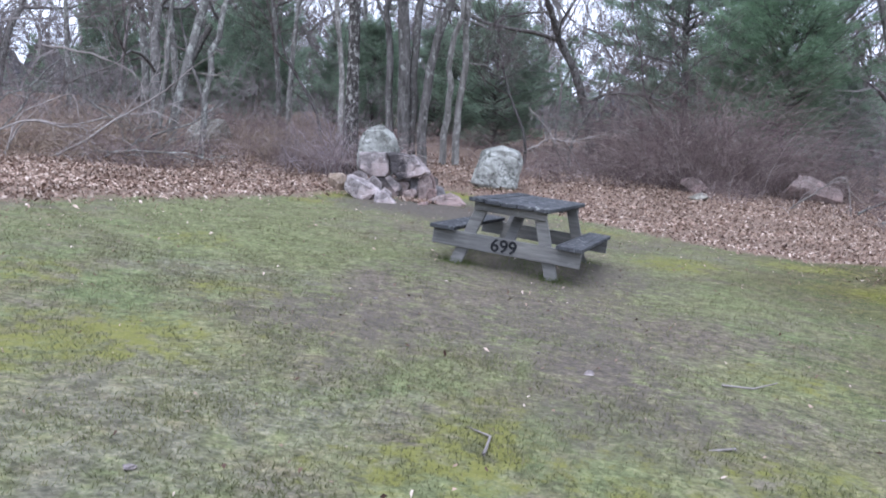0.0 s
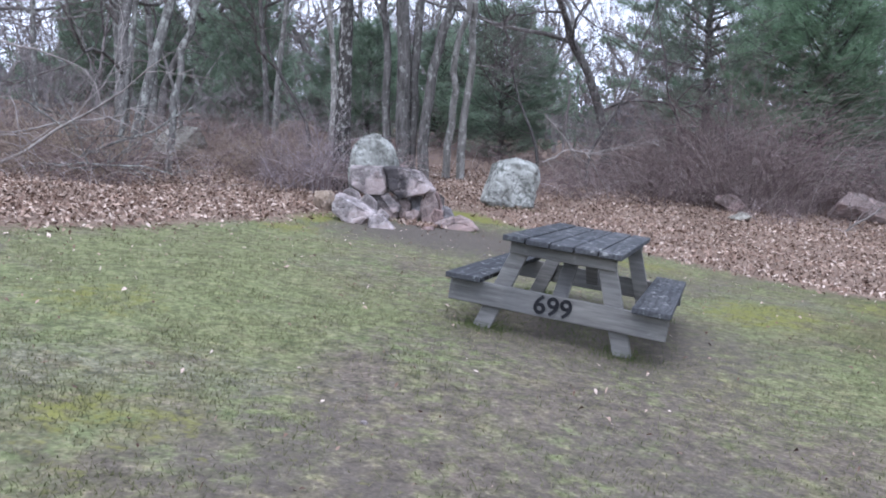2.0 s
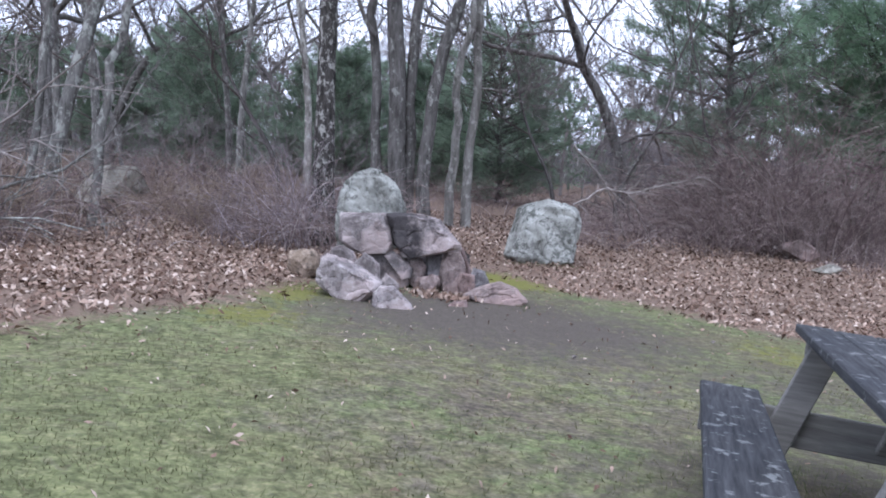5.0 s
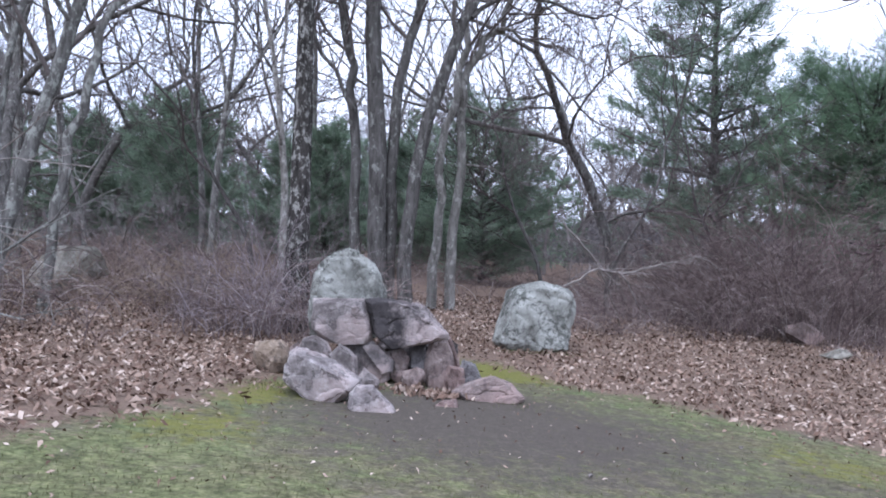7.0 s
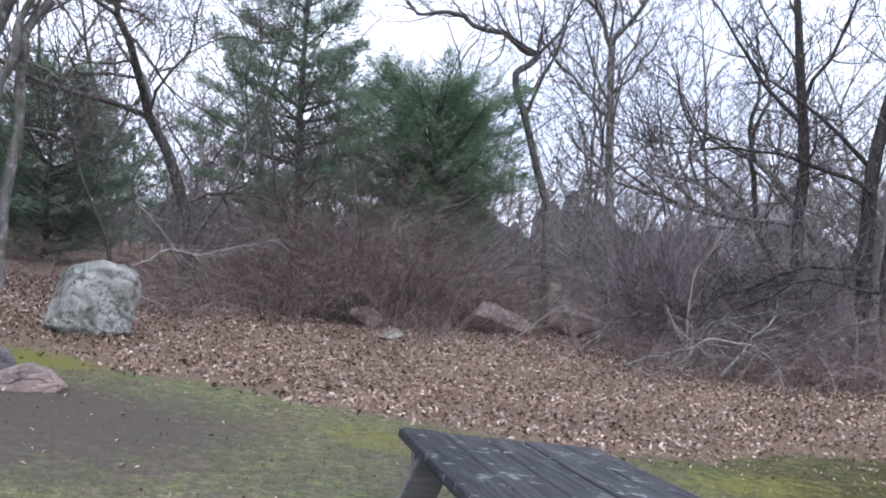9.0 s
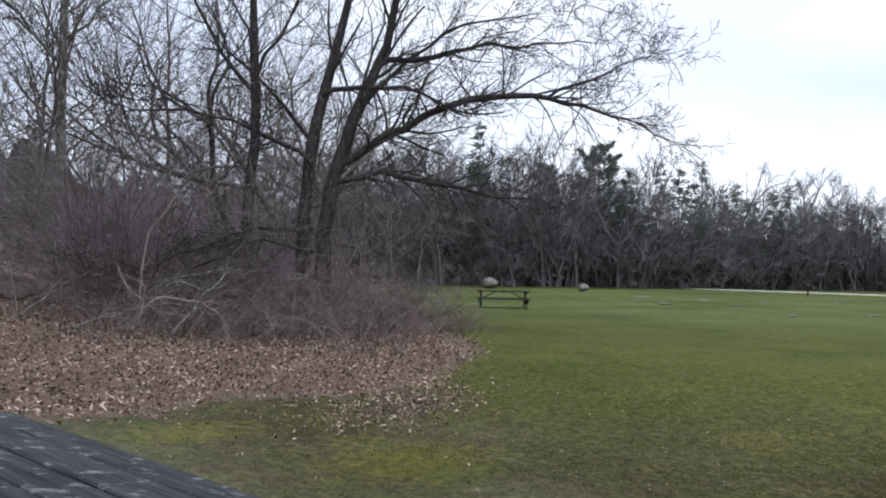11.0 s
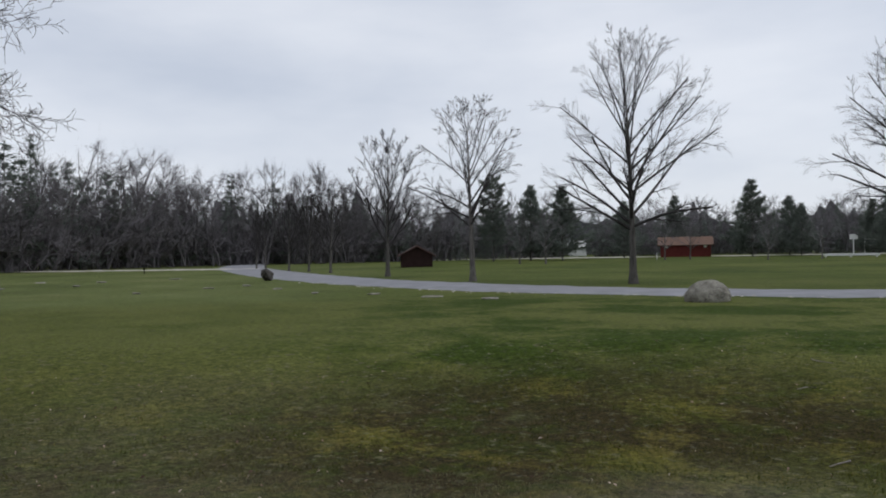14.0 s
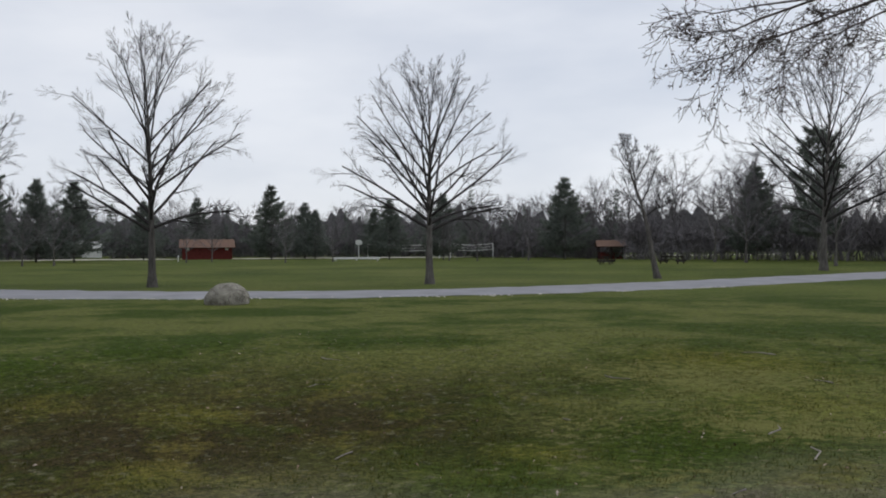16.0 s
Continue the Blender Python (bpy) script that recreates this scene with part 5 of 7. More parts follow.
cluster = limbed_tree("tree", 74, (-2.05, 24.9), 2,
                      [[(-0.35, 0, -0.2, 0.13), (-0.42, 0, 1.6, 0.11), (-0.45, 0, 3.4, 0.10), (-0.6, 0, 4.9, 0.09), (-0.85, 0, 6.2, 0.08), (-1.1, 0, 9.5, 0.05), (-1.2, 0, 13, 0.02)],
                       [(0.05, 0.1, -0.2, 0.22), (0.03, 0.1, 1.6, 0.19), (-0.05, 0.1, 4.0, 0.175), (-0.17, 0.1, 5.6, 0.16), (-0.2, 0.1, 7.2, 0.14), (-0.1, 0.1, 10, 0.09), (0, 0, 14, 0.03)],
                       [(0.3, -0.1, -0.2, 0.14), (0.28, -0.1, 2.0, 0.12), (0.3, -0.1, 4.0, 0.11), (0.55, -0.1, 5.6, 0.10), (0.8, -0.1, 6.6, 0.09), (1.1, 0, 9.0, 0.06), (1.2, 0, 12.5, 0.02)],
                       [(0.6, 0.2, -0.2, 0.16), (0.6, 0.2, 1.6, 0.14), (0.85, 0.2, 3.4, 0.13), (1.25, 0.2, 4.8, 0.12), (1.65, 0.2, 5.9, 0.11), (2.1, 0.2, 7.2, 0.09), (2.8, 0.1, 9.5, 0.05), (3.1, 0, 12, 0.02)]],
                      [[(-0.5, 0, 4.0, 0.05), (-1.2, 0.2, 5.2, 0.04), (-1.7, 0.2, 6.6, 0.03), (-2.0, 0.2, 8.2, 0.012)], [(0.0, 0.1, 6.6, 0.06), (0.5, 0.3, 7.6, 0.05), (0.8, 0.4, 9.2, 0.03), (1.0, 0.4, 11, 0.012)],
                       [(-0.15, 0.1, 6.0, 0.06), (-0.7, 0.2, 7.2, 0.05), (-1.4, 0.4, 9.0, 0.03), (-1.6, 0.4, 11, 0.012)], [(1.7, 0.2, 6.0, 0.06), (2.8, 0.4, 6.4, 0.045), (3.8, 0.5, 6.1, 0.03), (4.8, 0.6, 5.9, 0.012)]],
                      BARK_BLACK, "clump of leafless grey-barked stems from one foot", (5, 5, 4))
white_pair = limbed_tree("tree", 75, (-0.5, 26.7), -2,
                         [[(0.0, 0, -0.2, 0.13), (0.02, 0, 1.2, 0.115), (0.1, 0, 2.5, 0.105), (0.2, 0, 4.3, 0.095), (0.32, 0, 5.3, 0.09), (0.66, 0, 6.0, 0.08), (1.15, 0, 6.6, 0.07), (1.5, 0, 8.5, 0.045), (1.6, 0, 11, 0.015)],
                          [(-0.38, 0.1, -0.2, 0.12), (-0.34, 0.1, 1.6, 0.105), (-0.24, 0.1, 3.0, 0.095), (-0.05, 0.1, 4.4, 0.085), (0.2, 0.1, 5.4, 0.08), (0.3, 0.1, 7.0, 0.06), (0.2, 0.1, 9, 0.04), (0.1, 0, 11.5, 0.015)]],
                         [[(0.9, 0, 6.3, 0.05), (1.5, 0.2, 6.1, 0.04), (2.1, 0.3, 5.9, 0.03), (2.8, 0.4, 5.5, 0.012)], [(0.25, 0, 4.6, 0.03), (0.9, 0.2, 4.3, 0.02), (1.5, 0.3, 4.2, 0.008)], [(0.15, 0, 3.3, 0.025), (0.8, 0.2, 3.1, 0.016), (1.3, 0.2, 3.0, 0.007)],
                          [(0.2, 0.1, 6.0, 0.04), (-0.5, 0.2, 7.2, 0.03), (-1.0, 0.2, 9.0, 0.012)]], BARK_PALE, "pair of slender pale-barked stems grown together", (5, 4, 4), 0.005)
left_pair = limbed_tree("tree", 76, (-7.1, 21.6), 24,
                        [[(-0.7, 0, -0.2, 0.150), (-0.6, 0, 0.8, 0.128), (-0.45, 0, 1.6, 0.120), (0.05, 0, 3.6, 0.112), (0.4, 0, 5.2, 0.105), (0.8, 0, 7.5, 0.083), (1.2, 0, 12, 0.022)],
                         [(0.0, 0.2, -0.2, 0.090), (0.15, 0.2, 1.6, 0.079), (0.45, 0.2, 3.2, 0.075), (0.7, 0.2, 4.5, 0.068), (1.05, 0.2, 5.6, 0.060), (1.7, 0.1, 8.5, 0.038), (2.0, 0, 11.5, 0.011)],
                         [(-0.9, -0.4, -0.2, 0.075), (-0.7, -0.4, 3.0, 0.060), (-0.4, -0.4, 6.0, 0.045), (-0.3, -0.4, 10, 0.015)]],
                        [[(0.2, 0, 4.6, 0.045), (-0.6, 0.3, 5.8, 0.034), (-1.2, 0.4, 7.6, 0.011)], [(1.0, 0.2, 5.6, 0.038), (1.9, 0.4, 6.6, 0.026), (2.8, 0.4, 8.0, 0.009)]], BARK_GREY, "pair of lichened grey trees leaning together", (5, 4, 4))
for src, x, y, a, s in ((t_dark, 30, 33, 30, 1.0), (t_dark, 24, 28, 110, 0.9), (t_dark, 23, 24.5, 60, 0.9), (t_vase, 27.5, 27, 10, 1.0), (t_dark, 33, 30, 150, 0.95),
                        (t_gray, 34, 40, 10, 1.0), (t_dark, 38, 36, 190, 0.95), (t_vase, 44, 42, 60, 1.0), (t_gray, 29, 46, 200, 1.1), (t_dark, 52, 50, 20, 1.05), (t_vase, 60, 55, 10, 1.0)):
    again(src, x, y, a, s)

# ---- trees along the road ----
FIELD = "leafless maple with an oval crown beside the park road"
f_a = settle(bare_tree("maple_tree", 301, 12.0, 0.20, 0.27, 31, 0.325, (0, 0), (8, 6, 4), BARK_FIELD, TWIG_FIELD, twig=0.0038, droop=-0.15, up=0.04, low_angle=60, top_angle=10, profile="round", stop=0.86, wild=0.09, label=FIELD, bend=0.02, crown_mid=0.55), 34.2, -13.45)
f_b = settle(bare_tree("maple_tree", 302, 11.0, 0.21, 0.30, 31, 0.43, (0, 0), (8, 6, 4), BARK_FIELD, TWIG_FIELD, twig=0.0038, droop=-0.15, up=0.04, low_angle=62, top_angle=10, profile="round", stop=0.84, wild=0.09, label=FIELD, bend=0.03, crown_mid=0.55), 25.4, -23.2)
f_c = settle(bare_tree("maple_tree", 303, 10.4, 0.18, 0.36, 22, 0.325, (-0.02, 0), (8, 5, 4), BARK_FIELD, TWIG_FIELD, twig=0.0055, droop=-0.13, up=0.04, low_angle=60, top_angle=10, profile="round", stop=0.84, wild=0.09, label=FIELD, bend=0.03, crown_mid=0.58), 42.8, -8.4)
f_d = settle(bare_tree("maple_tree", 304, 10.2, 0.17, 0.2, 20, 0.25, (0, 0), (6, 5, 4), BARK_FIELD, TWIG_FIELD, twig=0.010, up=0.3, low_angle=48, top_angle=8, profile="round", stop=0.75, wild=0.1, crown_mid=0.6, label="leafless tree with upright limbs beside the park road", bend=0.05), 54.9, -6.7)
f_e = settle(bare_tree("maple_tree", 305, 7.6, 0.19, 0.45, 10, 0.34, (0.24, 0.11), (5, 5, 4), BARK_FIELD, TWIG_FIELD, twig=0.009, up=0.6, low_angle=50, label="damaged leafless tree with a leaning top beside the road", bend=0.08), 18.6, -34.5)
for src, x, y, a, s in ((f_a, 14.6, -51.8, 90, 1.25), (f_d, 69.6, -5.6, 40, 0.75), (f_d, 75.8, -4.8, 80, 0.75), (f_d, 80, -3.6, 10, 0.72), (f_d, 88.3, -2.4, 200, 0.65), (f_d, 93.4, -2.0, 120, 0.65)):
    again(src, x, y, a, s)
f_s = settle(bare_tree("young_maple", 306, 10.0, 0.19, 0.3, 18, 0.40, (0, 0), (5, 5), BARK_FIELD, FAR_TWIG, twig=0.016, up=0.25, low_angle=60, top_angle=15, profile="round", stop=0.75, wild=0.09, label="young leafless tree on the far lawn", bend=0.03, trunk_sides=6), 89.0, -35.4, 10, 0.62)


# ---- thickets, far woods, leaves and grass ----
def polar(bearing, dist):
    """A place by its bearing in degrees (to the left of +y) and distance from the middle of the clearing."""
    a = radians(bearing)
    return -1.0 - math.sin(a) * dist, 8.3 + math.cos(a) * dist


def thicket(name, seed, places, label, material=None, crooked=0.24, lean=1.0):
    """Arching bramble stems with side twigs; places: x, y, height, lean."""
    rng = random.Random(seed)
    sh = Shape()
    for x, y, h, arch in places:
        z = zed(x, y)
        a = rng.uniform(0, 6.28)
        out = Vector((math.cos(a), math.sin(a), 0))
        p, d = Vector((x, y, z - 0.03)), (Vector((0, 0, 1)) + out * rng.uniform(0.1, 0.6) * lean).normalized()
        line, le = [p], h * rng.uniform(1.0, 1.6)
        bend = wiggle(rng, crooked * 0.5)
        for k in range(6):
            bend = bend * 0.55 + wiggle(rng, crooked * 0.8)
            d = (d + out * arch * 0.28 * rng.uniform(0.5, 1.5) - Vector((0, 0, arch * 0.16 * k / 2)) + bend).normalized()
            line.append(line[-1] + d * le / 6)
        r = rng.uniform(0.0035, 0.008)
        sh.tube(line, [r, r * 0.95, r * 0.88, r * 0.78, r * 0.66, r * 0.5, r * 0.3], 3)
        for k in range(rng.randint(4, 8)):
            i = rng.randint(1, 5)
            q = line[i].lerp(line[i + 1], rng.random()) if i < 6 else line[i]
            e = (line[i + 1] - line[i]).normalized() + wiggle(rng, 0.9)
            e = e.normalized() * rng.uniform(0.2, 0.6)
            w = e.orthogonal().normalized() * r * 0.6
            m = q + e * 0.5 + wiggle(rng, 0.06)
            sh.poly((q - w, q + w, m + w * 0.8))
            sh.poly((m - w, m + w, q + e + wiggle(rng, 0.08)))
    return tagged(sh.put(name, material or BRUSH, None), label, "brush", kind="stuff")


SHOWING = ((10.3, 25.5), (13.5, 26.4), (-7.3, 23.2), (0.7, 22.0))


def before_rock(x, y):
    """Low open strip before each boulder at the rim of the clearing."""
    for rx, ry in SHOWING:
        dx, dy = rx + 1, ry - 8.3
        le = math.hypot(dx, dy)
        along, off = ((x + 1) * dx + (y - 8.3) * dy) / le, abs((x + 1) * dy - (y - 8.3) * dx) / le
        if along < le + 0.4 and off < 1.25 and along > le - 9:
            return True
    return False


rng = random.Random(77)
rim = []
while len(rim) < 5200:
    bearing, dist = rng.uniform(38, -72), 15.5 + 17 * rng.random() ** 1.5
    x, y = polar(bearing, dist)
    if litter_depth(np.array([x]), np.array([y]))[0] < 1.0 + rng.random() * 1.5:
        continue
    edge = 16.2 + 1.2 * math.sin(bearing * 0.21) + 0.7 * math.sin(bearing * 0.77 + 1)
    if -8 < bearing < 5:
        edge += 5.5
        if rng.random() < 0.45:
            continue
    if dist < edge or (before_rock(x, y) and rng.random() < 0.9):
        continue
    rim.append((x, y, rng.uniform(0.7, 1.7) * (0.75 + 0.25 * math.sin(bearing * 0.33 + 2)), rng.uniform(0.3, 1.3)))
thicket("bramble_thicket", 1, rim, "tangle of leafless reddish bramble stems along the woods")


def heap(cx, cy, r, h, count, arch=1.0):
    out = []
    for k in range(count):
        a, q = rng.uniform(0, 6.28), r * math.sqrt(rng.random())
        x, y = cx + q * math.cos(a), cy + q * math.sin(a)
        if before_rock(x, y) and rng.random() < 0.85:
            continue
        out.append((x, y, h * (1.05 - 0.6 * (q / r) ** 2) * rng.uniform(0.55, 1.1), arch * rng.uniform(0.5, 1.3)))
    return out


mounds = []
for bearing, dist, r, h, count, arch in ((-24.5, 20.8, 2.7, 4.6, 1500, 0.75), (-20, 21.2, 2.2, 3.4, 700, 0.85), (-30, 21.8, 2.6, 3.4, 800, 0.85), (-14, 21, 1.8, 1.6, 250, 1.2), (8.5, 13.2, 1.3, 1.9, 330, 0.9), (22, 14.0, 2.2, 1.7, 380, 1.1), (29, 12.5, 2.2, 1.8, 350, 1.1),
                                       (-47, 20, 3.0, 1.9, 520, 1.0), (-53, 20, 2.4, 2.0, 480, 0.9), (-58, 21, 2.4, 2.3, 560, 0.8), (-63, 22, 2.2, 1.7, 420, 0.9), (-38, 20.5, 2.6, 1.7, 420, 1.1)):
    mounds += heap(*polar(bearing, dist), r, h, count, arch)
thicket("bramble_mound", 2, mounds, "arching heaps of leafless brambles and vines")
vines = []
for bearing, dist, r, h, count in ((-44.5, 21.2, 1.1, 5.6, 800), (-42.6, 21.8, 1.0, 4.6, 350), (-53.0, 22.0, 1.2, 4.8, 520), (-50.0, 21.5, 1.2, 3.0, 300), (-57, 21.0, 1.2, 2.6, 280), (-49, 21, 1.2, 2.8, 260), (13.5, 12.8, 0.9, 1.5, 60), (10.5, 13.0, 0.5, 2.2, 70)):
    vines += heap(*polar(bearing, dist), r, h, count, 0.25)
thicket("vine_tangle", 3, vines, "dense upright tangle of bare grey vines climbing dead trees", VINE, 0.42, 0.35)


def fallen(seed, start, way, length, r, material, label, kids=(4, 3)):
    """A dead branch: a crooked stem with forked side branches, resting on the ground."""
    g = random.Random(seed)
    root, stem = new("fallen_branch"), Shape()
    p, d = Vector((0, 0, 0.1)), Vector(way).normalized()
    line, rad = [p], [r]
    for k in range(6):
        d = (d + wiggle(g, 0.3) - Vector((0, 0, 0.04))).normalized()
        p = p + d * length / 6
        line.append(p)
        rad.append(r * (1 - 0.13 * (k + 1)))
    drop = min(0.0, min(q.z - (zed(start[0] + q.x, start[1] + q.y) - zed(*start)) for q in line))
    line = [q - Vector((0, 0, drop - 0.01)) if drop < 0 else q for q in line]
    stem.tube(line, rad, 5)
    stem.put("stem", material, root)
    for i in range(kids[0] + 1):
        f = (0.25 + 0.75 * (i + g.uniform(0.1, 0.9)) / (kids[0] + 1)) * 5.99
        k = int(f)
        q, t = line[k].lerp(line[k + 1], f - k), (line[k + 1] - line[k]).normalized()
        e = t * 0.75 + wiggle(g, 0.85) + Vector((0, 0, 0.2))
        bough, e, reach = [q], e.normalized(), length * g.uniform(0.25, 0.5) * (1.15 - 0.1 * k)
        for j in range(4):
            e = (e + wiggle(g, 0.3)).normalized()
            bough.append(bough[-1] + e * reach / 4)
        side = Shape().tube(bough, [rad[k] * w for w in (0.55, 0.47, 0.4, 0.32, 0.22)], 4).put("side_branch", material, root)
        for j in range(kids[1]):
            w = g.uniform(1.0, 3.9)
            base = bough[int(w)].lerp(bough[int(w) + 1], w - int(w))
            tip = (bough[int(w) + 1] - bough[int(w)]).normalized() + wiggle(g, 0.9)
            tip = base + tip.normalized() * reach * g.uniform(0.25, 0.5)
            mid = base.lerp(tip, 0.5) + wiggle(g, reach * 0.06)
            Shape().tube([base, mid, tip], [rad[k] * 0.28 + 0.001, rad[k] * 0.2 + 0.001, 0.003], 3).put("twig", material, side)
    root.location = (*start, zed(*start))
    return tagged(root, label, "branch")


def laid_branch(rows, r, material, label, seed):
    """A dead branch along a crooked line, with broken side twigs."""
    g = random.Random(700 + seed)
    foot = Vector(rows[0])
    pts = [Vector(p) - foot for p in rows]
    line = []
    for k in range(len(pts) - 1):
        p0, p1, p2, p3 = pts[max(k - 1, 0)], pts[k], pts[k + 1], pts[min(k + 2, len(pts) - 1)]
        for t in (0, 0.33, 0.66):
            line.append(0.5 * ((2 * p1) + (p2 - p0) * t + (2 * p0 - 5 * p1 + 4 * p2 - p3) * t * t + (3 * p1 - p0 - 3 * p2 + p3) * t ** 3) + wiggle(g, 0.02))
    line.append(pts[-1])
    root, m = new("fallen_branch"), len(line)
    rad = [r * 0.78 * (1 - 0.6 * k / m) for k in range(m)]
    Shape().tube(line, rad, 6).put("stem", material, root)
    for k in range(1, m - 1):
        e = (line[k + 1] - line[k]).normalized() * 0.8 + wiggle(g, 0.8)
        reach = g.uniform(0.25, 0.95)
        mid = line[k] + e.normalized() * reach * 0.5
        tip = mid + (e.normalized() + wiggle(g, 0.5)).normalized() * reach * 0.5
        Shape().tube([line[k], mid, tip], [rad[k] * 0.5, rad[k] * 0.35, 0.004], 4).put("side_branch", material, root)
    root.location = foot
    return tagged(root, label, "branch")


laid_branch(((8.61, 22.67, 0.53), (8.78, 22.55, 0.72), (9.10, 22.33, 0.99), (9.41, 22.10, 1.30), (9.71, 21.87, 1.42), (9.86, 21.75, 0.39)), 0.035, TWIG_PALE, "pale dead branch leaning on a boulder", 0)
laid_branch(((10.19, 20.14, 0.22), (10.35, 19.98, 0.29), (10.67, 19.66, 0.52), (10.87, 19.45, 0.90), (11.21, 19.08, 0.93), (11.46, 18.79, 0.85), (11.70, 18.49, 0.62), (11.83, 18.34, -0.00)), 0.034, TWIG_PALE, "crooked pale branch fallen before the thicket", 1)
laid_branch(((11.01, 19.74, 0.15), (11.09, 19.65, 0.89), (11.26, 19.47, 1.27), (11.68, 18.99, 1.41), (12.11, 18.46, 1.59)), 0.028, BARK_GREY, "grey branch fallen over the brush", 2)
laid_branch(((10.58, 20.03, 1.50), (10.70, 19.92, 1.14), (10.95, 19.66, 0.84), (11.13, 19.47, 0.59), (11.21, 19.38, 0.10)), 0.030, TWIG_PALE, "pale broken branch hanging in the brush", 3)
laid_branch(((12.34, 21.25, 0.22), (12.42, 21.17, 2.07), (12.57, 21.00, 2.49), (12.76, 20.80, 2.92), (12.98, 20.55, 3.40)), 0.035, TWIG_PALE, "pale broken stem leaning out of the thicket", 4)
laid_branch(((11.41, 19.90, 0.14), (11.53, 19.78, 1.11), (11.76, 19.53, 1.24), (12.06, 19.18, 1.08), (12.35, 18.83, 1.27), (12.69, 18.38, 1.58)), 0.030, BARK_GREY, "grey branch fallen over the brush", 5)
laid_branch(((12.58, 19.35, 0.03), (12.76, 19.12, 0.62), (13.11, 18.66, 1.00), (13.48, 18.15, 1.32), (13.83, 17.61, 1.52)), 0.025, BARK_GREY, "grey branch fallen over the brush", 6)
laid_branch(((-10.27, 18.16, 1.12), (-9.89, 18.37, 1.91), (-9.13, 18.79, 1.85), (-8.38, 19.16, 2.10), (-7.38, 19.59, 2.29), (-7.10, 19.70, 2.47), (-6.67, 19.86, 2.18), (-6.34, 19.98, 1.76), (-6.17, 20.04, 1.05)), 0.032, TWIG_PALE, "long pale branch arching over the brambles", 7)
laid_branch(((-8.44, 19.13, 1.98), (-8.87, 18.92, 1.64), (-9.30, 18.69, 1.24), (-9.52, 18.58, 1.12)), 0.026, TWIG_PALE, "pale branch propped on the arching one", 8)
laid_branch(((-10.44, 17.77, 1.10), (-10.20, 17.90, 2.29), (-9.72, 18.16, 2.61), (-9.22, 18.42, 3.21), (-8.81, 18.62, 3.31), (-8.55, 18.74, 2.46), (-8.06, 18.96, 2.12), (-7.81, 19.07, 1.08)), 0.028, BARK_GREY, "grey arching branch in the brush heap", 9)
laid_branch(((-10.40, 17.79, 1.10), (-10.20, 17.90, 1.66), (-9.82, 18.11, 2.18), (-9.62, 18.21, 2.56), (-9.17, 18.45, 3.03), (-8.81, 18.62, 3.25)), 0.028, BARK_GREY, "grey arching branch in the brush heap", 10)
laid_branch(((-9.75, 18.83, 3.62), (-9.07, 19.16, 3.56), (-8.41, 19.46, 3.37), (-7.83, 19.70, 2.93), (-7.55, 19.82, 1.11)), 0.028, TWIG_PALE, "pale arching branch in the brush heap", 11)
laid_branch(((-9.92, 17.60, 1.08), (-9.72, 17.71, 1.91), (-9.34, 17.91, 2.24), (-8.94, 18.11, 2.45), (-8.69, 18.24, 2.35), (-8.56, 18.30, 1.07)), 0.025, TWIG_PALE, "pale arching branch in the brush heap", 12)
laid_branch(((-10.21, 17.21, 1.07), (-9.91, 17.37, 1.68), (-9.30, 17.71, 1.89), (-8.86, 17.93, 1.78), (-8.40, 18.15, 1.75), (-8.17, 18.26, 1.05)), 0.034, TWIG_PALE, "thick pale branch low in the brush heap", 13)
laid_branch(((-8.64, 18.44, 2.48), (-8.24, 18.65, 2.16), (-7.95, 18.79, 1.88), (-7.81, 18.87, 1.07)), 0.030, BARK_GREY, "grey branch slanting out of the brush heap", 14)
laid_branch(((1.64, 24.6, 3.12), (1.94, 24.6, 2.79), (2.17, 24.6, 2.54), (2.33, 24.6, 2.29), (2.57, 24.7, 1.84), (2.95, 25.4, 1.2), (3.2, 26.0, 0.8)), 0.030, TWIG_PALE, "pale forked branch fallen at the edge of the thicket", 15)
laid_branch(((1.64, 24.4, 1.90), (1.92, 24.4, 2.03), (2.25, 24.45, 2.24), (2.49, 24.4, 2.20), (2.72, 24.4, 2.13), (2.96, 24.5, 1.88), (3.5, 25.3, 1.1), (3.8, 25.9, 0.8)), 0.028, TWIG_PALE, "pale forked branch fallen at the edge of the thicket", 16)
laid_branch(((2.46, 24.5, 2.22), (2.93, 24.7, 2.18), (3.41, 24.8, 2.31), (3.83, 24.8, 2.42), (4.63, 24.9, 2.50), (5.3, 25.6, 1.8), (5.6, 26.2, 0.9)), 0.026, TWIG_PALE, "long pale branch lying over the brush", 17)
fallen(4, polar(-42, 16.6), (0.9, 0.2, 0.3), 3.2, 0.042, BARK_GREY, "dead branch lying on the leaf litter")
fallen(11, polar(-48, 17.0), (0.9, 0.1, 0.3), 2.8, 0.04, BARK_GREY, "thick dead branch lying against the brambles")
fallen(12, polar(-39, 17.8), (0.9, 0.4, 0.3), 2.6, 0.035, BARK_GREY, "thick dead branch lying against the brambles")
for k, (b, d, way, le) in enumerate(((35, 12.6, (0.9, 0.2, 0.5), 3.6), (40, 12.2, (0.9, 0.4, 0.45), 3.6), (37, 13.0, (0.7, -0.3, 0.5), 3.2))):
    fallen(20 + k, polar(b, d), way, le * 1.15, 0.036, TWIG_PALE if k % 2 else BARK_GREY, "pale dead branch tangled in the brush heap", (6, 6))


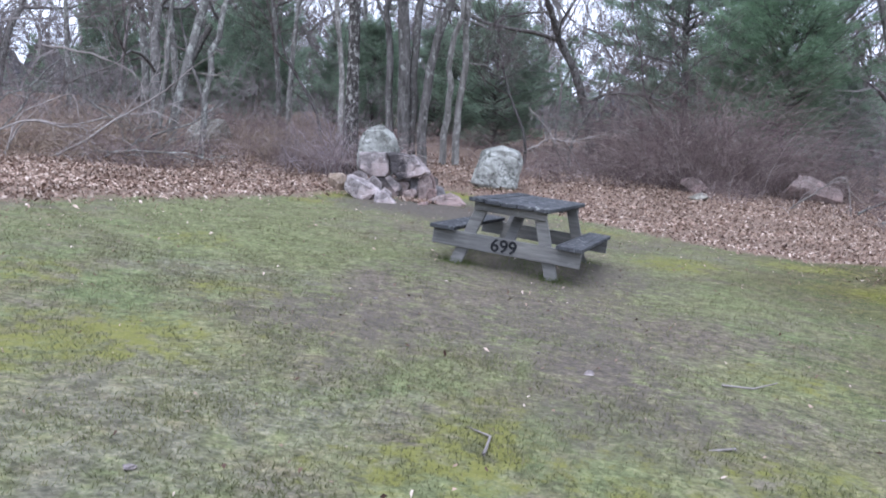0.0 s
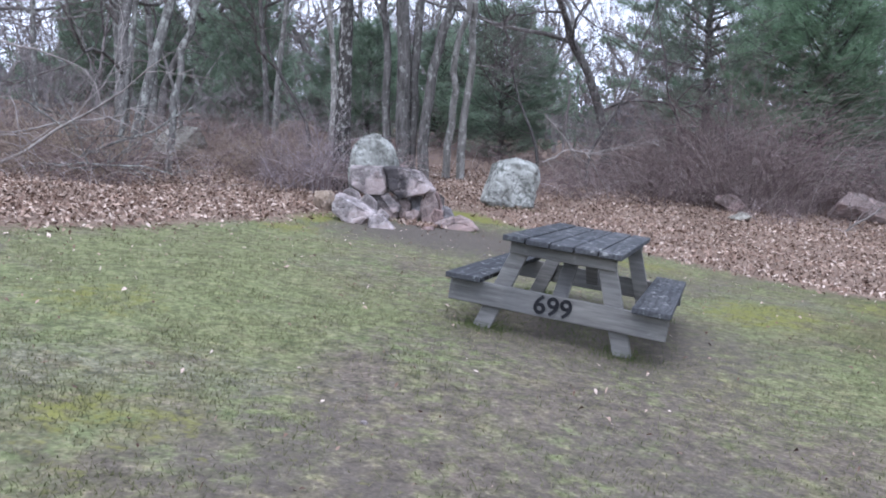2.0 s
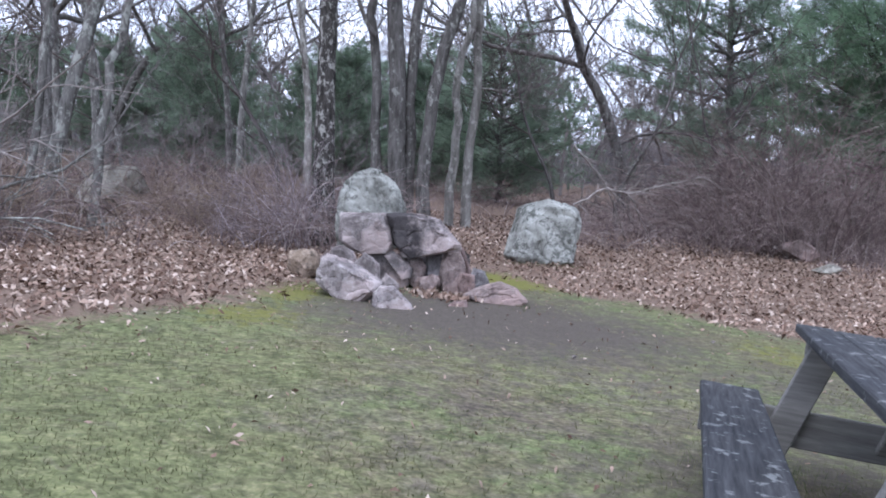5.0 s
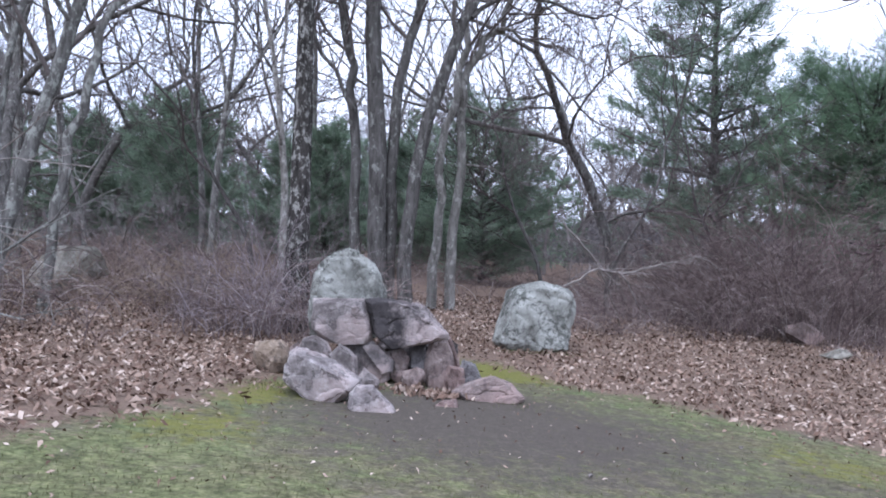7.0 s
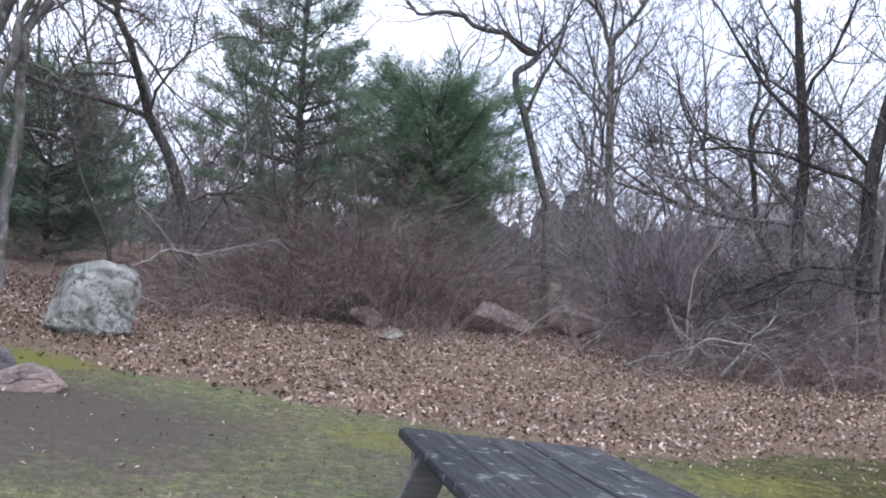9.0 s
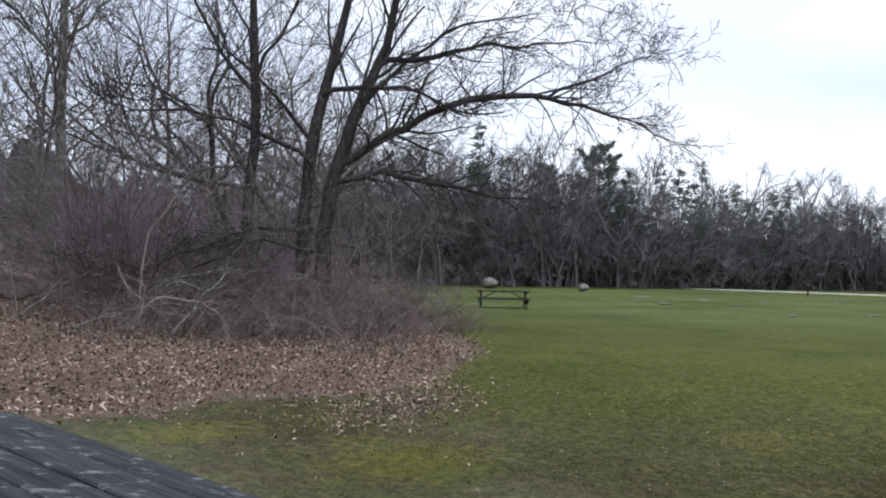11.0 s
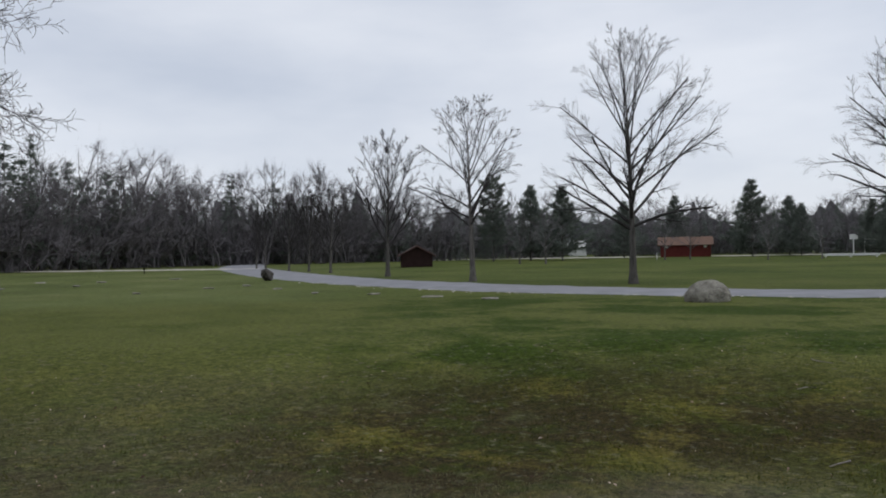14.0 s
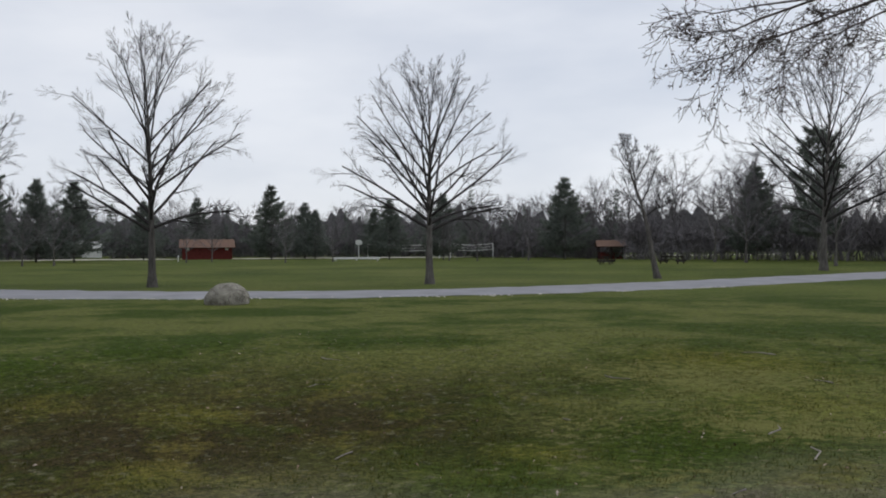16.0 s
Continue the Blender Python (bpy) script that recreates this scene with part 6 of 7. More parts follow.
weeds = []
for b, d, r, h, count in ((24, 15.0, 2.4, 1.3, 420), (31, 15.5, 2.4, 1.4, 420), (17, 17.0, 2.2, 1.3, 380), (36, 13.5, 2.2, 1.3, 320), (12, 15.5, 1.4, 1.2, 200)):
    weeds += heap(*polar(b, d), r, h, count, 0.6)
thicket("dry_weeds", 5, weeds, "tall dry tan weeds before the woods", material=TAN)


def cheap_tree(seed, height, r, level, bole=0.3, flat=3, twig=0.02, wide=(24, 48), stems=1):
    """A far leafless tree of few faces."""
    g = random.Random(seed)
    sh = Shape()
    for k in range(stems):
        d = Vector((g.uniform(-0.1, 0.1), g.uniform(-0.1, 0.1), 1)) if stems == 1 else Vector((g.uniform(-0.7, 0.7), g.uniform(-0.7, 0.7), 1))
        ramify(sh, sh, g, Vector((g.uniform(-0.2, 0.2) * (stems - 1), g.uniform(-0.2, 0.2) * (stems - 1), -0.3)), d, r, height * bole, level, twig, 0.25, 0.15, wide, flat)
    return sh


def cheap_conifer(seed, height, reach):
    g = random.Random(seed)
    sh = Shape()
    sh.tube([Vector((0, 0, -0.2)), Vector((0, 0, height))], [height * 0.014, 0.02], 5)
    layers = int(height * 1.5)
    for i in range(layers):
        f = 0.08 + 0.92 * i / layers
        le = reach * (1 - f) * g.uniform(0.8, 1.15) + 0.12
        for k in range(5):
            if g.random() < 0.12:
                continue
            a = g.uniform(0, 6.28)
            e = Vector((math.cos(a), math.sin(a), g.uniform(-0.25, 0.2)))
            for j in range(3):
                q = Vector((0, 0, f * height)) + e * le * (0.3 + 0.3 * j) * g.uniform(0.8, 1.15)
                needle_spray(sh, g, q, e, 0.5 + le * 0.15, 3, 0.12)
    return sh


def scatter(name, shapes, places, material, label, category):
    """Many far pieces joined in one mesh; places: which shape, x, y, turn, size, tallness."""
    data = [(np.array([tuple(p) for p in s.v]), s.f) for s in shapes]
    vs, fs, base = [], [], 0
    for w, x, y, a, k, tall in places:
        v, f = data[w]
        c, s = math.cos(a), math.sin(a)
        q = np.stack([(v[:, 0] * c - v[:, 1] * s) * k + x, (v[:, 0] * s + v[:, 1] * c) * k + y, v[:, 2] * k * tall + zed(x, y)], 1)
        vs.append(q)
        fs += [tuple(i + base for i in g) for g in f]
        base += len(v)
    return tagged(mesh_object(name, np.concatenate(vs).tolist(), fs, material, False), label, category, kind="stuff")


far_bare = [cheap_tree(k, 11.5, 0.11, 5, 0.30, 4, 0.008) for k in (1, 2, 3, 4, 5)]
far_green = [cheap_conifer(11, 10, 2.4), cheap_conifer(12, 11, 1.9), cheap_conifer(13, 9, 2.8)]
bush = [cheap_tree(k, 2.8, 0.02, 3, 0.34, 5, 0.006, (25, 60), 3) for k in (21, 22, 23)]
rim_bare = [cheap_tree(k, 14.5, 0.15, 4, 0.30, 7, 0.022, (22, 46)) for k in (31, 32, 33, 34, 35)]
rim_bush = [cheap_tree(k, 3.2, 0.03, 2, 0.4, 7, 0.03, (25, 60), 4) for k in (41, 42, 43)]
rng = random.Random(99)


def belt_all(spec, kinds, factor, size, tall=(0.9, 1.2), depth=22, off=0.0):
    out = []
    for b0, d0, b1, d1, count, *grown in spec:
        m = int(count * factor)
        grown = grown[0] if grown else 1.0
        for k in range(m):
            t = (k + rng.random()) / m
            if abs(b0 + (b1 - b0) * t + 118) < 1.1:
                continue
            x, y = polar(b0 + (b1 - b0) * t, d0 + (d1 - d0) * t + off + depth * rng.random() ** 1.3)
            out.append((rng.randrange(kinds), x, y, rng.uniform(0, 6.28), rng.uniform(*size) * grown, rng.uniform(*tall)))
    return out


RIM_FAR = [(-57, 76, -66, 84, 30, 1.05), (-66, 84, -78, 96, 44, 1.1), (-78, 96, -92, 122, 48, 1.1), (-92, 122, -106, 138, 48, 1.0), (-106, 138, -118, 160, 40, 0.8), (-118, 165, -128, 185, 38, 0.8), (-128, 178, -141, 160, 50, 0.78), (-141, 155, -153, 118, 50, 0.8), (-153, 112, -175, 88, 46, 0.86)]
scatter("far_bare_woods", rim_bare, belt_all(RIM_FAR, 5, 1.5, (0.7, 1.25)), FAR_TWIG, "leafless woods beyond the lawn", "woods")
scatter("far_conifers", far_green, belt_all(RIM_FAR[:-1], 3, 0.5, (0.7, 1.3), depth=26, off=3), FAR_NEEDLE, "dark conifers among the far woods", "woods")
scatter("far_conifers", far_green, belt_all(RIM_FAR[4:-1], 3, 0.55, (0.6, 1.05), depth=24, off=0), FAR_NEEDLE, "dark conifers beyond the playing field", "woods")
scatter("far_undergrowth", rim_bush, belt_all(RIM_FAR, 3, 1.3, (1.3, 2.8), depth=14, off=1), FAR_TWIG, "bare undergrowth at the foot of the far woods", "undergrowth")
NEAR_RIM = [(46, 34, 20, 36, 28), (20, 36, -10, 38, 40), (-10, 38, -35, 36, 26), (-35, 36, -62, 38, 12)]
scatter("woods_bare", far_bare, belt_all(NEAR_RIM, 5, 0.8, (0.85, 1.2), depth=34), WOODS_TWIG, "leafless woods behind the clearing", "woods")
scatter("woods_conifers", far_green, belt_all(NEAR_RIM, 3, 0.45, (0.5, 0.85), depth=30, off=8), NEEDLE, "dark conifers deep in the woods", "woods")
scatter("woods_beyond", rim_bare, belt_all([(48, 60, 8, 62, 90), (8, 62, -30, 62, 90), (-30, 62, -66, 66, 60)], 5, 0.85, (0.8, 1.12), depth=34), WOODS_TWIG, "grey leafless trees deep in the woods", "woods")
scatter("undergrowth", bush, belt_all([(42, 20, 6, 24, 110), (6, 27, -8, 27, 40), (-8, 24, -66, 22, 220)], 3, 0.6, (0.6, 1.3), depth=34), WOODS_TWIG, "bare undergrowth in the woods", "undergrowth")
# the woods far behind everything, seen only between the nearer trees
wall = Shape()
brng = random.Random(3)
for lo, hi, r0, h in ((58, -74, 108.0, 12.0), (-62, -106, 152.0, 13.0), (-103, -185, 235.0, 14.0)):
    m = 260
    for k in range(m + 1):
        x, y = polar(lo + (hi - lo) * k / m, r0 + 3 * math.sin(k * 0.7))
        wall.v += [Vector((x, y, zed(x, y) - 0.5)), Vector((x, y, zed(x, y) + h * (0.75 + 0.2 * math.sin(k * 0.37) * math.sin(k * 0.11)) * brng.uniform(0.75, 1.15)))]
    o = len(wall.v) - 2 * (m + 1)
    wall.f += [(o + 2 * k, o + 2 * k + 2, o + 2 * k + 3, o + 2 * k + 1) for k in range(m)]
tagged(wall.put("backdrop", BACKDROP, None, False), "dim grey-brown woods in the far distance", "backdrop", kind="structure")
# lone tall pine at the far rim
p_far = settle(pine("pine_tree", 205, 16.5, 0.2, 0.2, 4.4, 15, 6, FAR_NEEDLE, 0.2, 0.6, 0.7, 0.5, inner=0.35, blades=7, fine=0.09, label="tall dark pine before the far woods"), 100.5, 33.8, 40, 1.05)
again(p_far, 92.0, 38.0, 140, 0.85)

# conifers and saplings standing out before the far woods
p_spire = settle(pine("conifer", 204, 11.5, 0.15, 0.06, 5.4, 19, 6, FAR_NEEDLE, 0.34, 0.62, 0.5, 0.0, "spire-shaped dark conifer before the far woods", 1.05, 0.2, 6, 0.1), 116.8, -46.4)
for x, y, a, s in ((110.2, -48.5, 40, 0.95), (118.7, -64.1, 10, 0.8), (107.4, -80.4, 70, 1.05), (111.4, -91.2, 30, 0.85), (128.0, -80.4, 90, 0.95), (87.3, -87.2, 15, 0.8), (77.8, -88.8, 50, 0.85), (60.4, -94.9, 25, 1.0), (32.2, -91.4, 10, 0.95), (103, -86, 10, 0.7), (95, -92, 60, 0.72)):
    again(p_spire, x, y, a, s)
for x, y, a, s in ((114.5, -39.2, 10, 0.75), (22.5, -80.6, 130, 0.8), (12.0, -80.0, 10, 0.85)):
    again(p_far, x, y, a, s)
for x, y, a, s in ((79.2, -59.5, 80, 0.55), (79.0, -67.3, 140, 0.6), (69.0, -79.2, 30, 0.62), (64.8, -79.9, 200, 0.6), (60.4, -85.4, 60, 0.65), (90.3, -32.6, 120, 0.6), (94.6, -55.7, 20, 0.6), (95.2, -60.1, 70, 0.6), (17.0, -64.6, 10, 0.75), (33.1, -80.4, 50, 0.8), (28.5, -76.8, 100, 0.8)):
    again(f_s, x, y, a, s)


def leaves_on(name, seed, count, place, size, material, label, flat=0.5):
    """Curled leaves lying on the ground."""
    g = np.random.default_rng(seed)
    x, y = place(g, count)
    n = len(x)
    z = land(x, y) + g.uniform(0.003, 0.035, n)
    a, s = g.uniform(0, 6.283, n), g.uniform(*size, n)
    tilt, roll, curl = g.normal(0, flat, n), g.normal(0, flat, n), g.uniform(-0.1, 0.5, n)
    u = np.stack([np.cos(a) * np.cos(tilt), np.sin(a) * np.cos(tilt), np.sin(tilt)], 1) * s[:, None]
    w = np.stack([-np.sin(a) * np.cos(roll), np.cos(a) * np.cos(roll), np.sin(roll)], 1) * (s * g.uniform(0.3, 0.6, n))[:, None]
    up = np.zeros((n, 3))
    up[:, 2] = s * curl
    c = np.stack([x, y, z + s * 0.25], 1)
    v = np.stack([c - u, c - w * 0.9 + up, c + u, c + w + up], 1).reshape(-1, 3)
    i = np.arange(n) * 4
    f = np.concatenate([np.stack([i, i + 1, i + 3], 1), np.stack([i + 1, i + 2, i + 3], 1)])
    return tagged(mesh_object(name, v.tolist(), f.tolist(), material, False), label, "leaves", kind="stuff")


def in_litter(g, count):
    d = 3.5 + 19 * g.random(count * 2) ** 0.8
    b = np.radians(g.uniform(-76, 80, count * 2))
    x, y = -1 - np.sin(b) * d, 8.3 + np.cos(b) * d
    k = litter_depth(x, y) > g.normal(0.12, 0.33, count * 2)
    return x[k][:count], y[k][:count]


leaves_on("leaf_litter", 1, 100000, in_litter, (0.024, 0.055), LEAF, "dry brown oak leaves covering the ground")


def on_lawn(g, count):
    x, y = g.uniform(-6, 12, count), g.uniform(-3, 19, count)
    k = litter_depth(x, y) > g.exponential(2.2, count) * -1 - 0.0
    k |= g.random(count) < 0.12
    return x[k], y[k]


leaves_on("stray_leaves", 2, 15000, on_lawn, (0.008, 0.028), LEAF, "stray dry leaves on the lawn")


def drift(g, count):
    return g.normal(8.8, 1.1, count), g.normal(13.1, 0.5, count)


leaves_on("leaf_drift", 6, 1500, drift, (0.02, 0.045), LEAF, "thin drift of dry leaves on the lawn")


def blades(name, seed, count, radius, material, label, field):
    g = np.random.default_rng(seed)
    d = radius[0] + (radius[1] - radius[0]) * g.random(count) ** 0.75
    k = g.random(count)
    cx, cy = -0.3 - 0.7 * k, 0.5 + 7.8 * k
    b = g.uniform(0, 6.283, count)
    x, y = cx - np.sin(b) * d, cy + np.cos(b) * d
    keep = litter_depth(x, y) < g.normal(-0.1, 0.25, count)
    bare = np.max([blob(x, y, -0.5, 15.8, 2.0, 2.0, 20), blob(x, y, 1.0, 10.4, 1.4, 1.9)] + [blob(x, y, px, py, rx, ry) * w * 0.9 for px, py, rx, ry, w in SOIL], 0)
    keep &= bare < g.random(count) * 0.9
    open_side = sst(5.5, 9.5, np.hypot(x + 1, y - 8) + np.clip(3.2 - y, 0, 6) + 3.0 * sst(0.9, 3.0, x) * (1 - sst(2.9, 4.6, y))) * sst(-6, 6, 0.62 * (x + 1) - 0.78 * (y - 8))
    keep &= (open_side > 0.45) == field
    keep &= (np.sin(x * 5.1 + 1.3 * np.sin(y * 3.7)) * np.sin(y * 4.9 + 1.1 * np.sin(x * 3.3)) > g.uniform(-1.1, 0.5, count))
    x, y = x[keep], y[keep]
    n = len(x)
    a, h = g.uniform(0, 6.283, n), g.uniform(0.012, 0.045, n) * (1.0 if field else 0.75)
    w = g.uniform(0.0018, 0.0042, n)
    z = land(x, y) - 0.004
    lean = g.uniform(0.4, 1.7, n) * h
    v = np.stack([np.stack([x - np.sin(a) * w, y + np.cos(a) * w, z], 1), np.stack([x + np.sin(a) * w, y - np.cos(a) * w, z], 1),
                  np.stack([x + np.cos(a) * lean, y + np.sin(a) * lean, z + h], 1)], 1).reshape(-1, 3)
    f = np.arange(n * 3).reshape(-1, 3)
    return tagged(mesh_object(name, v.tolist(), f.tolist(), material, False), label, "grass", kind="stuff")


blades("grass", 3, 560000, (0.4, 9.5), GRASS, "short mown grass with dry blades", False)
blades("grass", 4, 330000, (2.5, 11.5), GRASS_FIELD, "short dark green grass of the open lawn", True)

TUFT = island("long_grass", [(0.0, (0.05, 0.075, 0.02)), (0.6, (0.10, 0.13, 0.045)), (1.0, (0.17, 0.18, 0.08))], 0.8, 0.5)


def tufts(name, seed, spots, label):
    """Longer unmown blades round the foot of things; spots: x, y, spread, count, height."""
    g = random.Random(seed)
    sh = Shape()
    for cx, cy, wide, count, tall in spots:
        for k in range(count):
            x, y = g.gauss(cx, wide), g.gauss(cy, wide)
            p = Vector((x, y, zed(x, y) - 0.005))
            d = Vector((g.uniform(-0.6, 0.6), g.uniform(-0.6, 0.6), 1)).normalized() * tall * g.uniform(0.4, 1.1)
            w = d.orthogonal().normalized() * g.uniform(0.0015, 0.003)
            sh.poly((p - w, p + w, p + d))
    return tagged(sh.put(name, TUFT, None, False), label, "grass", kind="stuff")


feet = [table.matrix_basis @ Vector((sx * 0.57, sy * 0.98, 0)) for sx in (-1, 1) for sy in (-1, 1)]
tufts("grass_tuft", 12, [(p.x, p.y, 0.13, 420, 0.09) for p in feet] + [(0.75 + 0.3 * math.sin(k * 2.3), 9.4 + 0.28 * k, 0.3, 260, 0.06) for k in range(8)]
      + [(0.15 + 0.22 * k, 21.35, 0.14, 90, 0.08) for k in range(6)] + [(-2.6, 16.5, 0.2, 160, 0.07), (-0.2, 17.0, 0.15, 120, 0.06)], "longer green grass round table legs and stones")

# ---- budding tree whose boughs hang over the lawn ----
def hanging_tree(x, y):
    g = random.Random(61)
    root = new("budding_tree")
    trunk, limb = Shape(), Shape()
    z = zed(x, y)
    trunk.tube([Vector((0, 0, -0.2)), Vector((0.05, 0, 1.5)), Vector((0.0, 0.1, 3.4)), Vector((0.1, 0.1, 6)), Vector((0.1, 0.2, 9))], [0.2, 0.15, 0.13, 0.1, 0.03], 10)
    foot = Vector((x, y, z))
    boughs = ((0.015, ((-0.8, 1.4, 3.9), (-0.23, 2.23, 3.58), (0.16, 2.5, 3.25), (0.5, 2.74, 3.08), (0.76, 3.0, 2.94), (0.87, 3.13, 2.88), (1.02, 3.29, 2.86))),
              (0.014, ((-0.9, 1.2, 3.8), (-0.25, 1.94, 3.34), (0.24, 2.37, 3.11), (0.43, 2.5, 3.03), (0.64, 2.73, 2.91), (0.79, 2.87, 2.85), (0.95, 3.11, 2.72), (1.10, 3.27, 2.68))),
              (0.006, ((0.64, 2.73, 2.9), (0.66, 2.81, 2.75), (0.64, 2.87, 2.6), (0.63, 2.94, 2.52))),
              (0.006, ((0.77, 2.87, 2.85), (0.85, 2.97, 2.69), (0.95, 3.06, 2.58))),
              (0.008, ((0.5, 2.74, 3.08), (0.75, 3.02, 3.03), (0.92, 3.28, 2.96), (1.02, 3.4, 2.98))),
              (0.010, ((-0.8, 1.8, 3.4), (-0.25, 2.47, 2.99), (0.06, 2.91, 2.88), (0.24, 3.03, 2.79), (0.39, 3.15, 2.7), (0.45, 3.15, 2.65))),
              (0.008, ((-0.9, 1.9, 3.1), (-0.3, 2.41, 2.8), (0.01, 2.66, 2.77), (0.11, 2.78, 2.74), (0.2, 2.91, 2.78))))
    for r, rows in boughs:
        pts = [Vector(p) - foot + wiggle(g, 0.012) for p in rows]
        if r > 0.0079 and rows[0][0] < 0:
            pts.insert(0, Vector((0.05, 0.1, rows[0][2] - z + 0.2)))
            rad = [r * 1.6] + [r * (1 - 0.8 * k / (len(rows) - 1)) for k in range(len(rows))]
        else:
            rad = [r * (1 - 0.75 * k / (len(rows) - 1)) for k in range(len(rows))]
        limb.tube(pts, rad, 5)
        for k in range(2 if r > 0.0079 else 1, len(pts) - 1):
            for s in range(5 if r > 0.009 else (3 if r > 0.007 else 2)):
                q = pts[k].lerp(pts[k + 1], g.random())
                e = (pts[k + 1] - pts[k]).normalized() * 0.9 + wiggle(g, 0.8) + Vector((0, 0, -0.1))
                grow(limb, g, q, e, g.uniform(0.15, 0.42), rad[k] * 0.25 + 0.0012, 2, (4, 5), -0.05, 0.0017, 0.24, (28, 60))
    ends = [limb.v[i] for f in limb.f[::3] for i in f[:1]]
    for p in g.sample(ends, min(1300, len(ends))):
        for k in range(1):
            e = wiggle(g, 1).normalized() * g.uniform(0.012, 0.028)
            w = e.orthogonal().normalized() * 0.005
            q = p + wiggle(g, 0.01)
            limb.poly((q - w, q + e * 0.5 + w, q + e, q + e * 0.4 - w * 1.5))
    trunk.put("trunk", BARK_DARK, root)
    limb.put("crown", TWIG, root)
    root.location = (x, y, z)
    return tagged(root, "budding tree with fine twigs hanging over the lawn", "tree")


hanging_tree(-2.2, -0.7)


# ---- buildings and park fittings ----
def house(name, at, turn, size, wall_h, roof_h, wall_mat, roof_mat, label, eave=0.5, openings=()):
    """A gabled building: walls, two roof slopes, gables, doors and windows."""
    root = new(name)
    L, W = size
    t = 0.15
    for s in (-1, 1):
        part("wall", box((L, t, wall_h), (0, s * (W - t) / 2, wall_h / 2), bevel=0.01), wall_mat, root)
        part("wall", box((t, W - 2 * t, wall_h), (s * (L - t) / 2, 0, wall_h / 2), bevel=0.01), wall_mat, root)
        g = Shape()
        x = s * L / 2
        for xx in (x, x - s * t):
            g.v += [Vector((xx, -W / 2, wall_h)), Vector((xx, W / 2, wall_h)), Vector((xx, 0, wall_h + roof_h))]
        g.f += [(0, 1, 2), (3, 5, 4), (0, 3, 4, 1), (1, 4, 5, 2), (2, 5, 3, 0)]
        g.put("gable", wall_mat, root, False)
        run = math.hypot(W / 2 + eave, roof_h * (W / 2 + eave) / (W / 2))
        a = math.degrees(math.atan2(roof_h, W / 2))
        cy, cz = s * (W / 2 + eave) / 2, wall_h + roof_h - (roof_h * (W / 2 + eave) / (W / 2)) / 2 + 0.06
        part("roof_slope", box((L + 2 * eave, run, 0.12), (0, cy, cz), (-s * a, 0, 0), bevel=0.02), roof_mat, root)
    for kind, face, along, w, h, up, m in openings:
        pos, rot = ((along, face * (W / 2 + 0.01), up + h / 2), (0, 0, 0)) if abs(face) == 1 else ((face / 2 * (L / 2 + 0.01), along, up + h / 2), (0, 0, 90))
        part(kind, box((w, 0.08, h), pos, rot, bevel=0.01), m, root)
    root.matrix_basis = pose(at[0], at[1], zed(*at) - 0.05, 0, 0, turn)
    return tagged(root, label, "building")


DARK_GLASS = plain("dark_opening", (0.02, 0.02, 0.022), 0.4)
house("park_building", (121.8, -78.0), 57, (8.2, 5.0), 2.2, 1.2, RED_WALL, ROOF_TAN, "red wooden park building with a tan roof", 0.5,
      (("door", -1, -3.2, 1.0, 2.0, 0, DARK_GLASS), ("window", -1, 3.0, 0.5, 0.5, 1.6, WHITE), ("window", 1, -3.2, 0.5, 0.5, 1.6, WHITE), ("window", 1, 3.2, 0.5, 0.5, 1.6, WHITE)))
house("shed", (86.9, -18.6), 165, (3.8, 3.4), 1.4, 0.9, BROWN_WALL, ROOF_DARK, "small dark red-brown wooden shed beside the road", 0.4, (("door", 1, 0, 1.2, 1.5, 0, DARK_GLASS), ("window", 1, -1.3, 0.5, 0.35, 1.1, WHITE)))
house("house", (176.0, -86.0), 60, (4.2, 4.0), 2.3, 1.3, WHITE, WHITE, "white house far off among trees", 0.4, (("window", -1, -2, 1.0, 1.2, 1.0, DARK_GLASS), ("window", -1, 2, 1.0, 1.2, 1.0, DARK_GLASS), ("door", -1, 0, 1.0, 2.0, 0, DARK_GLASS)))


def pavilion(at, turn):
    root = new("pavilion")
    for x in (-2.3, 0, 2.3):
        for y in (-2.2, 2.2):
            part("post", box((0.2, 0.2, 2.4), (x, y, 1.2)), BROWN_WALL, root)
    for s in (-1, 1):
        part("roof_slope", box((5.6, 3.1, 0.12), (0, s * 1.4, 2.9), (-s * 22, 0, 0)), ROOF_TAN, root)
    part("back_wall", box((4.6, 0.12, 1.3), (0, -2.2, 0.65)), RED_WALL, root)
    root.matrix_basis = pose(at[0], at[1], zed(*at), 0, 0, turn)
    root.scale = (0.75, 0.75, 0.75)
    return tagged(root, "open red park pavilion with a tan roof", "pavilion")


pavilion((54.0, -96.5), 32)


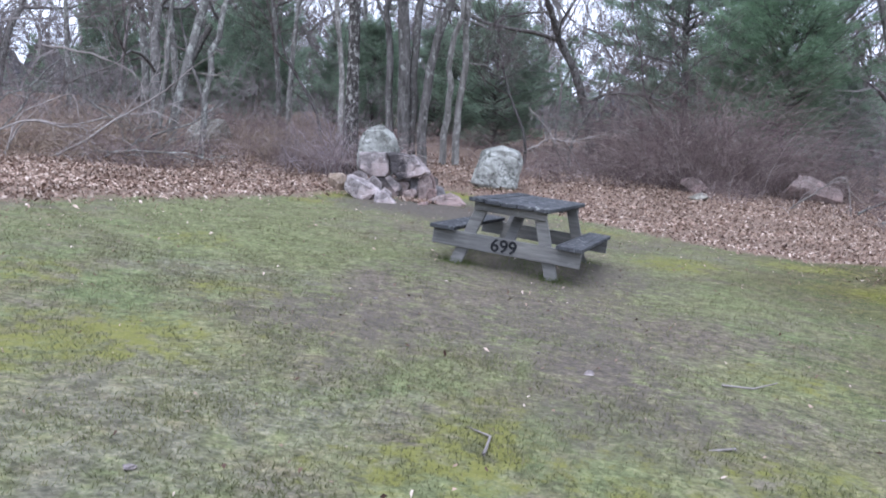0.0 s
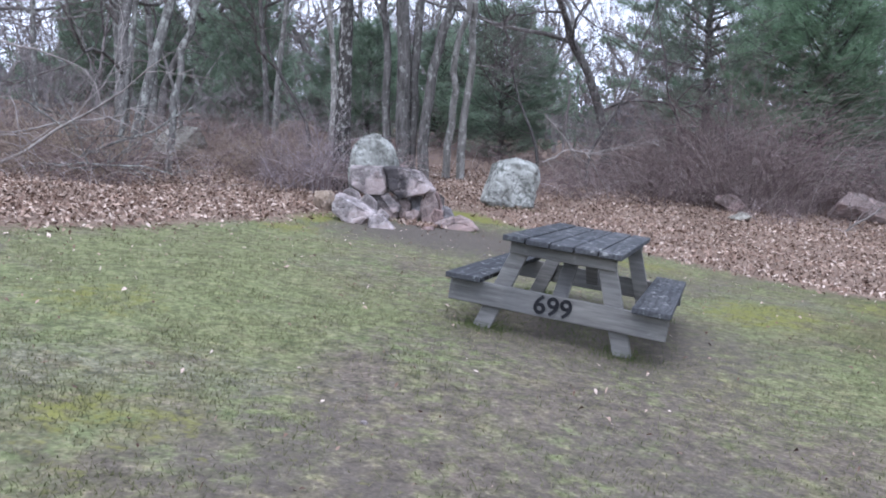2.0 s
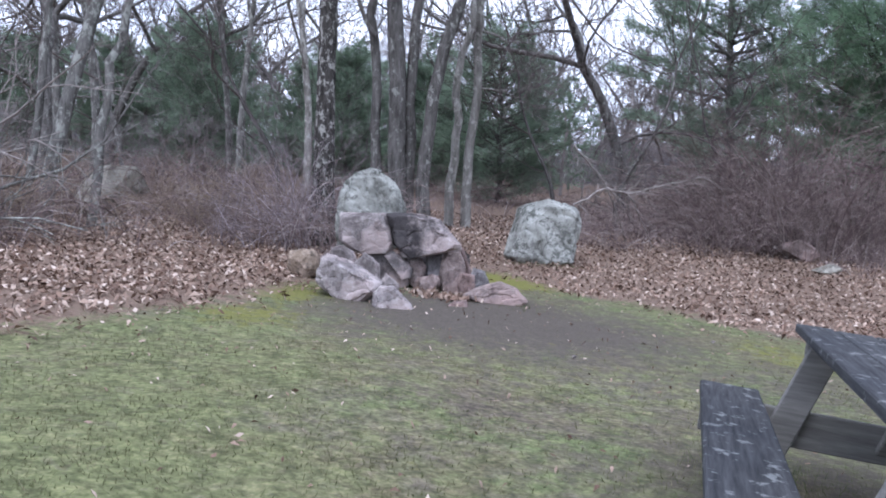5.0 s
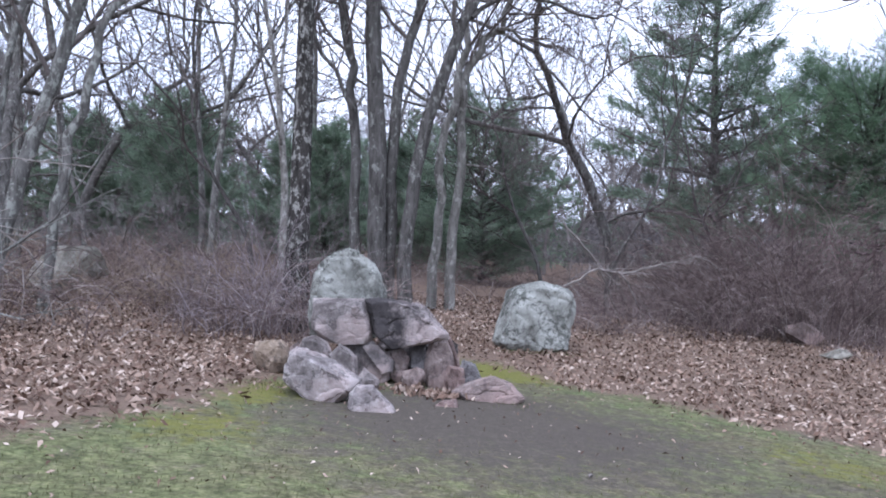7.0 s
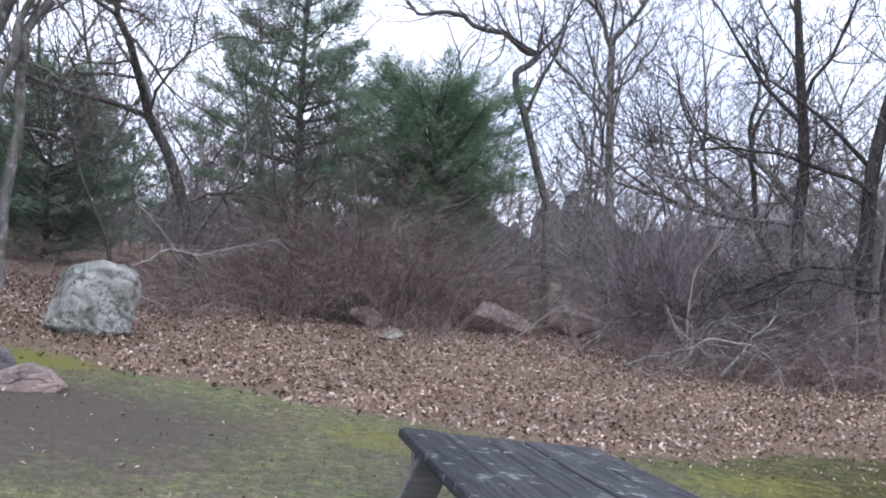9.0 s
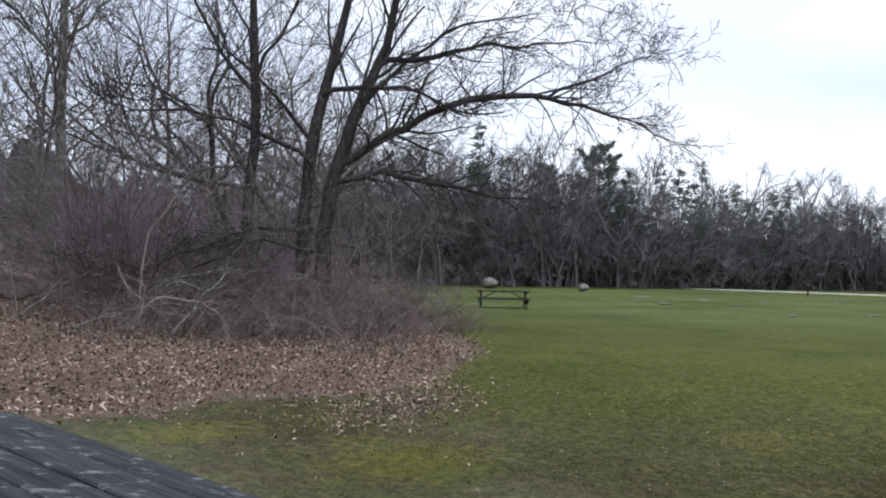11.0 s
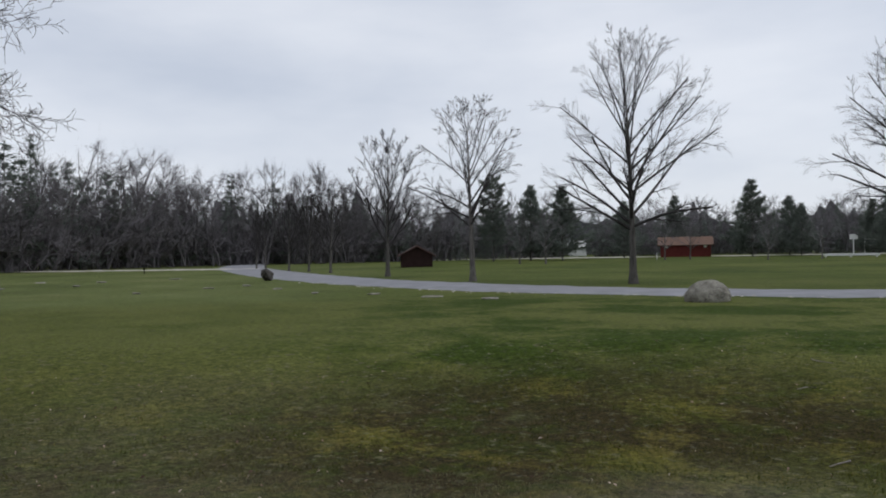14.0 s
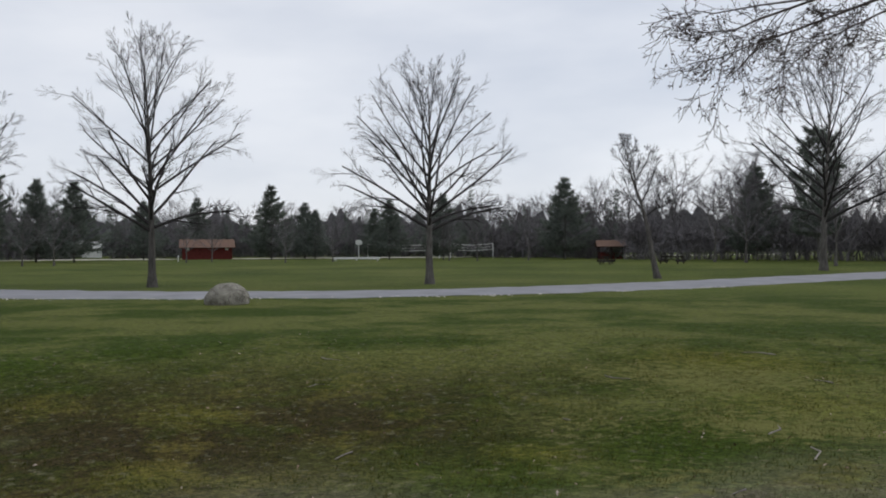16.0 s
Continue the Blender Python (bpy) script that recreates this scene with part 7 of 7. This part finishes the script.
def volleyball(a, c):
    root = new("volleyball_net")
    A, C = Vector((*a, 0)), Vector((*c, 0))
    run = (C - A).length
    for x in (0, run):
        s = Shape().tube([Vector((x, 0, -0.2)), Vector((x, 0, 2.55))], [0.07, 0.07], 8)
        s.put("post", WHITE, root)
    for z, r in ((2.42, 0.06), (1.95, 0.02), (1.5, 0.055)):
        s = Shape().tube([Vector((run * t, 0, z - 0.25 * math.sin(math.pi * t))) for t in (0, 0.25, 0.5, 0.75, 1)], [r] * 5, 4)
        s.put("net_band", NET, root)
    cords = Shape()
    for k in range(1, 40):
        t = k / 40
        dz = -0.25 * math.sin(math.pi * t)
        cords.tube([Vector((run * t, 0, 1.5 + dz)), Vector((run * t, 0, 2.42 + dz))], [0.004, 0.004], 3)
    cords.put("net_mesh", NET, root)
    root.matrix_basis = pose(A.x, A.y, zed(A.x, A.y), 0, 0, math.degrees(math.atan2(C.y - A.y, C.x - A.x)))
    return tagged(root, "white volleyball net on two posts at the far lawn", "volleyball net")


volleyball((95.4, -90.7), (86.5, -98.5))
volleyball((85.2, -99.7), (79.5, -103.9))


def hoop(at, turn):
    root = new("basketball_hoop")
    Shape().tube([Vector((0, 0, -0.2)), Vector((0, 0, 2.8))], [0.09, 0.08], 8).put("post", WHITE, root)
    part("backboard", box((1.1, 0.05, 0.75), (0, 0.2, 2.75)), WHITE, root)
    root.matrix_basis = pose(at[0], at[1], zed(*at), 0, 0, turn)
    return tagged(root, "white basketball hoop at the far lawn", "hoop")


hoop((95.4, -88.6), 50)


def barrier(a, c, h, label):
    """A low white rail."""
    root = new("low_rail")
    A, C = Vector((*a, 0)), Vector((*c, 0))
    run = (C - A).length
    part("rail", box((run, 0.3, 0.3), (run / 2, 0, h)), WHITE, root)
    for x in (0.3, run / 2, run - 0.3):
        part("post", box((0.2, 0.2, h), (x, 0, h / 2)), WHITE, root)
    root.matrix_basis = pose(A.x, A.y, zed(A.x, A.y), 0, 0, math.degrees(math.atan2(C.y - A.y, C.x - A.x)))
    return tagged(root, label, "rail")


barrier((86.8, -74.8), (81.0, -78.3), 0.35, "low pale rail beside the playing field")


def grill(at, turn):
    root = new("grill")
    Shape().tube([Vector((0, 0, -0.1)), Vector((0, 0, 0.6))], [0.05, 0.05], 8).put("post", METAL, root)
    part("fire_box", box((0.55, 0.45, 0.22), (0, 0, 0.7)), METAL, root)
    part("grate", box((0.5, 0.42, 0.03), (0, 0, 0.83)), METAL, root)
    root.matrix_basis = pose(at[0], at[1], zed(*at), 0, 0, turn)
    return tagged(root, "black metal park grill on a post", "grill")


grill((80.9, 9.6), 20)

post = Shape().tube([Vector((0, 0, -0.1)), Vector((0, 0, 0.9)), Vector((0, 0, 0.95))], [0.06, 0.06, 0.03], 8).put("marker_post", WHITE)
post.location = (100.0, -58.0, zed(100, -58))
tagged(post, "short white marker post in the grass", "post")

# ---- flat stones and twigs in the lawn ----
STONES = "flat pale stone set in the lawn"
rng = random.Random(8)
for k, (b, d, w) in enumerate(((-80.5, 50, 1.6), (-83, 60, 1.3), (-85, 52, 0.9), (-86.5, 58, 1.0), (-91, 62, 1.6), (-93, 44, 0.9), (-95.5, 46, 1.0), (-97.5, 41, 0.7), (-79, 64, 1.8), (-104, 34, 0.8), (-108, 31, 1.2), (-112, 29, 0.9), (-88.5, 40, 0.7), (-100, 36, 0.6))):
    x, y = polar(b, d)
    ob = rock("flat_stone", 70 + k, (w * 0.75, w * 0.5, 0.10), STONE_FIELD, None, 5, 0.05, detail=2)
    ob.matrix_basis = pose(x, y, zed(x, y) - 0.02, 0, 0, rng.uniform(0, 180))
    tagged(ob, STONES, "stone", "flat stones in the lawn")
for k, (x, y, w) in enumerate(((0.86, 5.53, 0.075), (-1.28, 3.12, 0.06), (0.55, 5.9, 0.04), (-0.75, 6.95, 0.035), (1.35, 8.3, 0.04), (0.0, 14.1, 0.05), (1.75, 15.9, 0.05))):
    ob = rock("pebble", 90 + k, (w, w * 0.7, w * 0.5), STONE, None, 7, 0.05, detail=2)
    ob.matrix_basis = pose(x, y, zed(x, y) - 0.004, 0, 0, k * 50)
    tagged(ob, "small pale pebble lying in the short grass", "stone", "pebbles on the lawn")
chips = Shape()
edge_line = [(50, -2.5), (40, -4.7), (32, -7.4), (26, -10.9), (19.8, -17), (14.8, -28)]
for (ax, ay), (bx, by) in zip(edge_line, edge_line[1:]):
    run = math.hypot(bx - ax, by - ay)
    nx, ny = -(by - ay) / run, (bx - ax) / run
    if nx * (-1 - ax) + ny * (8 - ay) < 0:
        nx, ny = -nx, -ny
    for k in range(int(run * 11)):
        t, off = rng.random(), 2.85 + abs(rng.gauss(0, 0.4))
        if math.sin(ax + t * 7) + math.sin(3.1 * ax + t * 17) < rng.uniform(-1.6, 1.0):
            continue
        x, y, w = ax + (bx - ax) * t + nx * off, ay + (by - ay) * t + ny * off, rng.uniform(0.02, 0.08)
        p = Vector((x, y, zed(x, y)))
        q = [p + Vector((math.cos(j * 1.57 + k) * w, math.sin(j * 1.57 + k) * w * 0.7, 0)) for j in range(4)]
        top = p + Vector((0, 0, w * 0.55))
        for j in range(4):
            chips.poly((q[j], q[(j + 1) % 4], top))
tagged(chips.put("gravel", SAND, None, False), "pale gravel chips along the edge of the road", "gravel", kind="stuff")
for k in range(14):
    b, d = rng.uniform(-176, -120), rng.uniform(3.5, 14)
    x, y = polar(b, d)
    s = Shape()
    a, le = rng.uniform(0, 6.28), rng.uniform(0.15, 0.55)
    s.tube([Vector((0, 0, 0.01)), Vector((math.cos(a), math.sin(a), 0.03)) * le * 0.5 + wiggle(rng, 0.02), Vector((math.cos(a + 0.3), math.sin(a + 0.3), 0.02)) * le], [0.009, 0.007, 0.004], 4)
    ob = s.put("twig", TWIG_PALE)
    ob.location = (x, y, zed(x, y) + 0.004)
    tagged(ob, "dry twig lying on the lawn", "twig", "twigs on the lawn")
